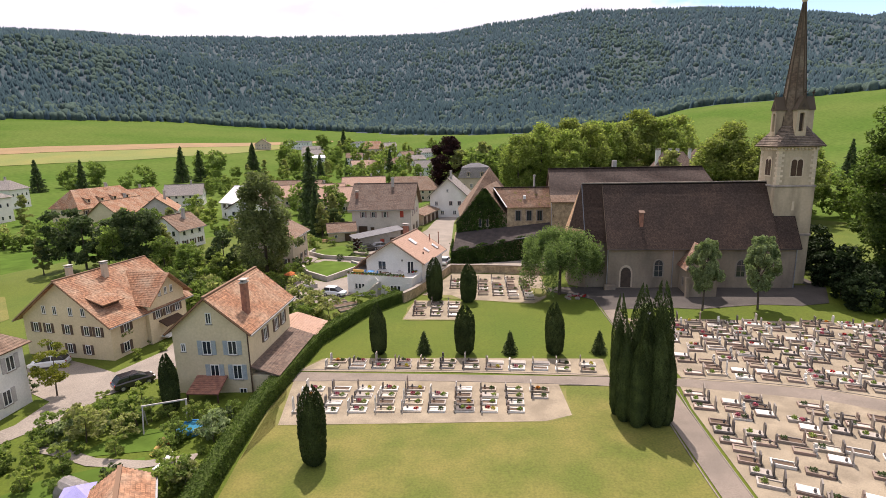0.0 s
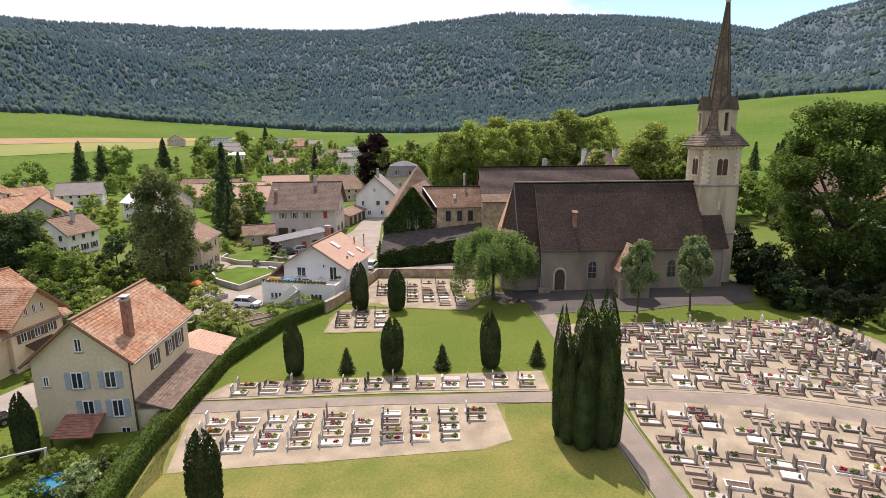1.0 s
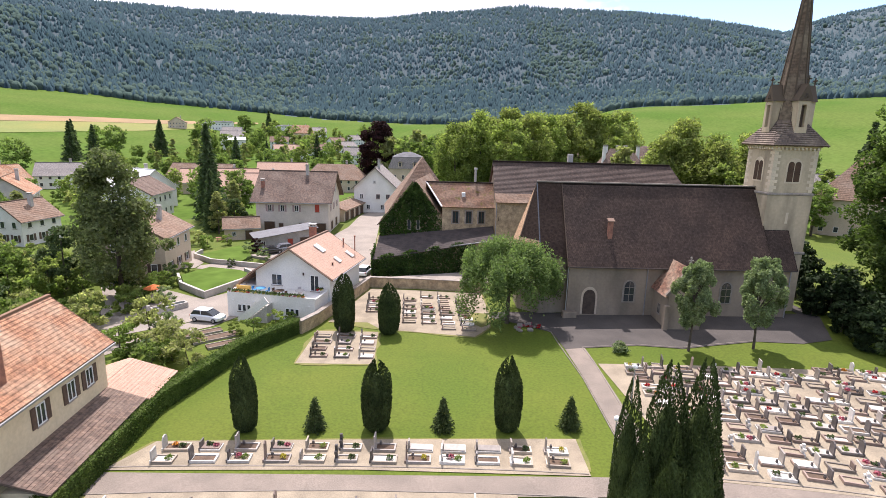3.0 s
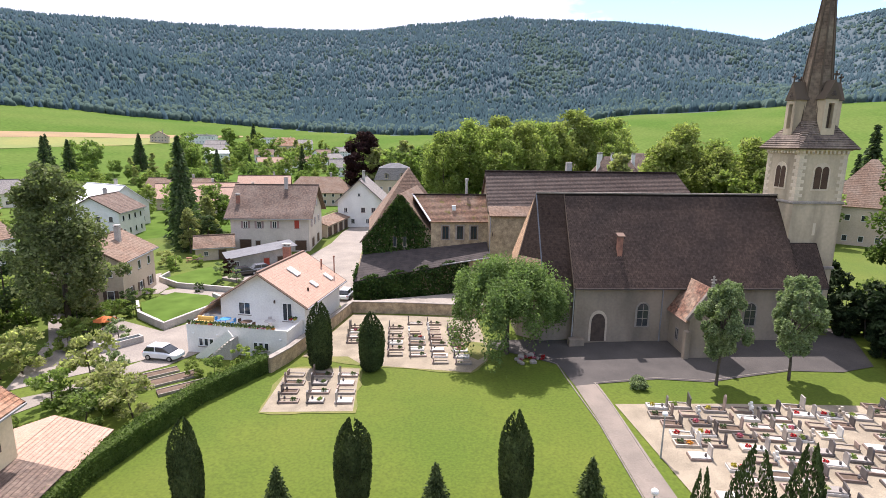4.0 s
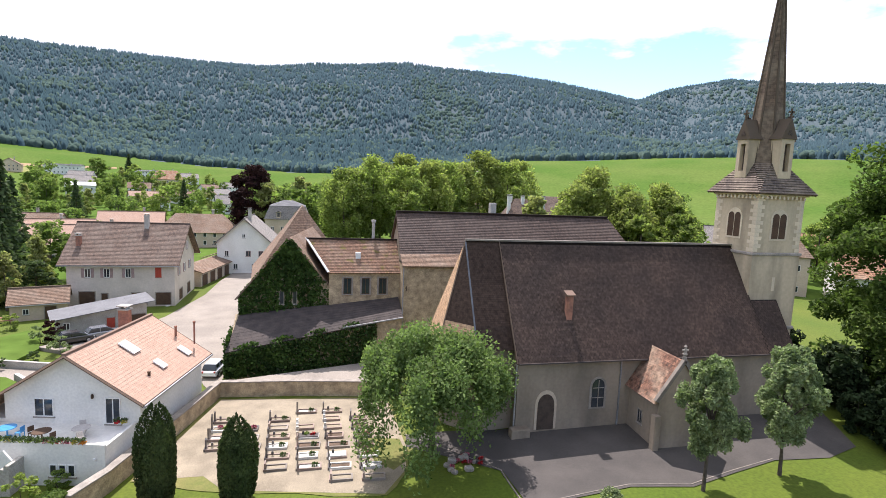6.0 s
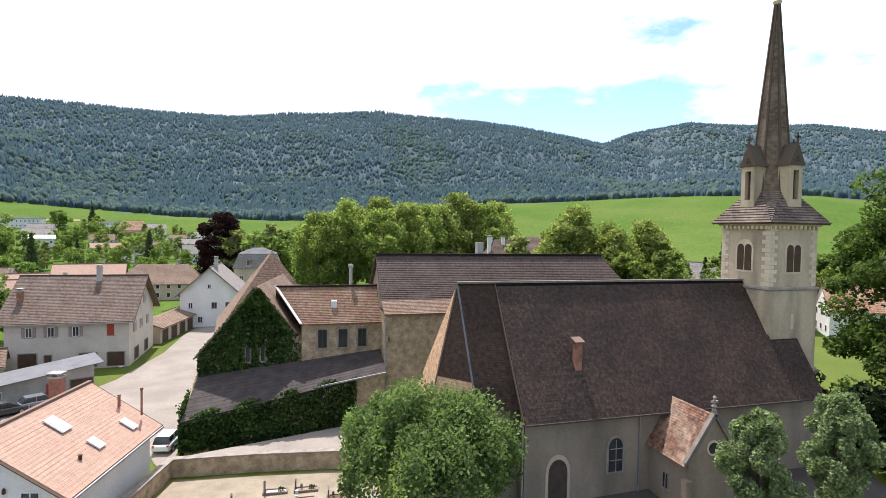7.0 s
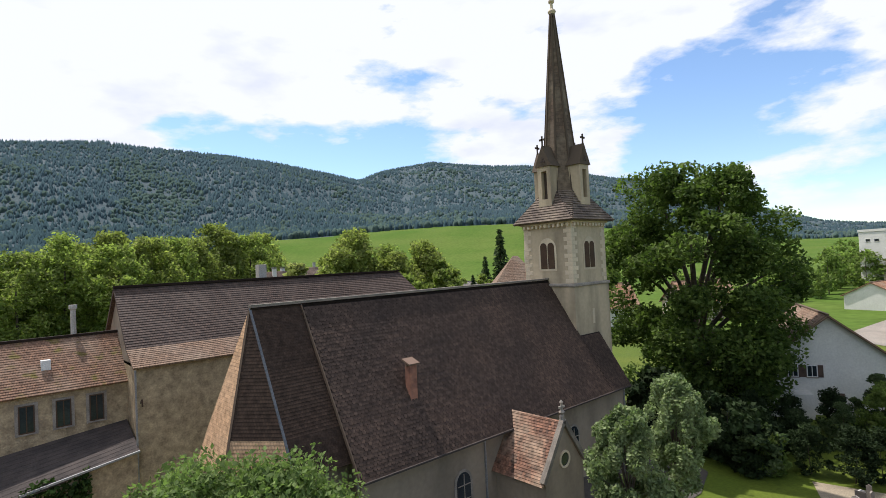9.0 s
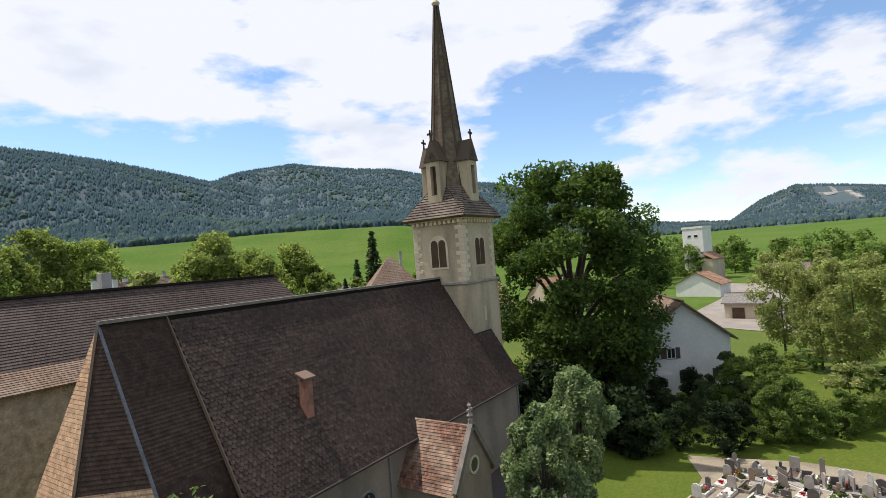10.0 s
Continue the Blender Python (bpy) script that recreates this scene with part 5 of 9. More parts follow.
def hedge_house():
    h = gable_house("house", -18.9, 64.4, -0.3, -9, 7.9, 12.0, 7.0, 3.35, CREAM, RED_TILE, "old cream house with red roof, beside a clipped hedge")
    row_of_windows(h, "s", 6.0, (-0.4, 2.3), 1.6 + 2.7, 0.95, 1.5, SHUTTER_BLUE)
    row_of_windows(h, "s", 6.0, (0.2, 2.6), 1.6, 0.95, 1.6, SHUTTER_BLUE)
    row_of_windows(h, "s", 6.0, (-2.9,), 4.6, 0.5, 0.9)
    row_of_windows(h, "s", 6.0, (0.1,), 7.6, 0.6, 1.2)
    row_of_windows(h, "s", 6.0, (3.0,), -0.4, 0.8, 1.0)
    row_of_windows(h, "e", 3.95, (-1.6, 1.6, 3.8), 4.2, 0.9, 1.45, SHUTTER_BROWN)
    chimney(h, 2.9, -3.3, 7.2, 11.2, 0.6, 0.75, BRICK)
    part("downpipe", bars(((4.0, -6.06, -1), (4.0, -6.06, 6.8)), w=0.1), WOOD, h)
    pr = part("porch_roof", slopes([((-1.8, -8.4, 1.1), (1.5, -8.4, 1.1), (1.5, -6, 2.0), (-1.8, -6, 2.0))]), BRICK, h, "dark red porch canopy")
    for x in (-1.7, 1.4):
        part("post", bars(((x, -8.3, -1.5), (x, -8.3, 1.1)), w=0.12), WOOD, pr)
    l = part("lean_to_roof", slopes([((7.0, -6.0, 2.0), (7.0, 5.8, 2.0), (3.95, 5.8, 3.0), (3.95, -6.0, 3.0))], course=0.28), FARM_TILE, h, "brown tiled lean-to along the house")
    part("lean_to_wall", box(3.95, -5.8, -1.2, 6.6, 5.6, 2.0), CREAM, h)
    part("extension_roof", slopes([((7.3, 5.8, 1.9), (7.3, 11.0, 1.9), (3.2, 11.0, 3.2), (3.2, 5.8, 3.2)), ((-0.6, 11, 1.9), (-.6, 5.8, 1.9), (3.2, 5.8, 3.2), (3.2, 11.0, 3.2))], course=0.3), PINK_TILE, h, "sunlit orange corrugated tiles")
    part("extension_wall", box(0, 6.2, -1.2, 6.9, 10.6, 2.0), WOOD, h)


hedge_house()


def white_left_house():
    h = gable_house("house", -40.2, 42.2, -0.8, 1, 9.4, 14.5, 6.9, 3.4, WHITE_WALL, BROWN_TILE, "white rendered house with hipped brown roof and grey shutters", hip=3.5, fixed=True)
    row_of_windows(h, "e", 4.7, (-5.3, -1.6, 2.2, 5.6), 4.4, 0.95, 1.55, SHUTTER_GREY)
    row_of_windows(h, "e", 4.7, (-3.4, 4.6), 1.2, 0.95, 1.55, SHUTTER_GREY)
    door(h, "e", (4.7, 1.2), 0.2, 1.05, 2.2)
    row_of_windows(h, "s", 7.25, (-2, 2), 4.4, 0.95, 1.55, SHUTTER_GREY)
    row_of_windows(h, "s", 7.25, (-2, 2), 1.2, 0.95, 1.55, SHUTTER_GREY)
    chimney(h, -0.6, 5.0, 8.4, 11.2, 0.7, 0.7, BRICK)


white_left_house()


def cream_villa():
    h = gable_house("villa", -39.9, 67.2, -0.8, -9, 15.5, 14.5, 6.3, 6.0, CREAM, RED_TILE, "large cream villa with red gabled roofs and dark shutters", over=0.9, verge=0.9, fixed=True)
    row_of_windows(h, "s", 7.25, (-5.5, -3.2, 0.2, 3.6, 5.6), 3.9, 0.9, 1.5, SHUTTER_BROWN)
    row_of_windows(h, "s", 7.25, (-3.2, 0.2, 3.4), 0.9, 0.9, 1.5, SHUTTER_BROWN)
    row_of_windows(h, "s", 7.25, (-3.6, -1.6, 1.2, 3.4), 6.9, 0.7, 1.3)
    row_of_windows(h, "e", 7.75, (-4.6,), 4.0, 1.0, 1.5, SHUTTER_BROWN)
    row_of_windows(h, "e", 7.75, (-5.0,), 0.9, 1.0, 1.5, SHUTTER_BROWN)
    # cross gable towards the lane
    bm = gable_shell(6.0, 7.4, 7.6, 3.6, -1.5, "x")
    bmesh.ops.translate(bm, verts=bm.verts, vec=(5.4, 2.6, 0))
    part("cross_wing", bm, CREAM, h)
    pl = [tuple(Vector(p) + Vector((5.0, 2.6, 0)) for p in q) for q in gable_planes(7.6, 7.4, 7.6, 3.6, 0.8, 0.8, "x", 0.16)]
    part("cross_roof", slopes(pl, course=0.32), RED_TILE, h)
    for u in (0.6, 2.6, 4.6):
        window(h, "e", (8.4, u), 4.2, 0.9, 1.5, SHUTTER_BROWN)
    for u in (1.4, 2.6, 3.8):
        window(h, "e", (8.4, u), 7.7, 0.55, 1.2)
    part("bay_roof", slopes([((9.9, 0.6, 2.9), (9.9, 4.6, 2.9), (8.4, 4.6, 3.7), (8.4, 0.6, 3.7))], course=0.3), WOOD, h)
    part("balcony", box(8.4, 0.6, 0.9, 9.9, 4.6, 1.1), WHITE_PAINT, h)
    # dormer
    bm = box(3.4, -6.2, 7.2, 5.8, -3.4, 9.0)
    part("dormer", bm, WOOD, h)
    chimney(h, 1.4, -1.0, 10.0, 13.4, 0.6, 0.8, BEIGE)
    part("dormer_roof", slopes([((6.6, -6.8, 8.7), (6.6, -3.0, 8.7), (2.4, -3.0, 10.1), (2.4, -6.8, 10.1))], course=0.3), RED_TILE, h)
    chimney(h, -1.0, -4.6, 10.5, 13.6, 0.7, 0.7, BEIGE)
    h.scale = (0.88, 0.88, 0.82)
    return h


cream_villa()


def terrace_house():
    h = gable_house("house", -2.6, 101.0, -0.25, -18, 10.4, 11.0, 5.3, 3.3, WHITE_WALL, PINK_TILE, "white house with salmon tiled roof and flowered terrace", over=0.7, verge=0.8)
    # longer west slope over the entrance
    part("side_roof", slopes([((-8.2, 6.3, 2.9), (-8.2, -6.3, 2.9), (-5.9, -6.3, 4.95), (-5.9, 6.3, 4.95))], course=0.32), PINK_TILE, h)
    part("side_wall", box(-7.6, -5.4, -1, -5.2, 5.5, 3.2), WHITE_WALL, h)
    row_of_windows(h, "s", 5.5, (-2.2,), 3.5, 1.5, 1.5, frame_mat=WHITE_PAINT)
    window(h, "s", (3.1, -5.5), 3.05, 1.2, 2.15, frame_mat=WHITE_PAINT)
    part("wall_lamp", lathe([(.04, 5.1), (.1, 5.15), (.1, 5.4), (.03, 5.5)], 8, cx=1.6, cy=-5.62), WOOD, h)
    # roof lights and flues
    for u, v, w, d in ((1.8, -0.8, 1.1, 1.6), (4.2, -0.4, 0.8, 1.1), (4.4, 3.7, 0.8, 1.3)):
        k = 3.3 / 5.2
        z = 8.76 - u * k
        m = pose(u, v, z + .1, 0, math.degrees(math.atan(k)), 0)
        f = part("skylight", box(-d / 2, -w / 2, 0, d / 2, w / 2, .1, 0.0, m), WHITE_PAINT, h, "roof window with white frame")
        part("pane", box(-d / 2 + .12, -w / 2 + .1, .1, d / 2 - .12, w / 2 - .1, .125, 0.0, m), SKY_GLASS, f)
    part("flue", lathe([(.09, 6.2), (.09, 8.3), (.14, 8.35), (.14, 8.5)], 8, cx=4.6, cy=5.4), BRICK, h)
    part("flue", lathe([(.12, 7), (.12, 7.9), (.16, 8.0)], 8, cx=2.9, cy=5.2), BRICK, h)
    part("flue", lathe([(.12, 5.6), (.12, 6.2), (.16, 6.3)], 8, cx=4.4, cy=-2.6), WOOD, h)
    chimney(h, -1.6, 4.6, 7, 9.6, 0.9, 0.7, BRICK)
    # terrace, its parapet and stair
    t = part("terrace", box(-6.9, -9.6, -1.0, 4.9, -5.5, 2.95), WHITE_WALL, h, "white rendered terrace block")
    part("parapet", bars(((-6.9, -9.5, 3.2), (4.9, -9.5, 3.2)), ((-6.8, -9.5, 3.2), (-6.8, -5.6, 3.2)), ((4.85, -9.5, 3.1), (4.85, -5.6, 3.1)), w=0.2, h=0.5), WHITE_WALL, t)
    st = part("stair", box(-4.7, -11.0, -1.0, -0.7, -9.6, -0.8), CONCRETE, t, "outside stair")
    for i in range(12):
        part("step", box(-4.6 + i * 0.32, -11.0, -0.8, -4.28 + i * 0.32, -9.6, -0.6 + i * 0.28), CONCRETE, t)
    part("stair_parapet", bars(((-4.8, -11.05, 0.0), (-0.7, -11.05, 3.3)), w=0.14, h=0.9), WHITE_WALL, st)
    for x in (-4.6, 1.9):
        for q in (-0.64, 0, 0.64):
            window(h, "s", (x + q, -9.6), 1.0, 0.56, 0.95, cross=False)
    for x in (-6.1, -3.2, 4.2):
        part("round_lamp", box(x - .12, -9.72, 2.3, x + .12, -9.6, 2.5, .04), WHITE_PAINT, t)
    return h


terrace_house()


def farmhouse():
    h = gable_house("farmhouse", -10.6, 157.6, 0.0, -6, 16.2, 15.0, 7.8, 5.6, GREY_WALL, FARM_TILE, "big grey farmhouse with brown tile roof", axis="x", over=1.0, verge=1.0)
    row_of_windows(h, "s", 7.5, (-5.0, -2.2, 1.0), 5.0, 0.9, 1.5, SHUTTER_PINK)
    window(h, "s", (5.6, -7.5), 5.0, 0.95, 1.7, frame_mat=RED_PAINT, glass=RED_PAINT)
    for x in (-5.2, 2.6, 6.3):
        door(h, "s", (x, -7.5), 0.5 if x < 0 else 0.3, 2.3, 2.1, WOOD, "barn_door")
    door(h, "s", (-2.6, -7.5), 0.3, 0.9, 2.0, WOOD)
    row_of_windows(h, "e", 8.1, (-4.5, -0.5, 3.6), 5.0, 0.9, 1.5, SHUTTER_PINK)
    row_of_windows(h, "e", 8.1, (-1.6, 1.6), 8.8, 0.8, 1.4, SHUTTER_PINK)
    for u in (-3.5, 2.5):
        door(h, "e", (8.1, u), 0.4, 2.2, 1.9, WOOD, "barn_door")
    chimney(h, 2.2, -0.9, 11.5, 14.9, 0.7, 0.7, CONCRETE)
    chimney(h, -7.2, -4.6, 8.2, 11.6, 0.7, 0.7, BRICK)
    part("satellite_dish", lathe([(0.02, 0), (0.25, .05), (0.4, .14)], 10, cx=7.0, cy=-7.7), WHITE_PAINT, h)


farmhouse()


def garages():
    g = thing("garage_row", pose(4.2, 181.0, 0.2, 0, 0, -17), "row of low garages with dark doors along the street", "garage")
    part("wall", box(-6.5, -16, -1, -0.3, 16, 3.0), BEIGE, g)
    part("roof", slopes([((0.4, -16.5, 2.9), (0.4, 0, 2.9), (-3.4, 0, 4.2), (-3.4, -16.5, 4.2)), ((-7, 0, 2.9), (-7, -16.5, 2.9), (-3.4, -16.5, 4.2), (-3.4, 0, 4.2)),
                         ((0.4, 0.3, 3.3), (0.4, 16.5, 3.3), (-3.4, 16.5, 4.6), (-3.4, 0.3, 4.6)), ((-7, 16.5, 3.3), (-7, .3, 3.3), (-3.4, .3, 4.6), (-3.4, 16.5, 4.6))], course=0.4), BROWN_TILE, g)
    for i in range(8):
        door(g, "e", (-0.3, -14 + i * 4), 0.0, 2.5, 2.3, WOOD, "garage_door")


garages()


def blue_house():
    h = gable_house("house", 8.2, 187.5, 0.3, -8, 12.0, 14.0, 7.3, 5.4, WHITE_WALL, GREY_TILE, "white house with grey half-hipped roof", over=0.8, verge=0.8)
    row_of_windows(h, "s", 7.0, (0.8, 3.6), 4.0, 1.1, 1.3, None, frame_mat=SHUTTER_PINK)
    row_of_windows(h, "s", 7.0, (-3.9,), 4.0, 0.9, 1.3)
    row_of_windows(h, "s", 7.0, (5.0,), 4.0, 0.8, 1.3)
    row_of_windows(h, "s", 7.0, (-0.2,), 8.3, 0.7, 0.9)
    row_of_windows(h, "s", 7.0, (-2.0, 2.0), 1.0, 1.0, 1.3)
    chimney(h, 0.6, -3.4, 11.0, 14.6, 0.7, 0.7, CONCRETE)


blue_house()


def mansion(x, y, z, rot, lx, ly, wh, label, wall, tile, dormers=3, rows=2, rh=4.5):
    h = thing("mansion", pose(x, y, z, 0, 0, rot), label, "house")
    part("wall", box(-lx / 2, -ly / 2, -1, lx / 2, ly / 2, wh), wall, h)
    lower = []
    a, b, i = lx / 2 + .4, ly / 2 + .4, 1.7
    c = [(-a, -b), (a, -b), (a, b), (-a, b)]
    d = [(-a + i, -b + i), (a - i, -b + i), (a - i, b - i), (-a + i, b - i)]
    for k in range(4):
        lower.append(((*c[k], wh), (*c[(k + 1) % 4], wh), (*d[(k + 1) % 4], wh + rh * .75), (*d[k], wh + rh * .75)))
    part("mansard_roof", slopes(lower, course=0.35), tile, h)
    part("roof_top", slopes([tuple(Vector(p) + Vector((0, 0, wh + rh * .75)) for p in q) for q in hip_planes(lx - 2.6, ly - 2.6, 0, rh * .3, 0.1, ly / 2 - 2)], course=0.4), METAL_ROOF, h)
    n = dormers
    for k in range(n):
        u = (k + .5) / n * lx * .8 - lx * .4
        dm = part("dormer", box(u - .6, -b + .2, wh + .5, u + .6, -b + 2.4, wh + 2.3), wall, h)
        part("dormer_pane", box(u - .38, -b + .14, wh + .8, u + .38, -b + .2, wh + 2.1), GLASS, dm)
        part("dormer_roof", slopes([((u - .9, -b - .1, wh + 2.25), (u - .9, -b + 2.5, wh + 2.25), (u, -b + 2.5, wh + 2.8), (u, -b - .1, wh + 2.8)),
                                    ((u + .9, -b + 2.5, wh + 2.25), (u + .9, -b - .1, wh + 2.25), (u, -b - .1, wh + 2.8), (u, -b + 2.5, wh + 2.8))]), tile, dm)
    cols = max(2, round(lx / 3))
    for r in range(rows):
        row_of_windows(h, "s", ly / 2, [(k + .5) / cols * lx * .9 - lx * .45 for k in range(cols)], 1.0 + r * (wh - .6) / rows, 1.0, 1.6)
        row_of_windows(h, "w", lx / 2, (-ly * .25, ly * .25), 1.0 + r * (wh - .6) / rows, 1.0, 1.6)
        row_of_windows(h, "e", lx / 2, (-ly * .25, ly * .25), 1.0 + r * (wh - .6) / rows, 1.0, 1.6)
    return h


mansion(19.8, 233, 0.5, -5, 13.5, 12, 9.2, "cream town house with pale mansard roof and round-headed dormers", BEIGE, GREY_TILE, 2, 2, 5.5)


def metal_shed():
    s = thing("shed", pose(-11.6, 137.4, -0.2, 0, 0, 20), "low garage with a grey sheet metal roof", "shed")
    part("wall", prism([(-5.4, -2.6), (5.4, -2.6), (5.4, 2.8), (-5.4, 2.8)], -1, 2.5, [(-5.4, -2.6), (5.4, -2.6), (5.4, 2.8), (-5.4, 2.8)]), CONCRETE, s)
    part("roof", slopes([((-6.2, 3.4, 2.45), (-6.2, -3.4, 2.45), (6.4, -3.4, 4.0), (6.4, 3.4, 4.0))], course=3.2, thick=0.1, lift=0.015), METAL_ROOF, s)
    part("gable_wall", prism([(-5.4, -2.6), (5.4, -2.6), (5.4, 2.8), (-5.4, 2.8)], 2.5, 2.52, [(-5.4, -2.6), (5.4, -2.6), (5.4, 2.8), (-5.4, 2.8)]), CONCRETE, s)
    bm = bmesh.new()
    lo = [bm.verts.new((x, y, 2.5)) for x, y in ((-5.3, -2.6), (5.4, -2.6), (5.4, 2.8), (-5.3, 2.8))]
    hi = [bm.verts.new((5.4, -2.6, 3.82)), bm.verts.new((5.4, 2.8, 3.82))]
    for f in ((lo[0], lo[1], hi[0]), (lo[1], lo[2], hi[1], hi[0]), (lo[2], lo[3], hi[1])):
        bm.faces.new(f)
    part("upper_wall", bm, CONCRETE, s)
    for x in (-4.4,):
        window(s, "s", (x, -2.6), 0.8, 0.8, 1.0)
    door(s, "s", (0.8, -2.6), -0.2, 1.0, 2.1, RED_PAINT)
    door(s, "s", (4.0, -2.6), -0.2, 2.4, 2.2, WOOD, "garage_door")
    t = gable_house("shed", -21.3, 146.8, -0.3, 12, 7.0, 5.4, 2.7, 1.7, BEIGE, BROWN_TILE, "small garden shed with brown tile roof", axis="x", category="shed", over=0.5, verge=0.4)
    door(t, "s", (1.4, -2.7), 0, 1.4, 2.0)
    window(t, "s", (-1.6, -2.7), 0.9, 0.8, 0.9)


metal_shed()


def generic_house(x, y, z, rot, lx, ly, wh, rh, wall, tile, label, axis="x", storeys=2, hip=None, chim=True):
    h = gable_house("house", x, y, z, rot, lx, ly, wh, rh, wall, tile, label, axis=axis, hip=hip, course=0.5)
    for s in range(storeys):
        zz = 0.9 + s * (wh / storeys)
        for side, face, ln in (("s", ly / 2, lx), ("w", lx / 2, ly), ("e", lx / 2, ly)):
            n = max(2, round(ln / 3.2))
            row_of_windows(h, side, face, [(k + .5) / n * ln * .92 - ln * .46 for k in range(n)], zz, 1.0, 1.35, SHUTTER_BROWN if (s + n) % 3 == 0 else None, cross=False, plain=y > 215 or abs(x) > 115)
    if chim:
        chimney(h, lx * .18, ly * .08, wh + rh * .5, wh + rh + 1.2, 0.7, 0.7, CONCRETE)
    return h


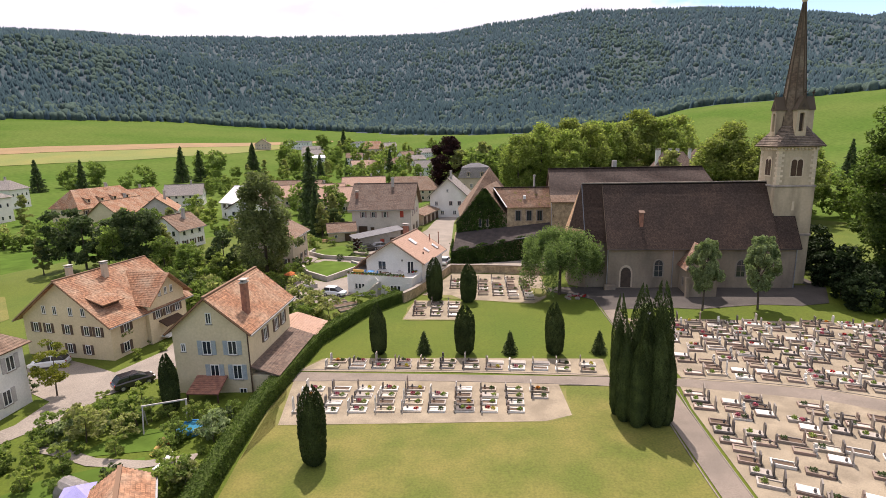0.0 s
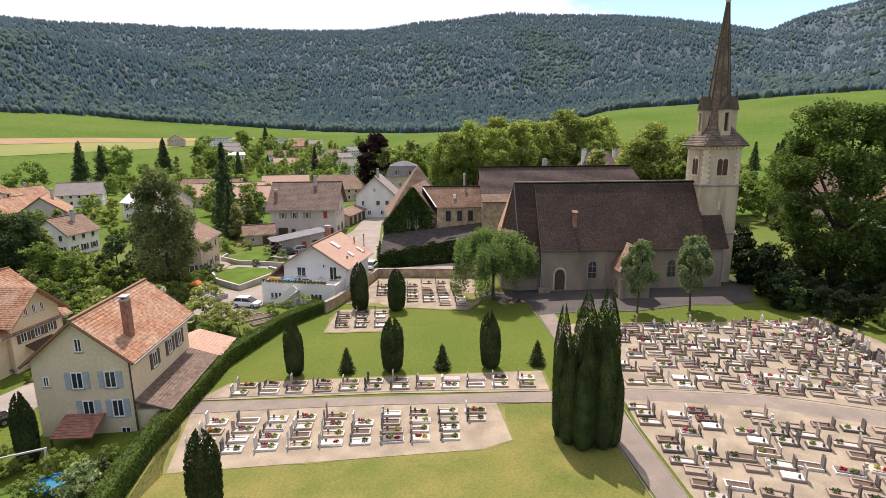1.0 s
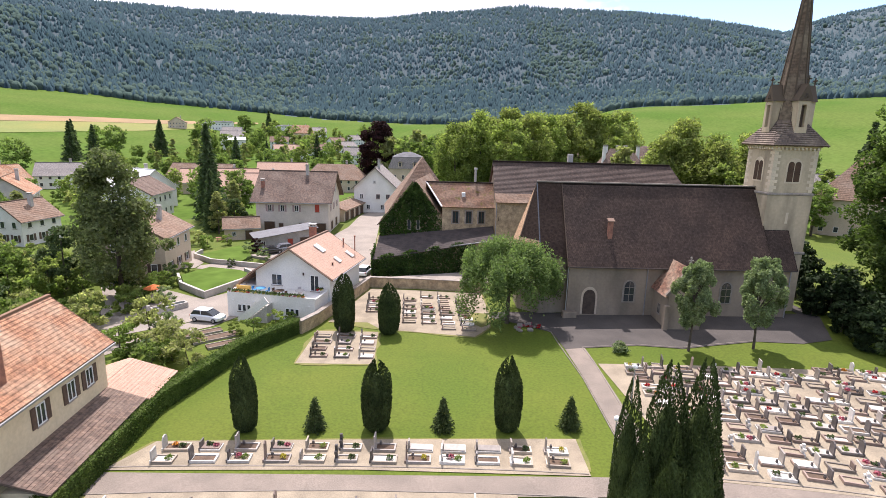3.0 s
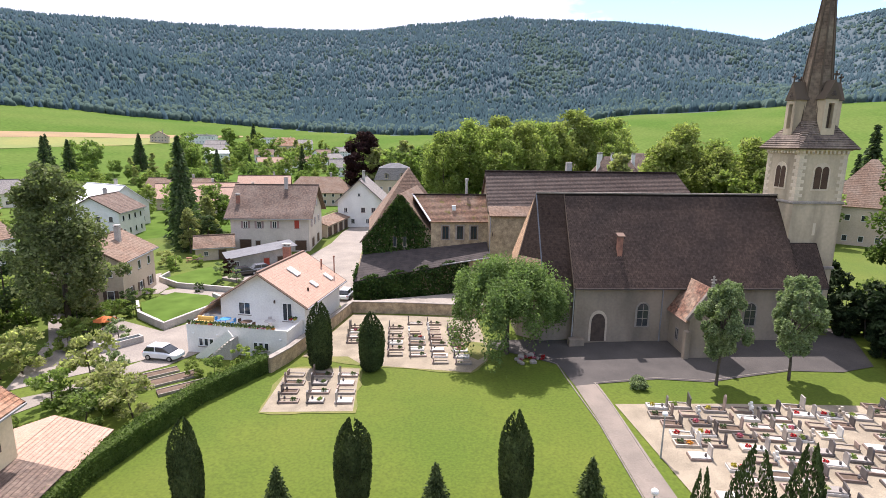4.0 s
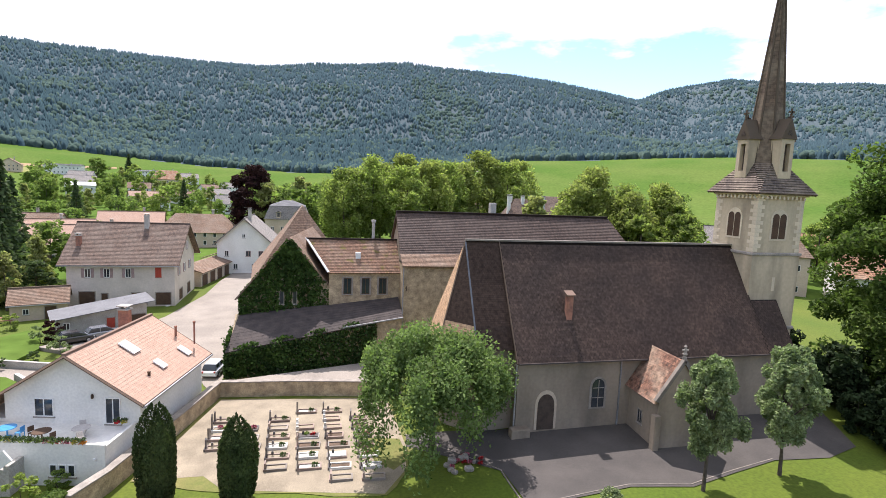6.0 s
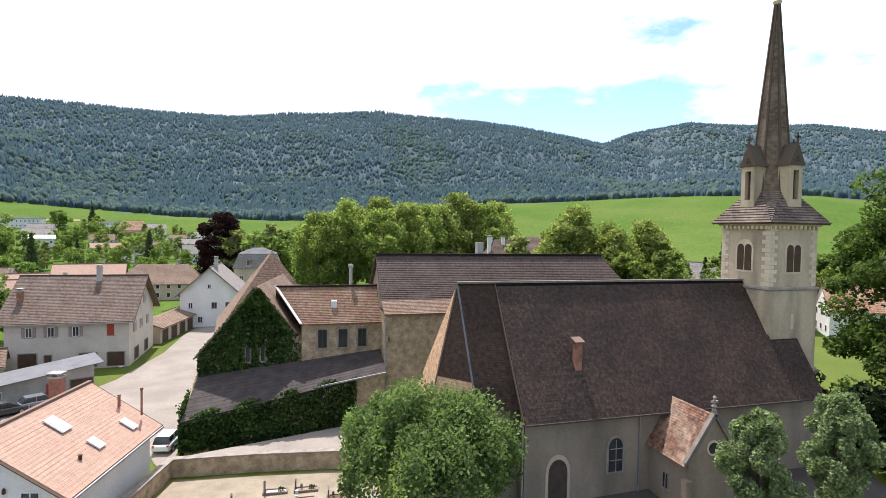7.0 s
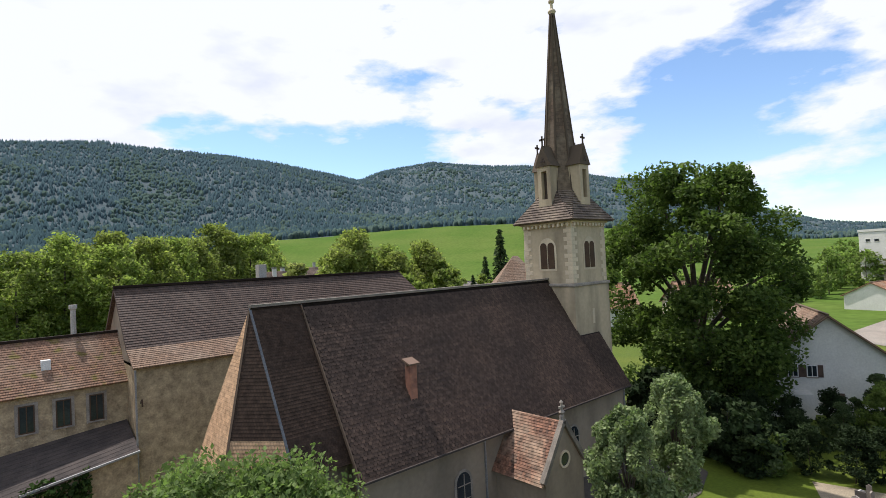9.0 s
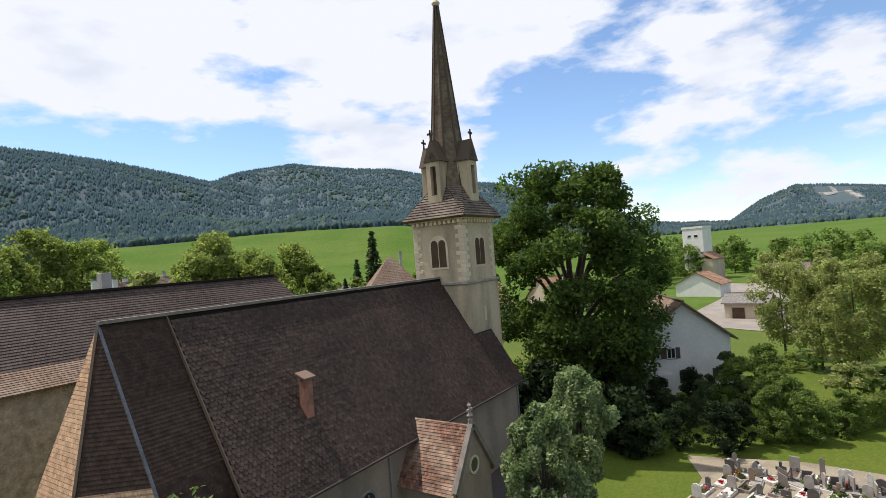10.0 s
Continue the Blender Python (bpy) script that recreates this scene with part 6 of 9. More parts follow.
def far_village():
    Z = ground_z
    rows = [
        # x, y, turn, lx, ly, wall height, roof height, wall, tile, axis, hip, label
        (-101, 134, -6, 16, 20, 4.6, 5.0, WHITE_WALL, BROWN_TILE, "y", None, "white chalet with broad brown gable roof"),
        (-131, 176, -14, 12, 26, 7.0, 4.5, WHITE_WALL, BROWN_TILE, "y", None, "long white village house with brown roof"),
        (-134, 212, -14, 14, 14, 9.0, 3.6, WHITE_WALL, GREY_TILE, "x", 4.0, "tall white house with grey roof"),
        (-102, 205, 62, 25, 13, 6.2, 5.6, CREAM, RED_TILE, "x", 3.0, "white mansion with red roof"),
        (-90, 192, 72, 17, 11, 4.6, 4.2, CREAM, RED_TILE, "x", None, "cream house with red roof"),
        (-73, 174, 15, 10, 14, 7.2, 3.8, GREY_WALL, RED_TILE, "y", None, "narrow grey house with red roof"),
        (-58, 147, -22, 8.5, 9, 5.2, 3.2, WHITE_WALL, BROWN_TILE, "y", None, "small white house with brown roof"),
        (-58, 199, -40, 17, 13, 6.0, 5.0, WHITE_WALL, WHITE_PAINT, "x", None, "big house with pale metal roof"),
        (-51.0, 179, 84, 13, 12, 6.6, 3.4, WHITE_WALL, FARM_TILE, "x", None, "white chalet with brown roof and balcony"),
        (-30, 211, 4, 30, 13, 4.5, 4.5, BEIGE, PINK_TILE, "x", None, "long low house with pale orange roof"),
        (-7, 240, -6, 22, 14, 5.0, 5.0, BEIGE, BROWN_TILE, "x", 4.0, "long building with grey hipped roof"),
        (-46, 408, 20, 20, 14, 5.5, 5.5, WHITE_WALL, PINK_TILE, "x", None, "white house with orange and pale roof"),
        (-96, 490, 15, 17, 13, 8.0, 2.0, WHITE_WALL, WHITE_PAINT, "x", None, "white house with pale flat-pitched roof"),
        (-106, 535, 10, 20, 15, 7.0, 4.5, WHITE_WALL, GREY_TILE, "x", None, "white house with grey roof"),
        (-145, 655, 0, 30, 14, 8, 1.0, WHITE_WALL, METAL_ROOF, "x", None, "modern white house with flat roof"),
        (-176, 640, 8, 16, 12, 6.0, 5.0, BEIGE, BROWN_TILE, "y", None, "beige gabled house with brown roof"),
        (-60, 600, 0, 24, 18, 8.0, 7.5, BEIGE, RED_TILE, "x", 4.0, "beige house with hipped red roof"),
        (-34, 470, 40, 16, 11, 4.5, 3.5, WHITE_WALL, BROWN_TILE, "x", None, "terraced white house with sloping roof"),
        (-24, 486, 40, 16, 11, 4.5, 3.5, WHITE_WALL, BROWN_TILE, "x", None, "terraced white house with sloping roof"),
        (-14, 502, 40, 16, 11, 4.5, 3.5, WHITE_WALL, GREY_TILE, "x", None, "terraced white house with sloping roof"),
        (-88, 690, 0, 30, 14, 6.0, 1.2, WHITE_WALL, METAL_ROOF, "x", None, "low modern white house"),
        (-3, 392, 10, 16, 11, 6, 4.5, WHITE_WALL, GREY_TILE, "x", None, "white house with grey roof among trees"),
        (52, 300, 0, 14, 10, 6, 5, BEIGE, BROWN_TILE, "x", None, "beige brown-roofed house among trees"),
        (118, 236, -20, 22, 13, 7, 6.5, WHITE_WALL, BROWN_TILE, "x", 4.0, "large village house with brown hipped roof"),
        (146, 240, -25, 18, 12, 6, 6, BEIGE, BROWN_TILE, "x", None, "village house with brown roof"),
        (152, 196, -30, 16, 11, 6, 5, WHITE_WALL, GREY_TILE, "x", None, "white village house with grey roof"),
        (118.5, 150.5, -35, 16, 16, 9.2, 9.6, BEIGE, BROWN_TILE, "x", 7.4, "house with steep pyramid roof"),
        (158, 178, -40, 14, 12, 6, 5, WHITE_WALL, RED_TILE, "x", None, "white house with red roof"),
        (128, 132, -30, 14, 11, 6, 5, WHITE_WALL, RED_TILE, "x", None, "white house with red roof behind a linden"),
        (160, 122, -30, 16, 11, 5, 5, BEIGE, RED_TILE, "x", None, "beige house with orange roof"),
        (-29.4, 120.4, -4, 9.4, 11, 6.6, 2.6, BEIGE, BROWN_TILE, "y", None, "tall ochre house with brown roof among gardens"),
        (-160, 262, -10, 18, 12, 8.5, 3.5, WHITE_WALL, GREY_TILE, "x", 3.0, "tall white house with grey roof"),
        (-118, 238, 15, 14, 11, 5, 4.2, CREAM, RED_TILE, "x", None, "cream house with orange roof"),
        (-102, 226, 60, 16, 11, 5, 4.4, BEIGE, RED_TILE, "x", None, "beige house with faded orange roof"),
        (-96, 248, 10, 15, 11, 5, 4.0, WHITE_WALL, GREY_TILE, "x", None, "white house with grey slate roof"),
        (-46, 236, 8, 26, 12, 4.2, 4.2, BEIGE, PINK_TILE, "x", None, "low barn with pale orange roof"),
        (-58, 262, -8, 24, 12, 4.4, 4.0, GREY_WALL, BROWN_TILE, "x", None, "long grey barn with brown roof"),
        (-30, 268, 4, 20, 12, 4.6, 4.4, BEIGE, PINK_TILE, "x", None, "barn with pale orange tile roof"),
        (-68, 520, 6, 15, 11, 6, 4, WHITE_WALL, BROWN_TILE, "x", None, "white gabled house with brown roof"),
        (-50, 640, 12, 22, 13, 6, 4, WHITE_WALL, GREY_TILE, "x", None, "white house with grey roof"),
        (-118, 590, -4, 18, 12, 6.5, 4, WHITE_WALL, GREY_TILE, "x", None, "white house with grey roof"),
        (-22, 540, 35, 18, 11, 5, 3.6, WHITE_WALL, BROWN_TILE, "x", None, "terraced white house with sloping roof"),
        (-8, 560, 35, 18, 11, 5, 3.6, WHITE_WALL, GREY_TILE, "x", None, "terraced white house with sloping roof"),
        (99, 204, -14, 13, 11, 13, 5.5, BEIGE, FARM_TILE, "x", 3.0, "tall house with brown hipped roof behind the trees"),
        (92, 262, -12, 20, 12, 8, 6.5, BEIGE, BROWN_TILE, "x", 4.0, "large village house with steep brown roof"),
        (104, 276, -12, 16, 12, 8, 6.5, WHITE_WALL, BROWN_TILE, "x", 4.0, "village house with steep brown roof"),
        (-140, 130, -20, 14, 12, 6, 4.5, BEIGE, PINK_TILE, "x", None, "house with pale orange roof"),
    ]
    for x, y, rot, lx, ly, wh, rh, wall, tile, axis, hip, label in rows:
        h = generic_house(x, y, Z(x, y), rot, lx, ly, wh, rh, wall, tile, label, axis, 2 if wh > 4.6 else 1, hip)
        if "mansion" in label:
            for u in (-7.5, -2.5, 2.5, 7.5):
                d = part("dormer", box(u - .6, -ly / 2 + 1.4, wh + 1.2, u + .6, -ly / 2 + 3.6, wh + 2.7), wall, h)
                part("dormer_pane", box(u - .35, -ly / 2 + 1.34, wh + 1.6, u + .35, -ly / 2 + 1.4, wh + 2.5), GLASS, d)
                part("dormer_roof", slopes([((u - .9, -ly / 2 + 1.1, wh + 2.6), (u + .9, -ly / 2 + 1.1, wh + 2.6), (u + .9, -ly / 2 + 4.4, wh + 3.5), (u - .9, -ly / 2 + 4.4, wh + 3.5))]), tile, d)


far_village()


def manor():
    """Old manor behind the abbey: steep roof with many pale chimneys."""
    h = gable_house("manor", 81.0, 187.0, ground_z(81.0, 187), -6, 12.5, 10.0, 12.2, 5.6, BEIGE, FARM_TILE, "old manor with steep brown roof and pale chimneys", axis="x", hip=3.0, over=0.7)
    for x, y in ((-5.4, -1.8), (-4.2, 0.8), (-1.2, -1.0), (1.6, 0.8), (5.0, -0.6)):
        chimney(h, x, y, 13.6, 18.6, 0.9, 0.8, WHITE_WALL)
    for x in (-3.6, 0.4):
        part("dormer", box(x - .6, -4.9, 12.6, x + .6, -2.4, 14.0, .05), WOOD, h, "small dark dormer")
    row_of_windows(h, "s", 5.0, (-5, -2, 1, 4), 9.2, 1.0, 1.7)
    row_of_windows(h, "s", 5.0, (-5, -2, 1, 4), 5.4, 1.0, 1.7)
    row_of_windows(h, "w", 6.25, (-3, 0, 3), 9.2, 1.0, 1.7)


manor()


def east_side():
    h = gable_house("house", 89.0, 79.6, 1.0, 27, 12.0, 10.5, 6.6, 4.2, WHITE_WALL, BROWN_TILE, "white house with brown gable roof behind a large linden", axis="x", over=0.6, verge=0.7, fixed=True)
    for u, z in ((1.6, 4.1), (-0.2, 1.1), (-4.0, 1.4), (3.4, 4.1)):
        window(h, "w", (-6.0, u), z, 1.0, 1.3, SHUTTER_BROWN)
    part("side_wing", box(-8.0, 2.0, -1, -6.0, 6.8, 2.6), WHITE_WALL, h)
    b = gable_house("workshop", 150, 74.5, 1.0, -8, 7, 8.5, 3.6, 1.6, BEIGE, GREY_TILE, "low beige workshop with grey roof", category="workshop")
    door(b, "w", (-3.5, 1.5), 0, 2.4, 2.4, WOOD, "garage_door")
    window(b, "w", (-3.5, -2.2), 1.0, 1.4, 1.1)
    s = thing("silo_tower", pose(270, 101, 1.2, 0, 0, -15), "tall concrete grain silo tower", "silo")
    part("tower", box(-4.4, -4.4, -1, 4.4, 4.4, 22.3, 0.1), WHITE_WALL, s)
    part("top_house", box(-4.6, -4.6, 22.3, 4.6, 4.6, 23.2), WHITE_WALL, s)
    for u in (-1.4, 1.4):
        window(s, "w", (-4.4, u), 18.5, 1.6, 1.1, cross=False)
    part("side_building", box(-8, -9, -1, 4, -4.4, 9), BEIGE, s)
    part("side_roof", slopes([((-8.6, -9.6, 9), (4.6, -9.6, 9), (4.6, -4.4, 12), (-8.6, -4.4, 12))]), RED_TILE, s)
    q = gable_house("depot", 236, 66, 1.2, -20, 10, 20, 4.4, 2.6, CREAM, STONE_SHINGLE, "long yellow depot building", category="depot")
    r = gable_house("house", 196, 90, 1.2, -12, 9, 13, 4.2, 3.4, WHITE_WALL, RED_TILE, "low white house with a red tiled roof", axis="x")
    row_of_windows(r, "w", -4.5, (-3.5, 0.5, 4.0), 1.1)
    sheet("road_yard", [(132, 66), (186, 66), (240, 74), (238, 88), (186, 84), (140, 88)], LANE, 0.08, "pale yard between workshops", "yard")


east_side()

# boundary wall of the cemetery, garden walls
def stone_wall(name, pts, w, h, label):
    ribbon(name, pts, w, h, RUBBLE, label=label, category="wall")
    bm = bmesh.new()
    rp = [Vector(site(*p)) for p in run_along(pts, 2.0)]
    for p, q in zip(rp, rp[1:]):
        beam(bm, (*p, ground_z(*p) + h + .04), (*q, ground_z(*q) + h + .04), w + .16, 0.1)
    part("trim_wall_coping", bm, KERB, None, kind="structure")


stone_wall("wall_cemetery", [(23.5, 100.3), (12.9, 103.4), (5.7, 105.0), (3.0, 98.2), (-0.8, 89.2), (-2.4, 86.6)], 0.5, 1.55, "old rubble stone cemetery wall with pale coping")
ribbon("wall_garden", [(-27.0, 105.5), (-24.2, 100.4), (-18.7, 95.6), (-14.4, 105.3), (-17.5, 108.6)], 0.4, 1.0, CONCRETE, label="pale concrete garden wall", category="wall", plan=False)
ribbon("wall_garden_upper", [(-30.5, 123), (-30.5, 119.6), (-25.7, 115.3), (-13.4, 111.0)], 0.35, 0.9, CONCRETE, label="pale concrete garden wall", category="wall", plan=False)
sheet("ground_terrace_lawn", [(-26.4, 105.2), (-24.0, 100.9), (-18.9, 96.4), (-15.0, 105.2), (-18.2, 108.2), (-23.9, 110.2)], MEADOW, 0.75, "bright clipped lawn behind a garden wall", "lawn", edge=1.2, plan=False)
sheet("ground_upper_lawn", [(-30.0, 120.0), (-25.5, 116.2), (-20.5, 114.4), (-20.0, 119.0), (-22.1, 124.0), (-25.3, 128.0)], MEADOW, 0.5, "bright clipped lawn behind a garden wall", "lawn", edge=1.0, plan=False)
sheet("road_wall_lane", [(-27.0, 113.6), (-26.8, 111.6), (-23.8, 110.8), (-18.0, 109.0), (-14.0, 106.0), (-10.0, 107.5), (-13.2, 110.6), (-25.5, 114.8)], LANE, 0.09, "pale lane between the garden walls", "road", plan=False)
sheet("pavement_patio", [(-36.0, 121.5), (-33.0, 125.5), (-31.0, 120.5), (-27.2, 115.6), (-27.2, 112.0), (-32.5, 111.5)], LANE, 0.08, "pale paved patio among gardens", "patio", plan=False)
ribbon("wall_street", [(-36.4, 43.4), (-32.8, 38.4), (-22, 37.4)], 0.3, 1.5, RUBBLE, label="dark old garden wall along the lane", category="wall")


# ---- trees and hedges ----
def leaves(points, size, flat=0.5, rng=None, droop=0.0, aim=None, up=0.0):
    """Small folded leaves or sprays at the points, as numpy arrays of vertices and quads; up lays them level."""
    rng = rng or np.random.default_rng(1)
    n = len(points)
    p = np.asarray(points, float)
    d = rng.normal(size=(n, 3))
    if aim is not None:
        d = d * (1 - 0.6) + aim * 1.2
    d[:, 2] -= droop
    other = rng.normal(size=(n, 3))
    if up:
        face = rng.normal(size=(n, 3)) * 0.55 + np.array([0, 0, up])
        d -= face * (np.sum(d * face, 1) / np.sum(face * face, 1))[:, None]
        other = face
    d /= np.linalg.norm(d, axis=1)[:, None] + 1e-9
    s = np.cross(d, other)
    s /= np.linalg.norm(s, axis=1)[:, None] + 1e-9
    k = np.cross(d, s)
    ln = size * rng.uniform(0.6, 1.35, n)[:, None]
    wd = ln * flat
    v = np.stack([p - d * ln * .5, p + s * wd * .5 + k * wd * .12, p + d * ln * .5, p - s * wd * .5 + k * wd * .12], 1).reshape(-1, 3)
    f = np.arange(4 * n).reshape(n, 4)
    return v, f


def limb(bm, pts, r0, r1, sides=7):
    rings = []
    for i, p in enumerate(pts):
        p = Vector(p)
        d = (Vector(pts[min(i + 1, len(pts) - 1)]) - Vector(pts[max(i - 1, 0)])).normalized()
        s = d.cross(Vector((0.3, 1, 0.1))).normalized()
        u = s.cross(d)
        r = r0 + (r1 - r0) * i / (len(pts) - 1)
        rings.append([bm.verts.new(p + (s * math.cos(a) + u * math.sin(a)) * r) for a in [2 * math.pi * k / sides for k in range(sides)]])
    for a, b in zip(rings, rings[1:]):
        for k in range(sides):
            bm.faces.new((a[k], a[(k + 1) % sides], b[(k + 1) % sides], b[k]))
    bm.faces.new(rings[0][::-1]), bm.faces.new(rings[-1])


def tree_meshes(seed, height, radius, trunk_h, n_clumps, per_clump, leaf, leaf_mat, trunk_r=0.3, shape="round", droop=0.0, flat=0.6, detail=False, clump=0.28, squash=0.6):
    """Trunk mesh and crown mesh of a broadleaf tree: limbs run to clumps of leaves."""
    rng = np.random.default_rng(seed)
    crown_h = height - trunk_h
    clumps = []
    while len(clumps) < n_clumps:
        a, z = rng.uniform(0, 2 * math.pi), rng.uniform(0, 1)
        prof = {"round": math.sin(math.pi * (0.12 + 0.80 * z)) ** 0.6, "tall": (1 - z) ** 0.55 * min(1, 0.45 + 2.2 * z), "oval": math.sin(math.pi * (0.08 + 0.86 * z)) ** 0.75,
                "weep": math.sin(math.pi * (0.05 + 0.75 * z)) ** 0.5, "umbrella": 1.0, "dome": (1 - z ** 2.3) ** 0.62 * min(1, 0.72 + 1.4 * z)}[shape]
        r = radius * prof * (rng.uniform(0.25, 1.0) ** 0.45) * (0.86 + 0.22 * math.sin(3 * a + seed) * math.cos(5 * z + seed))
        if shape == "umbrella":
            r = radius * math.sqrt(rng.uniform(0.02, 1)) * (0.9 + 0.18 * math.sin(2 * a + 1))
            q = r / radius
            clumps.append((r * math.cos(a), r * math.sin(a), trunk_h + crown_h * (0.93 - 0.55 * q ** 2.2) - rng.uniform(0, 2.8) * (0.2 + q)))
            continue
        clumps.append((r * math.cos(a), r * math.sin(a), trunk_h + crown_h * (0.04 + 0.92 * z)))
    pts = []
    cr = radius * (0.20 if shape == "umbrella" else clump)
    for c in clumps:
        q = rng.normal(size=(per_clump, 3))
        q /= np.linalg.norm(q, axis=1)[:, None]
        q *= (rng.uniform(0.15, 1, (per_clump, 1)) ** 0.5) * cr * rng.uniform(0.65, 1.2) * np.array([1, 1, squash])
        if shape in ("weep", "umbrella"):
            q[:, 2] -= np.abs(rng.normal(size=per_clump)) * cr * 0.6
        pts.append(np.array(c) + q)
    v, f = leaves(np.concatenate(pts), leaf, flat, rng, droop, up=0.3 if droop else 0.5)
    crown = fast_mesh("crown", v, f, leaf_mat)
    bm = bmesh.new()
    lean = rng.uniform(-.3, .3, 2)
    top = trunk_h + crown_h * 0.7
    limb(bm, [(0, 0, -0.4), (lean[0] * .2, lean[1] * .2, trunk_h * .6), (lean[0], lean[1], trunk_h + crown_h * .3), (lean[0] * 1.5, lean[1] * 1.5, top)], trunk_r, trunk_r * .22, 9)
    limbs = []
    for i in range(0, len(clumps), max(1, len(clumps) // 14)):
        c = Vector(clumps[i])
        s = Vector((lean[0] * .6, lean[1] * .6, trunk_h * .8 + (c.z - trunk_h) * .45))
        m = s.lerp(c, .55) + Vector((0, 0, crown_h * .05))
        lb = bmesh.new()
        limb(lb, [s, m, c], trunk_r * .38, trunk_r * .08, 5)
        me = bpy.data.meshes.new("limb")
        lb.to_mesh(me)
        lb.free()
        me.materials.append(BARK)
        limbs.append(me)
    tr = bpy.data.meshes.new("trunk")
    bm.to_mesh(tr)
    bm.free()
    tr.materials.append(BARK)
    return (tr, crown, *limbs) if detail else (tr, crown)


def conifer_meshes(seed, height, radius, leaf_mat, layers=26, per=46, leaf=0.5):
    rng = np.random.default_rng(seed)
    pts, aim = [], []
    for i in range(layers):
        u = (i + rng.uniform(0, .6)) / layers
        z = height * (0.06 + 0.94 * u)
        r = radius * (1 - u) ** 0.85 * rng.uniform(0.75, 1.1) + 0.1
        k = max(8, int(per * (1 - u * .8)))
        a = rng.uniform(0, 2 * math.pi, k)
        q = rng.uniform(0.25, 1, k) ** 0.6 * r * (0.8 + .25 * np.sin(a * 5 + i))
        pts.append(np.stack([q * np.cos(a), q * np.sin(a), z - q * 0.35 + rng.normal(0, .12, k)], 1))
        aim.append(np.stack([np.cos(a), np.sin(a), np.full(k, -.35)], 1))
    v, f = leaves(np.concatenate(pts), leaf, 0.5, rng, aim=np.concatenate(aim))
    crown = fast_mesh("crown", v, f, leaf_mat)
    bm = bmesh.new()
    limb(bm, [(0, 0, -.3), (0, 0, height * .5), (0, 0, height * .96)], radius * .1, .03, 7)
    tr = bpy.data.meshes.new("trunk")
    bm.to_mesh(tr)
    bm.free()
    tr.materials.append(BARK)
    return tr, crown


def plant(name, meshes, x, y, s=1.0, rot=0.0, label="", category="tree", z=None, group="", sz=None, fixed=False):
    t = thing(name, pose(x, y, ground_z(x, y) if z is None else z, 0, 0, rot), label, category, group, fixed=fixed)
    t.scale = (s, s, sz or s)
    for i, me in enumerate(meshes):
        o = new(("trunk", "crown", "limb")[min(i, 2)], me)
        o.parent = t
    return t


def cypress_meshes(seed, height, radius, n=8000, tips=3, leaf=0.15, shoulder=0.66, power=2.6, blunt=0.22):
    """A clipped columnar cypress: dark core and upright sprays, with several pointed tops."""
    rng = np.random.default_rng(seed)
    def prof(u):
        return radius * (0.78 + 0.2 * math.sin(math.pi * min(u * 1.05, 1))) * (1 - max(0, (u - shoulder) / (1 - shoulder)) ** power * (1 - blunt)) * min(1, .6 + u * 5)
    pts, aim = [], []
    for _ in range(n):
        u, a = rng.uniform(0, 1), rng.uniform(0, 2 * math.pi)
        r = prof(u) * (1 + 0.10 * math.sin(a * tips + seed) * (0.5 + u)) * rng.uniform(0.88, 1.06)
        z = height * u * (0.80 + 0.20 * (0.5 + 0.5 * math.sin(a * tips + seed + 1)))
        pts.append((r * math.cos(a), r * math.sin(a), z))
        aim.append((0.35 * math.cos(a), 0.35 * math.sin(a), 1.2))
    v, f = leaves(np.array(pts), leaf * 1.25, 0.55, rng, aim=np.array(aim))
    crown = fast_mesh("crown", v, f, LEAF_CYPRESS)
    bm = lathe([(prof(u) * 0.88, 0.05 + height * u * .80) for u in (0, .04, .12, .25, .4, .55, .7, .82, .92, .99)], 14)
    core = bpy.data.meshes.new("core")
    bm.to_mesh(core)
    bm.free()
    core.materials.append(LEAF_CYPRESS)
    return core, crown


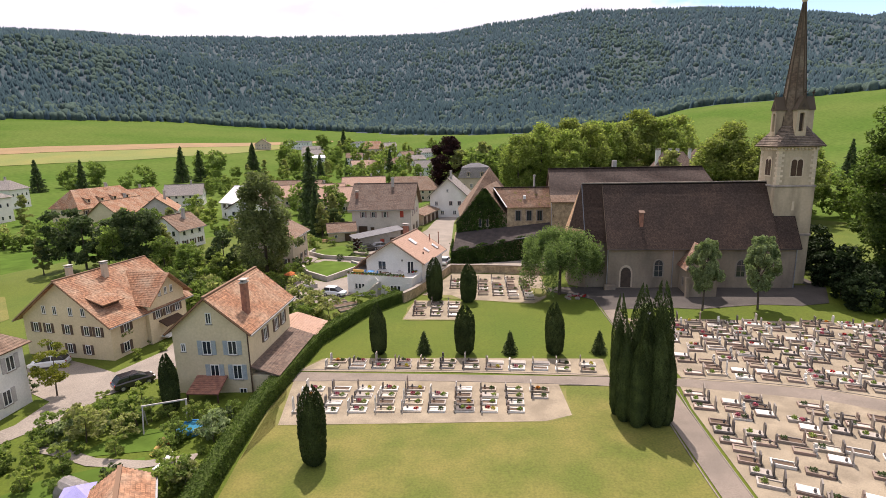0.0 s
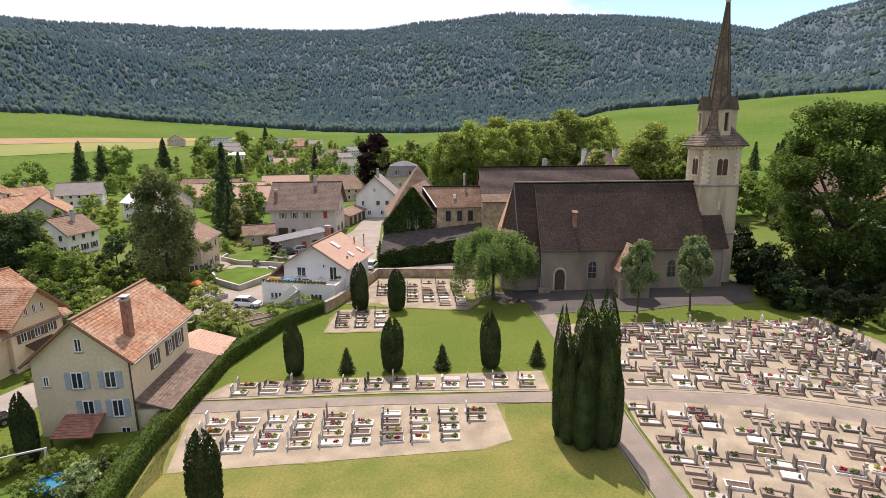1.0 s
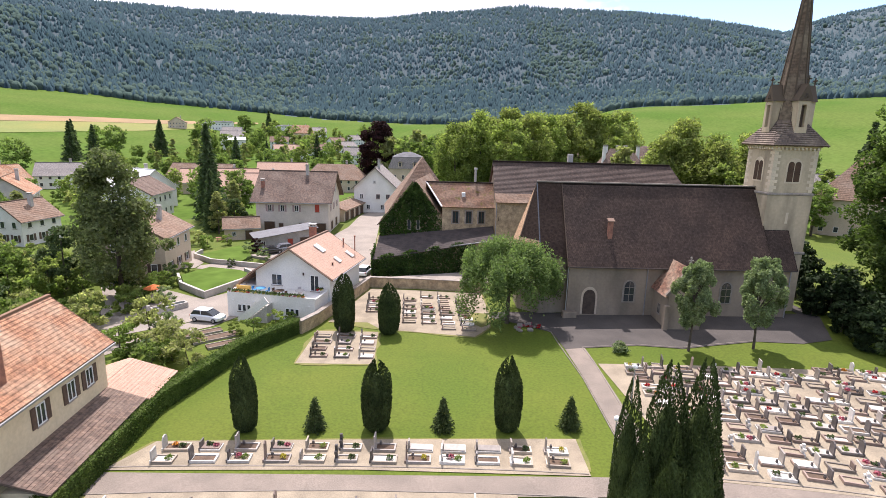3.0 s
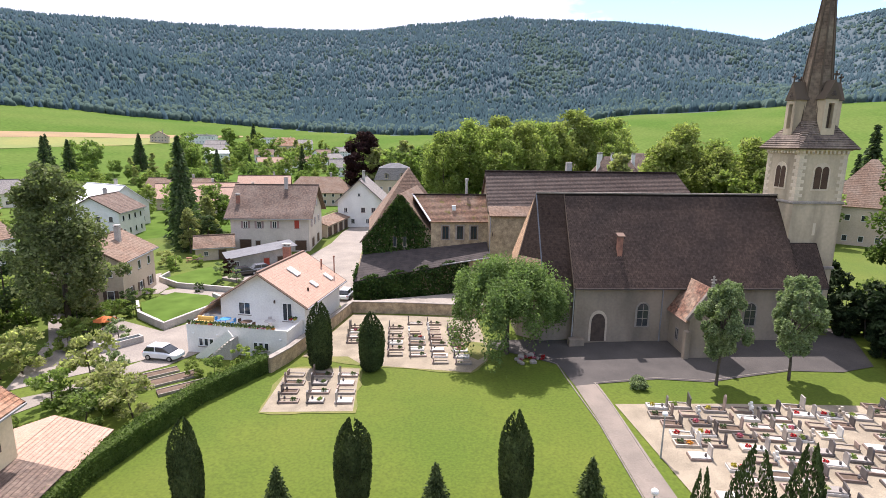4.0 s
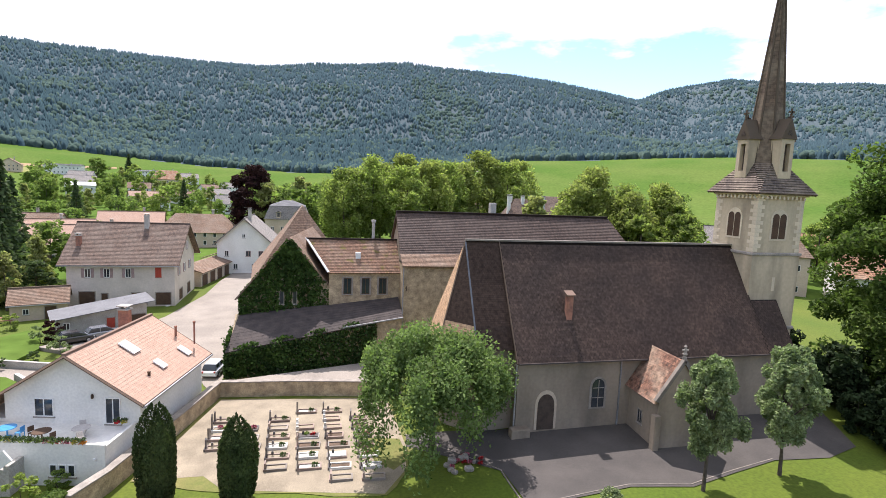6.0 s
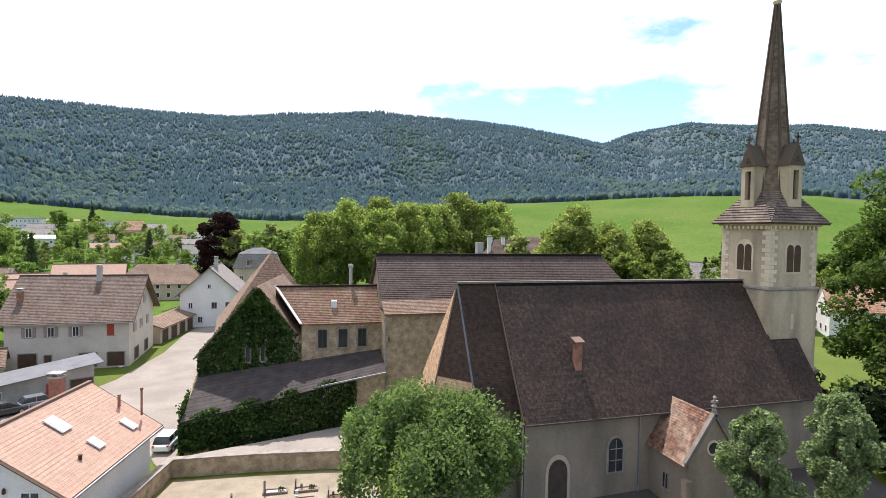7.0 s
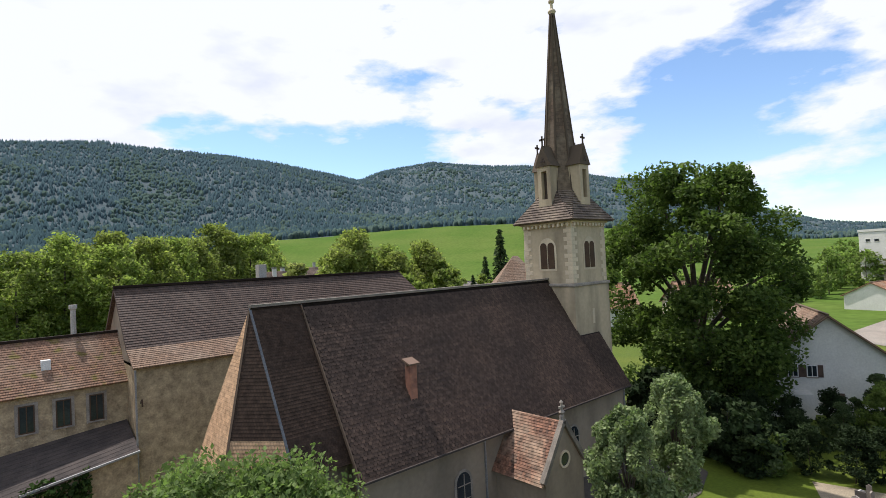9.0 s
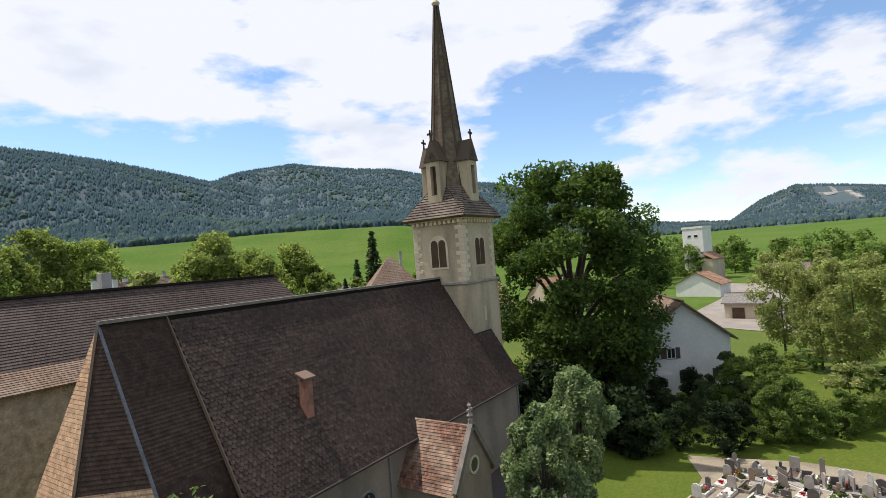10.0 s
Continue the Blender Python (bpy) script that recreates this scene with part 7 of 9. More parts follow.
def cypresses():
    short = [cypress_meshes(s, 6.3, 1.05) for s in (3, 4, 5)]
    for i, (x, y, s, h) in enumerate(((-4.1, 66.2, 0.92, 1.0), (6.4, 65.0, 1.1, 0.95), (17.2, 63.8, 1.0, 1.0), (2.8, 86.9, 1.2, 1.12), (8.0, 85.6, 1.2, 0.98), (-7.2, 43.4, 1.0, 1.07))):
        t = plant("cypress", short[i % 3], x, y, s, i * 70, "dark green clipped columnar cypress on the lawn", "cypress", group="cypresses", sz=h)
    tall = [cypress_meshes(s, 11.5, 1.45, 11000, 2, shoulder=0.66, power=2.2, blunt=0.2) for s in (11, 12)]
    for x, y, s, h, r in ((19.9, 47.6, 0.56, 0.78, 0), (21.5, 48.6, 0.72, 1.06, 60), (22.8, 47.9, 0.76, 1.10, 130), (21.1, 46.9, 0.62, 0.84, 200), (22.3, 46.6, 0.64, 0.95, 260), (19.7, 48.9, 0.5, 0.98, 310), (23.2, 46.9, 0.5, 0.72, 20), (20.6, 46.4, 0.5, 0.66, 95), (23.4, 48.7, 0.52, 0.88, 170)):
        plant("cypress", tall[int(r) % 2], x, y, s, r, "tall dark cypress in a dense group by the path", "cypress", group="cypress group", sz=h)
    cone = conifer_meshes(21, 2.7, 1.05, LEAF_CYPRESS, 34, 130, 0.2)
    for i, (x, y) in enumerate(((1.4, 65.6), (11.9, 64.3), (22.4, 63.6))):
        plant("dwarf_conifer", cone, x, y, 1.0, i * 80, "small dark conical conifer at the lawn's edge", "conifer", group="dwarf conifers")
    plant("cypress", cypress_meshes(8, 6.0, 0.8), -21.7, 55.4, 1.0, 0, "dark narrow cypress beside the house", "cypress", sz=1.0)


cypresses()


LEAF_WEEP = leafy("leaf_weeping", (0.190, 0.250, 0.085), (0.085, 0.125, 0.040), through=0.36)
LEAF_LIME = leafy("leaf_lime", (0.300, 0.315, 0.095), (0.165, 0.195, 0.055), through=0.45)
LEAF_LINDEN = leafy("leaf_linden", (0.135, 0.185, 0.045), (0.040, 0.068, 0.016), through=0.36)


def scatter(rng, variants, x0, y0, x1, y1, n, s0, s1, label, name, category, keep_off=()):
    for _ in range(n):
        x, y = rng.uniform(x0, x1), rng.uniform(y0, y1)
        if any(a < x < c and b < y < d for a, b, c, d in keep_off) or any((x - a) ** 2 + (y - b) ** 2 < c * c for a, b, c in PLACED):
            continue
        s = rng.uniform(s0, s1)
        plant(name, rng.choice(variants), x, y, s, rng.uniform(0, 360), label, category, sz=s * rng.uniform(.85, 1.15))


def mass(rng, variants, areas, keep_off):
    """Far trees that nobody could count, joined into one mesh."""
    V, F, M, base = [], [], [], 0
    mats = [v[1].materials[0] for v in variants]
    for x0, y0, x1, y1, n, s0, s1 in areas:
        for _ in range(n):
            x, y = rng.uniform(x0, x1), rng.uniform(y0, y1)
            if any(a < x < c and b < y < d for a, b, c, d in keep_off) or any((x - a) ** 2 + (y - b) ** 2 < c * c for a, b, c in PLACED):
                continue
            x, y = site(x, y)
            i = rng.randrange(len(variants))
            me = variants[i][1]
            co = np.empty(len(me.vertices) * 3, np.float32)
            me.vertices.foreach_get("co", co)
            s, a = rng.uniform(s0, s1), rng.uniform(0, 6.28)
            co = co.reshape(-1, 3) * s
            q = co.copy()
            q[:, 0], q[:, 1] = co[:, 0] * math.cos(a) - co[:, 1] * math.sin(a) + x, co[:, 0] * math.sin(a) + co[:, 1] * math.cos(a) + y
            q[:, 2] += ground_z(x, y)
            V.append(q), F.append(np.arange(len(q), dtype=np.int32).reshape(-1, 4) + base), M.append(np.full(len(q) // 4, i, np.int32))
            base += len(q)
    me = fast_mesh("far_trees", np.concatenate(V), np.concatenate(F), mats[0])
    for m in mats[1:]:
        me.materials.append(m)
    me.polygons.foreach_set("material_index", np.concatenate(M))
    tagged(new("far_trees", me), "leafy trees between the far roofs and along the valley", "trees", kind="stuff")


LEAF_ASH = leafy("leaf_ash", (0.205, 0.230, 0.098), (0.11, 0.13, 0.055), through=0.4)


def broadleaf():
    plant("weeping_birch", tree_meshes(31, 10.7, 6.8, 3.9, 76, 600, 0.29, LEAF_WEEP, 0.32, "umbrella", droop=0.9, detail=True, squash=1.25), 23.1, 87.5, 1.0, 20, "broad weeping tree with light green foliage beside the church")
    w = tree_meshes(33, 10.0, 2.5, 2.9, 72, 300, 0.24, LEAF_SILVER, 0.16, "oval", droop=-0.9, detail=True, clump=0.22, squash=1.5)
    plant("whitebeam", w, 40.8, 78.2, 1.0, 0, "young whitebeam with silvery leaves on the lawn", group="whitebeams")
    plant("whitebeam", w, 48.4, 79.3, 1.03, 140, "young whitebeam with silvery leaves on the lawn", group="whitebeams")
    plant("linden", tree_meshes(41, 26.5, 11.6, 1.0, 136, 430, 0.5, LEAF_LINDEN, 0.8, "round", detail=True, clump=0.19, squash=0.75), 82.5, 88.0, 1.05, 0, "huge old linden with dense dark green crown")
    plant("garden_tree", tree_meshes(43, 19.0, 6.8, 2.0, 105, 230, 0.42, LEAF_ASH, 0.45, "tall", clump=0.21, squash=0.9), -30.2, 95.6, 1.1, 0, "large leafy tree among gardens", fixed=True)
    plant("garden_tree", tree_meshes(44, 13.0, 6.4, 1.2, 80, 200, 0.5, LEAF_DARK, 0.4, "round"), -64.0, 107.0, 1.0, 0, "dark leafy tree among gardens", fixed=True)
    variants = [tree_meshes(50, 14, 5.2, 2.2, 46, 76, 0.74, LEAF_GREEN, 0.35, "round"), tree_meshes(51, 15, 4.6, 2.2, 46, 76, 0.74, LEAF_LIGHT, 0.35, "oval"),
                tree_meshes(52, 13, 4.8, 2.0, 44, 74, 0.74, LEAF_DARK, 0.35, "round"), tree_meshes(53, 16, 4.2, 2.0, 46, 74, 0.74, LEAF_OLIVE, 0.35, "tall")]
    far = [tree_meshes(54, 14, 5.2, 0.9, 34, 36, 1.15, LEAF_GREEN, 0.25, "round", clump=0.36), tree_meshes(55, 15, 4.6, 0.9, 34, 36, 1.15, LEAF_LIGHT, 0.25, "oval", clump=0.36),
           tree_meshes(56, 13, 4.8, 0.8, 34, 36, 1.15, LEAF_GREEN, 0.25, "round", clump=0.36), tree_meshes(57, 16, 4.2, 0.8, 34, 36, 1.15, LEAF_OLIVE, 0.25, "tall", clump=0.36)]
    far_of = {"g": far[0], "l": far[1], "d": far[2], "o": far[3]}
    con = [conifer_meshes(60, 17, 3.4, LEAF_DARK, 34, 110, 0.85), conifer_meshes(61, 15, 4.2, LEAF_DARK, 30, 110, 0.9)]
    kinds = {"g": (variants[0], "leafy green tree among the houses"), "l": (variants[1], "light green tree among the houses"), "d": (variants[2], "dark green tree among the houses"),
             "o": (variants[3], "olive green tree among the houses"), "c": (con[0], "dark spruce among the houses"), "k": (con[1], "dark spruce at the edge of the fields")}
    rows = [
        # tall conifers and trees beside the gardens
        (-29, 155, 0.8, "c"), (-33.5, 172, 1.35, "c"), (-38, 191, 1.3, "k"), (-29, 180, 0.95, "g"), (-26, 162, 0.7, "o"), (-44, 204, 0.9, "g"), (-31, 164, 0.85, "k"),
        (-66, 124, 1.15, "d"), (-61, 128, 0.9, "d"), (-84, 117, 0.5, "g"), (-73, 117, 0.55, "o"), (-78, 146, 0.6, "g"), (-70, 152, 0.65, "l"), (-64, 158, 0.6, "o"),
        (-188, 330, 1.3, "k"), (-182, 345, 1.0, "g"), (-176, 352, 1.1, "g"), (-155, 396, 1.5, "k"), (-146, 402, 1.3, "g"), (-139, 398, 1.2, "g"), (-126, 432, 1.6, "k"), (-112, 470, 1.5, "g"), (-104, 462, 1.3, "d"), (-122, 520, 1.5, "g"),
        # lighter trees east of them
        (86, 148, 1.1, "l"), (94, 148, 1.2, "l"), (90, 156, 1.15, "l"), (91, 166, 1.1, "o"), (101, 176, 1.2, "o"), (138, 173, 1.5, "c"), (150, 190, 1.2, "c"), (131, 176, 0.9, "c"), (124, 178, 0.8, "c"),
        # gardens to the west
        (-62, 121, 0.95, "d"), (-56, 118, 0.7, "g"), (-51, 124, 0.6, "o"), (-70, 112, 0.5, "g"), (-77, 108, 0.55, "o"), (-84, 112, 0.5, "g"), (-46, 112, 0.6, "g"), (-40, 106, 0.6, "g"), (-36, 110, 0.7, "d"),
        (-27, 152, 0.6, "o"), (-25, 158, 0.6, "d"),
        (-66, 150, 0.5, "g"), (-75, 155, 0.5, "g"), (-98, 130, 0.6, "g"), (-150, 290, 1.2, "k"), (-128, 290, 1.1, "g"), (-140, 300, 0.7, "g"), (-158, 300, 0.9, "d"), (-165, 205, 1.1, "k"), (-158, 203, 1.0, "k"), (-93, 250, 0.5, "g"),
        (-146, 372, 1.5, "k"), (-138, 376, 1.3, "k"), (-130, 380, 1.4, "g"), (-121, 418, 1.5, "k"), (-180, 358, 1.0, "g"), (-190, 352, 0.7, "g"), (-172, 372, 0.5, "g"), (-100, 440, 1.2, "d"), (-92, 450, 1.2, "d"), (-84, 520, 1.4, "d"), (-72, 530, 1.3, "g"), (-110, 600, 1.7, "g"), (-95, 640, 1.8, "k"), (-78, 560, 1.6, "l"), (-60, 540, 1.5, "g"), (-62, 310, 0.8, "g"), (-64, 345, 1.2, "k"), (-50, 352, 0.9, "c"), (-44, 360, 1.0, "d"), (-36, 352, 0.8, "g"), (-54, 300, 0.7, "d"),
        (-34, 300, 0.9, "g"), (-30, 330, 1.0, "l"), (-44, 320, 0.9, "g"), (-38, 410, 1.3, "d"), (-30, 425, 1.2, "k"), (-22, 415, 0.9, "g"), (-8, 360, 0.8, "g"), (2, 345, 0.8, "g"), (14, 270, 0.9, "g"),
        (26, 262, 1.1, "g"), (34, 276, 1.2, "d"), (20, 350, 1.2, "d"), (32, 340, 1.2, "g"), (40, 360, 1.3, "d"), (28, 380, 1.3, "g"), (48, 330, 1.3, "g"), (56, 350, 1.3, "d"), (64, 320, 1.3, "g"), (10, 400, 1.2, "g"),
        (-2, 255, 0.6, "g"), (4, 262, 0.6, "o"), (-14, 246, 0.5, "g"), (-34, 240, 0.6, "g"), (-44, 232, 0.6, "g"), (-52, 226, 0.5, "d"), (-62, 214, 0.6, "g"), (-40, 192, 0.5, "g"),
        # east and north-east
        (140, 104, 0.8, "g"), (120, 104, 0.8, "g"), (108, 100, 0.7, "d"), (170, 104, 0.8, "g"), (190, 112, 0.8, "g"), (212, 118, 0.9, "g"), (225, 110, 0.7, "g"),
        (175, 50, 1.1, "g"), (190, 40, 1.2, "g"), (150, 44, 1.0, "g"), (135, 40, 1.0, "d"), (230, 120, 1.1, "g"), (245, 112, 1.1, "g"), (262, 104, 1.2, "g"), (250, 130, 1.0, "l"),
        (300, 90, 1.4, "g"), (320, 70, 1.4, "d"), (340, 50, 1.4, "g"), (280, 60, 1.3, "g"), (310, 40, 1.3, "g"), (270, 150, 1.2, "d"), (300, 160, 1.2, "g"), (330, 130, 1.3, "g"),
        (150, 215, 0.9, "c"), (165, 222, 0.9, "d"), (178, 210, 0.8, "c"), (134, 222, 0.8, "g"), (184, 190, 1.0, "g"), (172, 168, 0.9, "g"), (145, 152, 0.9, "g"), (190, 160, 1.0, "d"),
        (230, 330, 1.2, "k"), (238, 322, 1.3, "k"), (246, 336, 1.0, "k"), (262, 350, 1.2, "g"), (130, 262, 1.0, "c"), (160, 270, 1.1, "k"), (190, 260, 1.0, "g"), (120, 300, 1.2, "g"), (150, 320, 1.2, "g"),
    ]
    limes = [tree_meshes(201 + i, 26.5, 8.2, 4.5, 84, 130, 0.85, m, 0.55, "oval", clump=0.30, squash=1.0) for i, m in enumerate((LEAF_LIGHT, LEAF_LIME))]
    for i, (x, y, s, k) in enumerate(((34, 206, 0.98, 0), (43, 212, 1.02, 0), (52, 206, 1.0, 0), (61, 212, 0.98, 1), (48, 222, 1.05, 1), (69, 218, 1.0, 0), (40, 224, 0.98, 1), (58, 230, 1.08, 1),
                                      (82, 163, 0.86, 1), (88, 167, 0.94, 1), (94.5, 164, 0.88, 0), (97, 155.5, 0.82, 1), (102, 160, 0.84, 0), (91, 157, 0.74, 1),
                                      (76, 226, 1.1, 1), (86, 232, 1.18, 1), (95, 230, 1.15, 0), (104, 240, 1.1, 1), (84, 246, 1.12, 1), (70, 240, 1.05, 0))):
        plant("lime_tree", limes[k], x, y, s, i * 77, "tall full-crowned lime tree behind the abbey", group="row of limes", sz=s * (0.96 + 0.09 * (i % 2)))
    rng = random.Random(5)
    for x, y, s, k in rows:
        plant("spruce" if k in "ck" else "tree", far_of[k] if k in far_of and (y > 190 and s < 1.6 or x > 180) else kinds[k][0], x, y, s * rng.uniform(.93, 1.07), rng.uniform(0, 360), kinds[k][1], sz=s * rng.uniform(.9, 1.1))
    plant("copper_beech", tree_meshes(47, 20, 6.6, 2, 85, 300, 0.62, LEAF_COPPER, 0.5, "oval"), 9.0, 252, 1.32, 0, "dark purple copper beech among the houses")
    # bushes of the gardens
    bush = [tree_meshes(70 + i, 3.0, 1.6, 0.1, 18, 56, 0.3, m, 0.08, "round") for i, m in enumerate((LEAF_GREEN, LEAF_OLIVE, LEAF_DARK, LEAF_LIGHT, LEAF_SILVER))]
    rows = [(-19.2, 46.6, 0.6, 0), (-16.6, 41.5, 1.0, 0), (-18.0, 43.0, 0.8, 3), (-21.2, 42.0, 0.6, 2), (-26.0, 50.6, 1.2, 1), (-23.4, 52.8, 1.2, 0), (-28.6, 52.6, 1.1, 0), (-31.6, 46.0, 1.2, 2), (-29.8, 47.6, 1.0, 0),
            (-33.6, 43.8, 1.2, 2), (-35.0, 42.4, 0.9, 0), (-24.2, 37.8, 0.8, 1), (-27.2, 36.8, 0.7, 0), (-22.8, 47.0, 0.6, 3), (-25.2, 45.4, 0.6, 0), (-32.6, 39.0, 0.5, 0), (-20.4, 38.6, 0.8, 1),
            (-37.0, 64.0, 1.0, 2), (-33.6, 72.8, 1.2, 0), (-32.6, 75.6, 0.9, 0), (-28.4, 87.0, 1.3, 0), (-25.6, 91.2, 1.4, 1), (-32.0, 88.4, 1.6, 0), (-35.5, 91.0, 1.5, 2), (-24.0, 97.4, 1.2, 0), (-24.2, 101.0, 0.9, 0),
            (-14.6, 82.0, 1.5, 1), (-17.6, 86.0, 1.6, 1), (-12.2, 79.4, 1.3, 1), (-15.4, 78.6, 1.2, 0), (-19.4, 82.6, 1.3, 0), (-9.6, 87.0, 0.7, 3), (-7.6, 86.4, 0.8, 0), (-5.4, 88.6, 0.8, 3), (-4.0, 90.6, 0.6, 0), (-6.2, 84.2, 0.6, 3),
            (-22.5, 108.8, 0.7, 0), (-24.4, 112.6, 0.8, 2), (-23.0, 116.4, 0.8, 0), (-15.0, 122.2, 0.5, 2), (-16.6, 130.0, 0.8, 4), (-27.8, 118.0, 1.0, 0), (-30.0, 125.0, 1.0, 3), (-31, 134, 1.0, 0), (-34, 140, 1.0, 2), (-27, 141, 0.9, 0),
            (22.0, 47.0, 0.5, 2),
            (66.0, 79.0, 1.4, 2), (68.5, 78.5, 1.3, 0), (95, 64, 1.6, 1)]
    for x, y, s, k in rows:
        plant("bush", bush[k], x, y, s, rng.uniform(0, 360), "dense leafy green garden bush", "bush", sz=s * rng.uniform(.85, 1.15))
    # garden below the lane: bushes in true places
    for x, y, r, k in ((-24.6, 46.5, 1.5, 0), (-25.4, 43.6, 1.3, 1), (-24.8, 38.2, 1.2, 2), (-27.2, 41.0, 1.1, 0), (-23.3, 35.5, 1.0, 3), (-20.4, 43.0, 1.3, 1), (-22.4, 45.0, 1.2, 0), (-22.6, 48.4, 1.4, 2), (-16.6, 36.0, 0.9, 2), (-20.0, 35.4, 0.8, 0),
                       (-11.8, 35.7, 1.25, 3), (-12.4, 47.2, 0.9, 0), (-11.9, 42.6, 1.45, 4), (-12.6, 44.4, 1.0, 4), (-31.6, 60.4, 0.8, 2), (-29.8, 63.0, 0.7, 0), (-21.6, 50.6, 0.9, 2), (-18.6, 46.6, 0.8, 0), (-26.8, 48.6, 1.0, 3),
                       (-28.6, 100.6, 1.1, 0), (-27.6, 103.6, 0.7, 3), (-29.6, 97.6, 1.4, 2), (-27.0, 97.2, 1.0, 0), (-22.6, 92.6, 1.1, 4), (-25.2, 93.6, 0.9, 0), (-34.6, 103.4, 1.5, 2), (-37.6, 99.0, 1.6, 0), (-35.6, 107.4, 1.3, 1), (-28.8, 107.4, 0.9, 0),
                       (-21.2, 112.6, 0.6, 2), (-17.2, 117.8, 1.0, 4), (-18.6, 121.8, 0.9, 2), (-31.6, 127.6, 1.2, 0), (-34.6, 130.4, 1.4, 1), (-28.6, 130.4, 1.0, 3), (-38.4, 118.0, 1.3, 0), (-40.6, 124.0, 1.6, 2), (-43.0, 112.0, 1.5, 0), (-41.0, 104.0, 1.5, 1),
                       (-46.0, 98.0, 1.7, 0), (-50.0, 104.0, 1.6, 2), (-55.0, 99.0, 1.6, 1), (-48.0, 90.0, 1.5, 0), (-42.0, 88.0, 1.6, 2), (-36.0, 86.0, 1.5, 1), (-31.0, 83.0, 1.3, 0), (-54.0, 112.0, 1.6, 0), (-60.0, 98.0, 1.4, 1)):
        r *= 0.62 if y < 66 else 0.85
        plant("bush", bush[3 if k == 2 and y < 66 else k], x, y, r, x * 71 + y * 13, "dense leafy green garden bush", "bush", sz=r * rng.uniform(.85, 1.15), fixed=True)
    # bushes near the linden, its shade painted through their leaf colour
    shade_bush = tree_meshes(83, 3.0, 1.7, 0.1, 22, 60, 0.34, LEAF_SHADE, 0.08, "round")
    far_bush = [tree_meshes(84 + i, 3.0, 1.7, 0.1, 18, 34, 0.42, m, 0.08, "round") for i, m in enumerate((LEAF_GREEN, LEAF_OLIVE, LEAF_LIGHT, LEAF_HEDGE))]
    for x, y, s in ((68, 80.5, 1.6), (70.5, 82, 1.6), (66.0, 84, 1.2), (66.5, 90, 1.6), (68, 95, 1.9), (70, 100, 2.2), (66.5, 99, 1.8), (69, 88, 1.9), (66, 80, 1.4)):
        plant("bush", shade_bush, x, y, s, x * 50, "dense bush with the linden's shade in its leaf colour", "bush", sz=s * 1.1)
    plant("bush", tree_meshes(98, 1.25, 0.95, 0.02, 44, 50, 0.15, LEAF_SILVER, 0.05, "dome", clump=0.34), 33.2, 78.0, 1.0, 0, "small rounded grey-green shrub on the lawn", "shrub")
    gl = "dense leafy green garden bush"
    off = [(-34, 98, -27, 130), (-104, 84, -56, 116), (-52, 122, -16, 152), (-56, 152, -36, 172), (-60, 84, -44, 106), (-27, 56, -9, 76), (-52, 70, -33, 90), (-13, 90, 8, 112), (-24, 102, -8, 140), (-22, 130, -3, 162), (-31, 56, -26, 68), (-60, 126, -40, 152), (-54, 160, -36, 184), (-16, 88, -9, 98)]
    scatter(rng, bush, -36, 37, -15.5, 54, 40, 0.35, 0.85, gl, "bush", "bush", off + [(-28, 39, -20, 46), (-25.5, 47, -20, 51.5)])
    scatter(rng, [bush[0], bush[3]], -33, 38, -16, 56, 26, 0.18, 0.4, "small flowering garden shrub in bed", "shrub", "shrub")
    scatter(rng, far_bush, -64, 86, -24, 140, 110, 0.8, 1.8, gl, "bush", "bush", off)
    scatter(rng, [variants[0], variants[1], variants[3]], -70, 90, -30, 140, 14, 0.32, 0.5, "leafy garden tree between the houses", "tree", "tree", off)
    scatter(rng, bush, -22, 74, -12, 90, 14, 0.4, 0.9, gl, "bush", "bush", off)
    scatter(rng, far_bush, -46, 128, -22, 172, 40, 0.7, 1.5, gl, "bush", "bush", off)
    scatter(rng, far_bush, -115, 138, -50, 210, 90, 0.8, 1.7, gl, "bush", "bush")
    scatter(rng, far, -118, 150, -40, 215, 24, 0.3, 0.55, "leafy village tree between the roofs", "tree", "tree")
    mass(rng, far, ((-120, 200, -14, 330, 60, 0.35, 0.7), (-120, 320, -8, 430, 34, 0.5, 0.9), (-110, 430, 10, 600, 44, 0.6, 1.1), (10, 240, 110, 420, 60, 0.7, 1.5), (220, -40, 460, 150, 120, 0.5, 0.9), (64, 150, 170, 205, 16, 0.8, 1.25)), [(-40, 200, 10, 232), (195, 66, 290, 125), (118, 168, 166, 204)])
    scatter(rng, [shade_bush], 64, 79, 75, 92, 20, 0.7, 1.3, gl, "bush", "bush", [(80, 74, 97, 90)])
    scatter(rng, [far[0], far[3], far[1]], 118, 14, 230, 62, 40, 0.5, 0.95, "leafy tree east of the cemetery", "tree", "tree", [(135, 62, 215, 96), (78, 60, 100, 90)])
    # the last of these shrubs has the shade in its leaf colour
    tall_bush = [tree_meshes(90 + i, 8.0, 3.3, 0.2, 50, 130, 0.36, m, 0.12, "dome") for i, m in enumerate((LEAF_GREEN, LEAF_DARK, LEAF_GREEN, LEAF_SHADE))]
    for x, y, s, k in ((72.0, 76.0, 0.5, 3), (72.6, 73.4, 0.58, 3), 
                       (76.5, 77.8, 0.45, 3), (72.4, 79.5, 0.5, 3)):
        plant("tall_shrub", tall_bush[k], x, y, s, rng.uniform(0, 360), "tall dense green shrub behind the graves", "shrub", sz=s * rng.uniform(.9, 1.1))
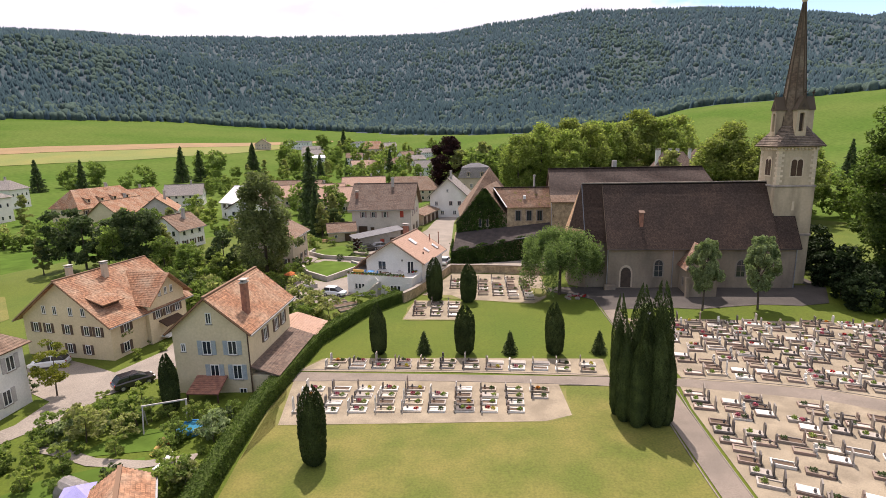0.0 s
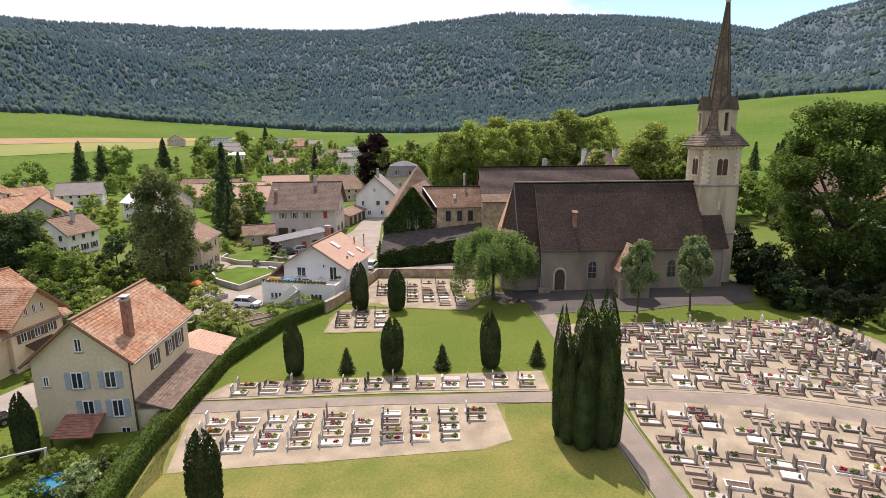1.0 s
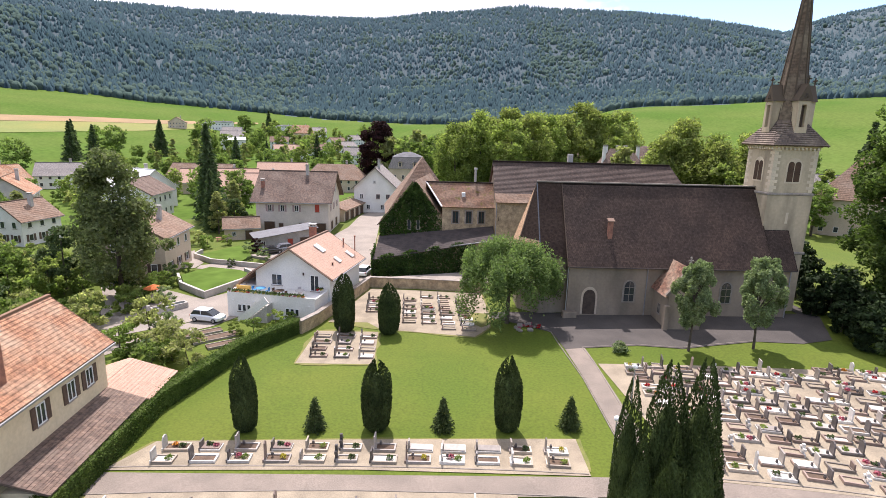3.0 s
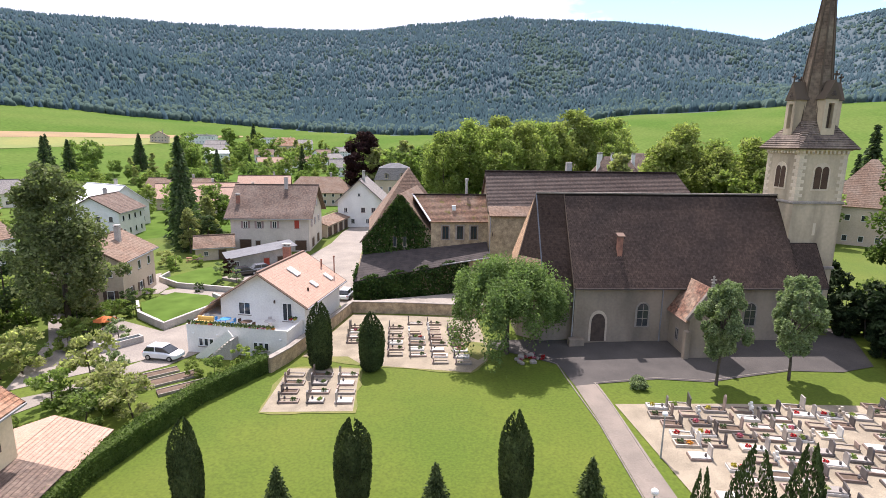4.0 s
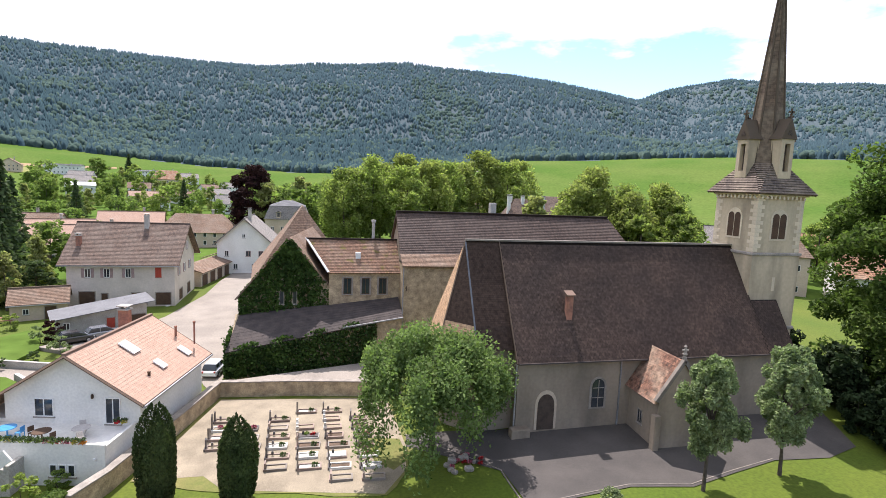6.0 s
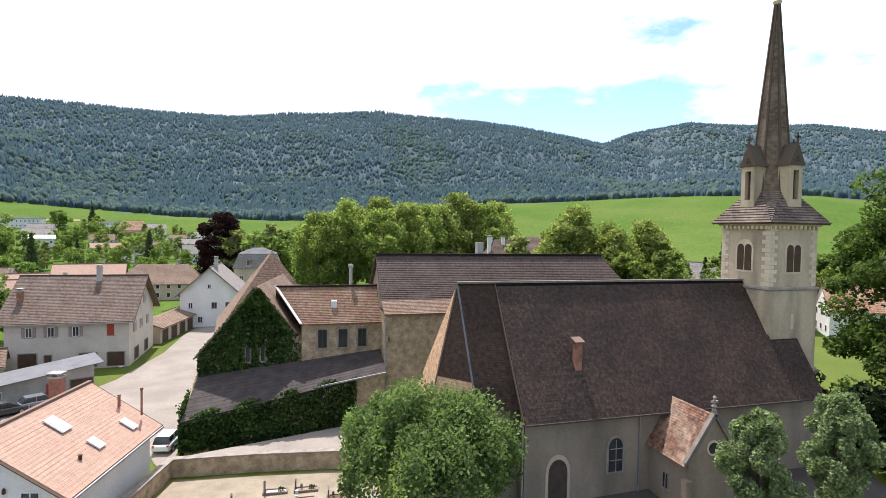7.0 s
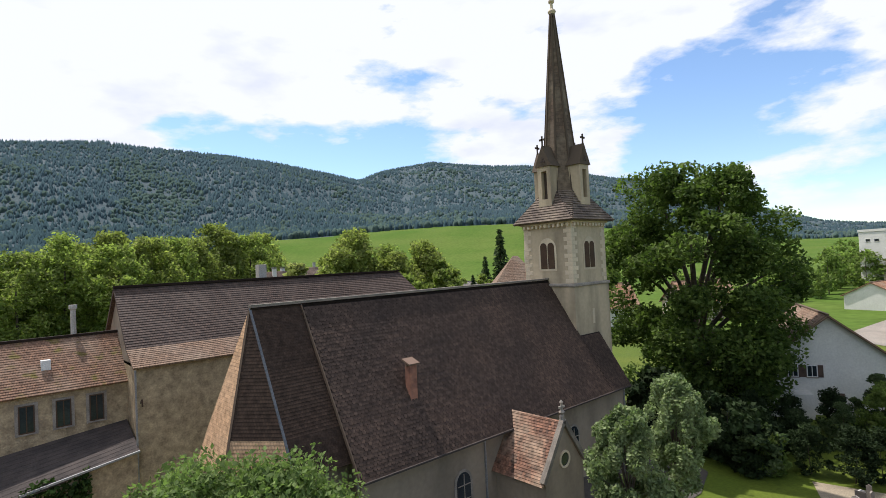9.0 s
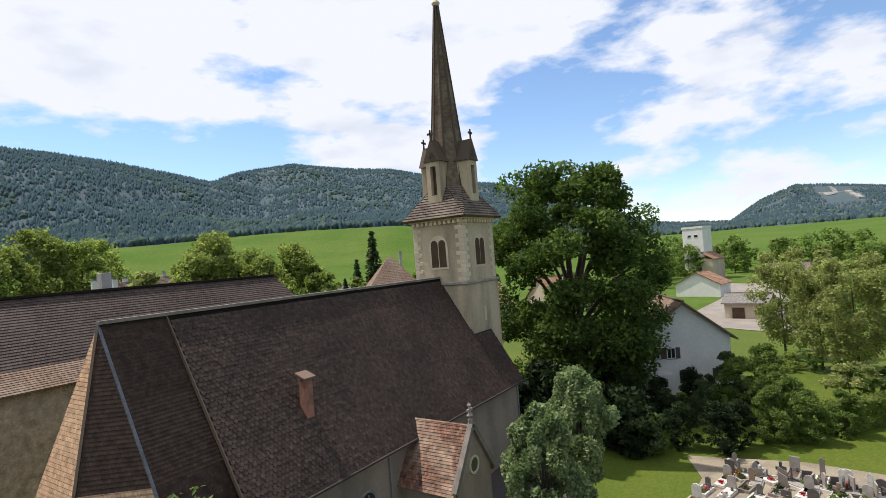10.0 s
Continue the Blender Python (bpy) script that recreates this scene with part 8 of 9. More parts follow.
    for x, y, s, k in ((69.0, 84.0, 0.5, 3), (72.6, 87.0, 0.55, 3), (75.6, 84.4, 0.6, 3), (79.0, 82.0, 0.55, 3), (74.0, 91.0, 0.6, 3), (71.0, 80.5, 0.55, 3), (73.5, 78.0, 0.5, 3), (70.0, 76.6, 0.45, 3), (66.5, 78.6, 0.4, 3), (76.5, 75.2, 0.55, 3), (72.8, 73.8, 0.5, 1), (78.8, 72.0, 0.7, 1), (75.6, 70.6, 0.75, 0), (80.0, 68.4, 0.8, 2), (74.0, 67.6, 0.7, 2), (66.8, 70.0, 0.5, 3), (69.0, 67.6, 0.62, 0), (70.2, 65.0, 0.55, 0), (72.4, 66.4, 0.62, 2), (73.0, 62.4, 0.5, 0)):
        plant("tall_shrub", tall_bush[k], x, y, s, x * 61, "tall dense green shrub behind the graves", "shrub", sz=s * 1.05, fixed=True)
    birch = tree_meshes(97, 17.0, 4.2, 2.6, 70, 170, 0.4, LEAF_OLIVE, 0.22, "weep", droop=0.8)
    for x, y, s in ((117, 69, 0.95), (108, 62.5, 0.95), (112, 65.5, 0.85), (91, 55.5, 0.98), (96, 56.5, 0.95), (87, 50.5, 1.0), (103, 57.0, 0.9), (99, 50, 1.05)):
        plant("birch", birch, x, y, s, x * 37, "tall birch with hanging pale olive foliage", sz=s * rng.uniform(.94, 1.06))
    plant("bush", tree_meshes(89, 3.0, 1.2, 0.2, 20, 60, 0.28, LEAF_COPPER, 0.08, "oval"), -15.2, 129.6, 1.1, 0, "dark copper-leaved shrub on the lawn", "shrub")
    scatter(rng, [variants[1], variants[1], variants[0]], 88, 140, 170, 172, 16, 0.8, 1.2, "light green tree behind the abbey", "tree", "tree", [(118, 168, 166, 204)])
    scatter(rng, far_bush, 96, 60, 122, 82, 22, 0.6, 1.0, gl, "bush", "bush", [(100, 70, 122, 78)])
    plant("yellow_tree", tree_meshes(81, 6.2, 2.1, 1.6, 30, 110, 0.22, LEAF_YELLOW, 0.1, "oval"), -33.4, 62.2, 1.0, 0, "small yellow-leaved tree in the yard")


broadleaf()


def hedge(pts, width, height, mat, label, leaf=0.12, per=150, seed=1):
    """A clipped hedge: dark core with a skin of leaves."""
    rp = [Vector(site(*p)) for p in run_along(pts, 0.6)]
    h = thing("hedge", pose(0, 0, 0), label, "hedge")
    core = ribbon("core", pts, width * .9, height * .95, mat, label="", category="", kind="", step=1.0)
    core.parent = h
    rng = np.random.default_rng(seed)
    pos = []
    for p, q in zip(rp, rp[1:]):
        d = (q - p).normalized()
        s = Vector((-d.y, d.x))
        for _ in range(int(per * (q - p).length)):
            u, e = rng.uniform(0, 1), rng.uniform(0, 2 * height + width)
            c = p.lerp(q, u)
            if e < height:
                off, z = -width / 2, e
            elif e < height + width:
                off, z = e - height - width / 2, height
            else:
                off, z = width / 2, e - height - width
            off += rng.normal(0, .05)
            w = c + s * off
            pos.append((w.x, w.y, ground_z(c.x, c.y) + z + rng.normal(0, .05)))
    v, f = leaves(np.array(pos), leaf * 1.7, 0.6, rng)
    o = new("foliage", fast_mesh("foliage", v, f, mat))
    o.parent = h
    return h


hedge([(-17.0, -14), (-14.6, 33), (-14.3, 43), (-13.9, 53.6), (-12.0, 70.4), (-7.8, 81.0), (-2.8, 87.2)], 1.3, 1.75, LEAF_HEDGE, "long clipped green hedge along the cemetery", 0.1, 420, 2)
hedge([(69.2, 78.0), (76, 80.0)], 1.0, 1.6, LEAF_DARK, "dark hedge behind the graves", 0.16, 200, 3)
hedge([(70.5, 53.8), (80, 50.0)], 1.1, 1.5, LEAF_HEDGE, "clipped green hedge at the lawn", 0.16, 200, 4)
hedge([(84, 66.5), (96, 58.5)], 1.6, 2.6, LEAF_LIGHT, "bright clipped hedge across the lawn", 0.2, 160, 5)


def ivy():
    rng = np.random.default_rng(9)
    pts = []
    n = 12000
    for _ in range(n):
        z = rng.uniform(-0.6, 15.2)
        half = 5.75 if z < 8.6 else 5.75 * (15.5 - z) / 6.9
        x = 12.35 + rng.uniform(-1, 1) * half
        if x > 14.0 and rng.uniform() < smooth(x + (z - 9) * .3, 14.6, 17.6):
            continue
        if abs(x - 11.5) < .35 and 7.3 < z < 9.1 or abs(x - 13.0) < .35 and 7.3 < z < 9.1:
            continue
        pts.append((x, 112.55 - abs(rng.normal(0, .14)), z))
    v, f = leaves(np.array(pts), 0.42, 0.75, rng, droop=0.5)
    iv = thing("ivy", pose(-2.2, -1.8, 0), "dense dark ivy climbing the barn gable", "ivy", kind="stuff", fixed=True)
    o = new("ivy_leaves", fast_mesh("ivy_leaves", v, f, LEAF_IVY))
    o.parent = iv
    pts = []
    for _ in range(8000):
        x = rng.uniform(5.9, 22.4)
        top = 3.6 + (x - 6) * 0.165 + 0.25 * math.sin(x * 1.7) + .2
        z = rng.uniform(0.6, top)
        pts.append((x, 106.95 + (x - 6.3) * .066 - abs(rng.normal(0, .22)) + (0.5 if z > top - .4 else 0) * rng.uniform(0, 1), z))
    for _ in range(1400):
        z = rng.uniform(-.6, 5.0)
        pts.append((6.2 - abs(rng.normal(0, .2)), rng.uniform(107, 112.6), z))
    v, f = leaves(np.array(pts), 0.36, 0.75, rng, droop=0.4)
    o2 = thing("ivy", pose(-2.2, -1.8, 0), "thick ivy over the lean-to's front wall", "ivy", kind="stuff", fixed=True)
    o = new("ivy_leaves", fast_mesh("ivy_leaves", v, f, LEAF_IVY))
    o.parent = o2


ivy()


def forest():
    """The woods on the hills: many simple crowns, joined."""
    rng = np.random.default_rng(12)
    V, F, M, base = [], [], [], 0
    k = 4
    turn = np.array([2 * math.pi * i / k for i in range(k)])
    spruce, crown = ((1.0, 0.06), (0.66, 0.48)), ((0.75, 0.1), (1.0, 0.5), (0.66, 0.86))
    for _ in range(66000):
        az = rng.uniform(-62, 104)
        fr, cr = table(FIELD_R, az), table(CREST_R, az)
        r = fr + (cr * 1.01 - fr) * rng.uniform(0, 1) ** 1.1
        x, y = CX + r * math.sin(radians(az)), CY + r * math.cos(radians(az))
        if az > 88 and any(min(a for a, q in s) < az + (r - 2600) * 0.0012 < max(a for a, q in s) - 0.4 and 2150 < r < 3150 for s in SCARS):
            continue
        z = ground_z(x, y)
        # broadleaf stands along the foot and in patches of the middle slope
        u = (r - fr) / (cr - fr)
        share = 0.5 if r < fr + 60 else 0.06 + 0.45 * smooth(noise.noise((x / 210, y / 210, 7)), 0.0, 0.35) * (1 - smooth(u, 0.6, 0.9))
        spiky = rng.uniform() > share
        h = rng.uniform(11, 20) if spiky else rng.uniform(8, 16)
        z -= h * (0.12 if r < fr + 60 else 0.36)
        w = h * (rng.uniform(.26, .34) if spiky else rng.uniform(.40, .52))
        a = turn + rng.uniform(0, 6)
        rings = spruce if spiky else crown
        for pr, ph in rings:
            q = w * pr * (1 + rng.uniform(-.15, .15, k))
            V.append(np.stack([x + q * np.cos(a), y + q * np.sin(a), np.full(k, z - 1 + h * ph)], 1))
        V.append(np.array([[x, y, z - 1 + h]]))
        n = len(rings)
        top = base + n * k
        for i in range(k):
            j = (i + 1) % k
            for e in range(n - 1):
                lo, hi = base + e * k, base + e * k + k
                F += [(lo + i, lo + j, hi + j), (lo + i, hi + j, hi + i)]
            F.append((base + (n - 1) * k + i, base + (n - 1) * k + j, top))
        # farther spruces more often take the ridge colour with more haze in it
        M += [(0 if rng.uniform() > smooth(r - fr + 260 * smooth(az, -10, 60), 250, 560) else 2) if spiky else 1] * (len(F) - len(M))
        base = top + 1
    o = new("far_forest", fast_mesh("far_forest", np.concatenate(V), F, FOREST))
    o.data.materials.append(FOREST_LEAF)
    o.data.materials.append(FOREST_RIDGE_HAZE)
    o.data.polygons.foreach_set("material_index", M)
    o.data.polygons.foreach_set("use_smooth", [True] * len(o.data.polygons))
    tagged(o, "dense mixed forest on the hillsides", "forest", kind="stuff")


forest()


# ---- graves ----
def grave_kinds():
    """A few dozen grave shapes: kerbed bed or slab, headstone, flowers, vases."""
    rng = random.Random(77)
    made = []
    for i in range(40):
        stone = GRANITES[rng.choice((0, 0, 1, 2, 2, 3, 4, 4, 4, 4, 5))]
        head = GRANITES[rng.choice((0, 1, 1, 1, 2, 3, 3, 5, 4))]
        L, W = rng.uniform(1.45, 1.85), rng.uniform(0.74, 1.0)
        g = {"slab": rng.random() < 0.45, "stone": stone, "top": GRANITES[rng.choice((0, 1, 2, 4, 4, 5))], "head": head, "L": L, "W": W, "h": rng.uniform(0.6, 1.2), "shape": rng.choice("flat round slant tall flat round cross".split()),
             "plants": rng.choice((0, 0, 1, 1, 1, 2)), "colour": rng.choice((0, 1, 4, 5, 6, 4, 5, 6, 3, 5, 4)), "vase": rng.random() < 0.6, "seed": i}
        made.append(g)
    return made


def flower_mesh(seed, r, n, mat, h=0.25):
    rng = np.random.default_rng(seed)
    p = rng.normal(size=(n, 3))
    p /= np.linalg.norm(p, axis=1)[:, None]
    p *= np.array([r, r, h]) * rng.uniform(.4, 1, (n, 1))
    p[:, 2] = np.abs(p[:, 2]) + .05
    v, f = leaves(p, 0.14, 0.8, rng)
    return fast_mesh("flowers", v, f, mat)


def mesh_of(bm, name, mat):
    me = bpy.data.meshes.new(name)
    bm.to_mesh(me)
    bm.free()
    me.materials.append(mat)
    return me


FLOWER_MESHES = [flower_mesh(i, 0.26, 60, FLOWERS[i % 4]) for i in range(4)] + [flower_mesh(9 + i, 0.3, 70, m) for i, m in enumerate((LEAF_GREEN, LEAF_DARK, LEAF_LIGHT))]


def make_grave(g):
    t = thing("grave", pose(0, 0, 0), {0: "grey stone", 1: "dark granite", 2: "beige stone", 3: "brown granite", 4: "white stone", 5: "reddish granite"}[GRANITES.index(g["stone"])] + " grave with upright headstone on gravel", "grave")
    L, W = g["L"], g["W"]
    def add(name, bm, mat, label=""):
        o = new(name, mesh_of(bm, name, mat))
        o.parent = t
        return tagged(o, label=label)
    if g["slab"]:
        add("base", box(0, -W / 2, -.2, L, W / 2, .16, .02), g["stone"])
        add("slab", box(.06, -W / 2 + .06, .16, L - .06, W / 2 - .06, .24, .02), g["top"])
    else:
        bm = bmesh.new()
        for x0, y0, x1, y1 in ((0, -W / 2, L, -W / 2 + .12), (0, W / 2 - .12, L, W / 2), (0, -W / 2 + .12, .12, W / 2 - .12), (L - .12, -W / 2 + .12, L, W / 2 - .12)):
            add_box(bm, x0, y0, -.2, x1, y1, .2)
        add("border", bm, g["stone"])
        add("bed", box(.1, -W / 2 + .1, -.2, L - .1, W / 2 - .1, .12), (SOIL, GRAVEL, PEBBLE)[g["seed"] % 3])
    h, w = g["h"], W * .74
    bm = bmesh.new()
    if g["shape"] == "cross":
        add_box(bm, -.1, -.1, 0, .1, .1, h + .2)
        add_box(bm, -.1, -.34, h * .62, .1, .34, h * .62 + .2)
    else:
        tops = {"flat": [(-1, 1), (1, 1)], "round": [(-1, .8), (-.7, .95), (0, 1.03), (.7, .95), (1, .8)], "slant": [(-1, 1.05), (1, .8)], "tall": [(-.55, 1.2), (0, 1.35), (.55, 1.2)]}[g["shape"]]
        k = .6 if g["shape"] == "tall" else 1
        out = [(-k * w / 2, 0)] + [(a * w / 2, b * h) for a, b in tops] + [(k * w / 2, 0)]
        f = [bm.verts.new((-.06, y, z)) for y, z in out]
        b = [bm.verts.new((.05, y, z)) for y, z in out]
        bm.faces.new(f), bm.faces.new(b[::-1])
        for i in range(len(f)):
            bm.faces.new((f[(i + 1) % len(f)], f[i], b[i], b[(i + 1) % len(f)]))
        bmesh.ops.recalc_face_normals(bm, faces=bm.faces)
    hs = add("headstone", bm, g["head"], "upright headstone")
    bm = box(-.14, -w / 2 - .04, -.2, .12, w / 2 + .04, .2, .02)
    add("plinth", bm, g["head"])
    if g["vase"]:
        add("vase", lathe([(.07, .2), (.11, .34), (.07, .46), (.09, .5)], 8, cx=L * .25, cy=W * .22), GRANITES[1], "small dark grave vase")
    pos = [(L * .72, 0), (L * .4, .14), (L * .55, -W * .25)]
    for i in range(g["plants"]):
        o = new("plant", FLOWER_MESHES[(g["colour"] + i * 4) % 7])
        o.parent, o.location = t, (*pos[i], .16)
    return t


PEBBLE = material("white_pebbles", (0.62, 0.59, 0.52), (0.45, 0.42, 0.36), scale=6, bump=0.6)
SPECS = grave_kinds()
GRAVES = [make_grave(g) for g in SPECS]
PALE = [i for i, g in enumerate(SPECS) if GRANITES.index(g["stone"]) in (0, 2, 4)]
DULL = [i for i in range(len(SPECS)) if i not in PALE]
USED = set()


FAR = []


def put_grave(x, y, rot, rng, group):
    if x > 53.5 or y < 36.5 and x > 34:
        FAR.append((x, y, rot))
        return
    k = rng.choice(PALE) if "path" in group else rng.choice(DULL) if rng.random() < 0.7 else rng.randrange(len(GRAVES))
    z = ground_z(x, y) + 0.06
    m = placed(pose(x, y, z, rng.uniform(-.6, .6), rng.uniform(-.6, .6), rot + rng.uniform(-1.5, 1.5)))
    if k not in USED:
        USED.add(k)
        g = GRAVES[k]
        g.matrix_world = m
    else:
        g = copy_thing(GRAVES[k], m)
    g["group"] = group
    return g


def all_graves():
    rng = random.Random(4)
    # double row along the cross path, headstones to the west
    for k in range(12):
        x = -9.7 + k * 2.61
        for dy in (0.35, 1.75):
            put_grave(x + dy * .2, 62.65 - (x + 9.8) * 0.136 + dy, -7.8, rng, "graves along the path")
    # plot south of the path
    for k in range(10):
        x = -10.4 + k * 2.57
        for r in range(4):
            if k == 5 and r == 0 or k == 9 and r > 1:
                continue
            put_grave(x - r * .12, 57.6 - (x + 10.4) * 0.136 - r * 1.62, -7.8, rng, "graves south of the path")
    # small plot beside the lawn
    for k in range(3):
        for r in range(4):
            put_grave(-0.5 + k * 2.6 + r * .05, 79.9 - k * .45 + r * 1.85, -7.8, rng, "graves beside the lawn")
    # plot by the stone wall
    for k, (n0, n1) in enumerate(((3, 7), (2, 6), (1, 7), (0, 8), (0, 8), (0, 7))):
        for r in range(n0, n1):
            if rng.random() < 0.12:
                continue
            put_grave(5.0 + k * 2.42 + r * .12, 88.4 - k * .55 + r * 1.72, -7.8, rng, "graves by the stone wall")
    # east plot before the church, headstones to the east
    for k in range(20):
        for r in range(14):
            x, y = 31.3 + k * 2.2 + r * .22 + rng.uniform(-.2, .2), 58.2 - k * .32 + r * 1.46 + rng.uniform(-.14, .14) + .3 * math.sin(k * 2.1)
            if y > 74.4 + max(0, k - 9) * .5 or x > 72.6 - 0.3 * abs(y - 64) or rng.random() < 0.09 or (k == 0 and r in (1, 4)):
                continue
            put_grave(x, y, 172.2, rng, "graves before the church")
    # large south plot
    for k in range(15):
        for r in range(13):
            x, y = 29.2 + k * 2.18 - r * .17 + rng.uniform(-.22, .22), 53.0 - k * .37 - r * 1.46 + rng.uniform(-.18, .18) + .35 * math.sin(k * 1.7)
            if x < 27.4 - (54.6 - y) * .13 or (k == 1 and r == 0) or (k in (4, 5) and r == 4) or rng.random() < 0.12:
                continue
            put_grave(x, y, 172.2, rng, "graves of the large plot")
    for k in range(len(GRAVES)):
        if k not in USED:
            put_grave(29.0 + k * 1.9, 37.5 - k * .3, 172.2, rng, "graves of the large plot")
    # the farthest ones, joined
    bm = bmesh.new()
    mats = []
    for x, y, rot in FAR:
        m = placed(pose(x, y, ground_z(x, y) + .06, 0, 0, rot))
        for o in rng.choice(GRAVES).children:
            me = o.data
            if me.materials[0] not in mats:
                mats.append(me.materials[0])
            n, k = len(bm.verts), len(bm.faces)
            bm.from_mesh(me)
            bm.verts.ensure_lookup_table(), bm.faces.ensure_lookup_table()
            loc = Matrix.Translation(o.location)
            for v in bm.verts[n:]:
                v.co = m @ loc @ v.co
            for f in bm.faces[k:]:
                f.material_index = mats.index(me.materials[0])
    far = part("far_graves", bm, mats[0], None, "rows of stone graves at the far edge", "stuff")
    for mt in mats[1:]:
        far.data.materials.append(mt)
    tagged(far, category="graves")


all_graves()


# ---- vehicles and small things ----
def car(x, y, z, rot, paint, label, L=4.1, W=1.75, H=1.5, fixed=False):
    c = thing("car", pose(x, y, z, 0, 0, rot), label, "car", fixed=fixed)
    def loft(rows, mat, name):
        """Sections along x: (x, half width, low z, high z)."""
        bm = bmesh.new()
        rings = []
        for xx, hw, z0, z1 in rows:
            k = 0.16 * (z1 - z0)
            rings.append([bm.verts.new(p) for p in ((xx, -hw, z0 + k), (xx, -hw, z1 - k), (xx, -hw + k, z1), (xx, hw - k, z1), (xx, hw, z1 - k), (xx, hw, z0 + k), (xx, hw - k, z0), (xx, -hw + k, z0))])
        for a, b in zip(rings, rings[1:]):
            for i in range(8):
                bm.faces.new((a[i], a[(i + 1) % 8], b[(i + 1) % 8], b[i]))
        bm.faces.new(rings[0][::-1]), bm.faces.new(rings[-1])
        bmesh.ops.recalc_face_normals(bm, faces=bm.faces)
        return part(name, bm, mat, c, smooth_shade=False)
    h = W / 2
    loft([(-L / 2, h * .8, .35, .75), (-L / 2 + .15, h * .95, .25, .9), (-L * .2, h, .22, .95), (L * .2, h, .22, .92), (L / 2 - .3, h * .95, .25, .8), (L / 2, h * .75, .35, .65)], paint, "body")
    cab = loft([(-L / 2 + .2, h * .84, .88, 1.0), (-L / 2 + .55, h * .8, .88, H - .06), (-.1, h * .78, .88, H), (L * .12, h * .78, .88, H - .1), (L * .3, h * .84, .86, .95)], GLASS, "cabin_glass")
    part("roof", box(-L / 2 + .6, -h * .74, H - .05, L * .1, h * .74, H + .02, .03), paint, c)
    for s in (-1, 1):
        part("pillar", bars(((-L * .12, s * h * .82, .9), (-L * .12, s * h * .79, H - .03)), w=.08), paint, c)
    for sx in (-L * .31, L * .31):
        for s in (-1, 1):
            bm = bmesh.new()
            bmesh.ops.create_cone(bm, cap_ends=True, segments=14, radius1=.31, radius2=.31, depth=.2, matrix=pose(sx, s * (h - .08), .31, 90, 0, 0))
            wheel = part("wheel", bm, RUBBER, c, "black tyre")
            bm = bmesh.new()
            bmesh.ops.create_cone(bm, cap_ends=True, segments=10, radius1=.19, radius2=.19, depth=.22, matrix=pose(sx, s * (h - .075), .31, 90, 0, 0))
            part("rim", bm, ZINC, wheel)
    for s in (-1, 1):
        part("headlight", box(L / 2 - .22, s * h * .62 - .18, .6, L / 2 - .02, s * h * .62 + .18, .74, .03), WHITE_PAINT, c)
        part("tail_light", box(-L / 2 + .0, s * h * .72 - .1, .62, -L / 2 + .14, s * h * .72 + .1, .86, .02), RED_PAINT, c)
    return c


RUBBER = material("rubber", (0.02, 0.02, 0.02), (0.03, 0.03, 0.03), scale=3, rough=0.8)
CAR_WHITE = material("car_white", (0.72, 0.74, 0.76), (0.68, 0.7, 0.72), scale=0.5, rough=0.2, bump=0, spec=0.6, grain=0.02)
CAR_BLACK = material("car_black", (0.012, 0.013, 0.016), (0.016, 0.016, 0.02), scale=0.5, rough=0.15, bump=0, spec=0.7, grain=0.02)
CAR_GREY = material("car_grey", (0.22, 0.23, 0.25), (0.2, 0.21, 0.23), scale=0.5, rough=0.2, bump=0, spec=0.6, metal=0.4, grain=0.02)
car(-13.9, 92.4, ground_z(-13.9, 92.4) + .06, -20, CAR_WHITE, "white hatchback parked in the lane by a kitchen garden")
car(-26.9, 53.2, ground_z(-26.9, 53.2) + .06, 52, CAR_BLACK, "black estate car parked on the lane", fixed=True)
car(-41.2, 58.0, ground_z(-41.2, 58.0) + .06, 200, CAR_WHITE, "white car parked against the villa wall", fixed=True)
car(-12.4, 127.8, ground_z(-12.4, 127.8) + .5, 30, CAR_BLACK, "dark car parked below the metal-roofed shed")
car(-9.8, 129.6, ground_z(-9.8, 129.6) + .5, 30, CAR_GREY, "grey car parked below the metal-roofed shed")
car(4.9, 112.2, ground_z(4.9, 112.2) + .08, 75, CAR_WHITE, "white car parked at the ivy-clad barn")
sheet("road_parking", [(-16, 127), (-12, 123.5), (-6, 129), (-9, 134)], LANE, 0.45, "pale parking place by the shed", "parking", edge=0.8)


def stone_trough(x, y, rot):
    t = thing("stone_trough", pose(x, y, ground_z(x, y), 0, 0, rot), "long pale stone water trough beside the lane", "trough")
    bm = bmesh.new()
    for x0, y0, x1, y1, z1 in ((-2.2, -.6, 2.2, -.42, .8), (-2.2, .42, 2.2, .6, .8), (-2.2, -.42, -2.0, .42, .8), (2.0, -.42, 2.2, .42, .8), (-2.0, -.42, 2.0, .42, .3)):
        add_box(bm, x0, y0, -.2, x1, y1, z1)
    part("basin", bm, CONCRETE, t)
    part("water", box(-2.0, -.42, .3, 2.0, .42, .62), glassy("water", (0.05, 0.07, 0.07)), t)
    part("spout_post", box(-2.75, -.2, -.2, -2.35, .2, 1.3, .04), CONCRETE, t)


stone_trough(-19.6, 97.2, 40)


def parasol(x, y, z, colour, label, r=1.3, h=2.3):
    p = thing("parasol", pose(x, y, z), label, "parasol")
    part("pole", lathe([(.03, 0), (.03, h + .1)], 8), WHITE_PAINT, p)
    cn = bmesh.new()
    bmesh.ops.create_cone(cn, cap_ends=False, segments=8, radius1=r, radius2=.04, depth=.5, matrix=pose(0, 0, h - .15))
    bmesh.ops.solidify(cn, geom=cn.faces[:], thickness=.03)
    part("canopy", cn, colour, p)


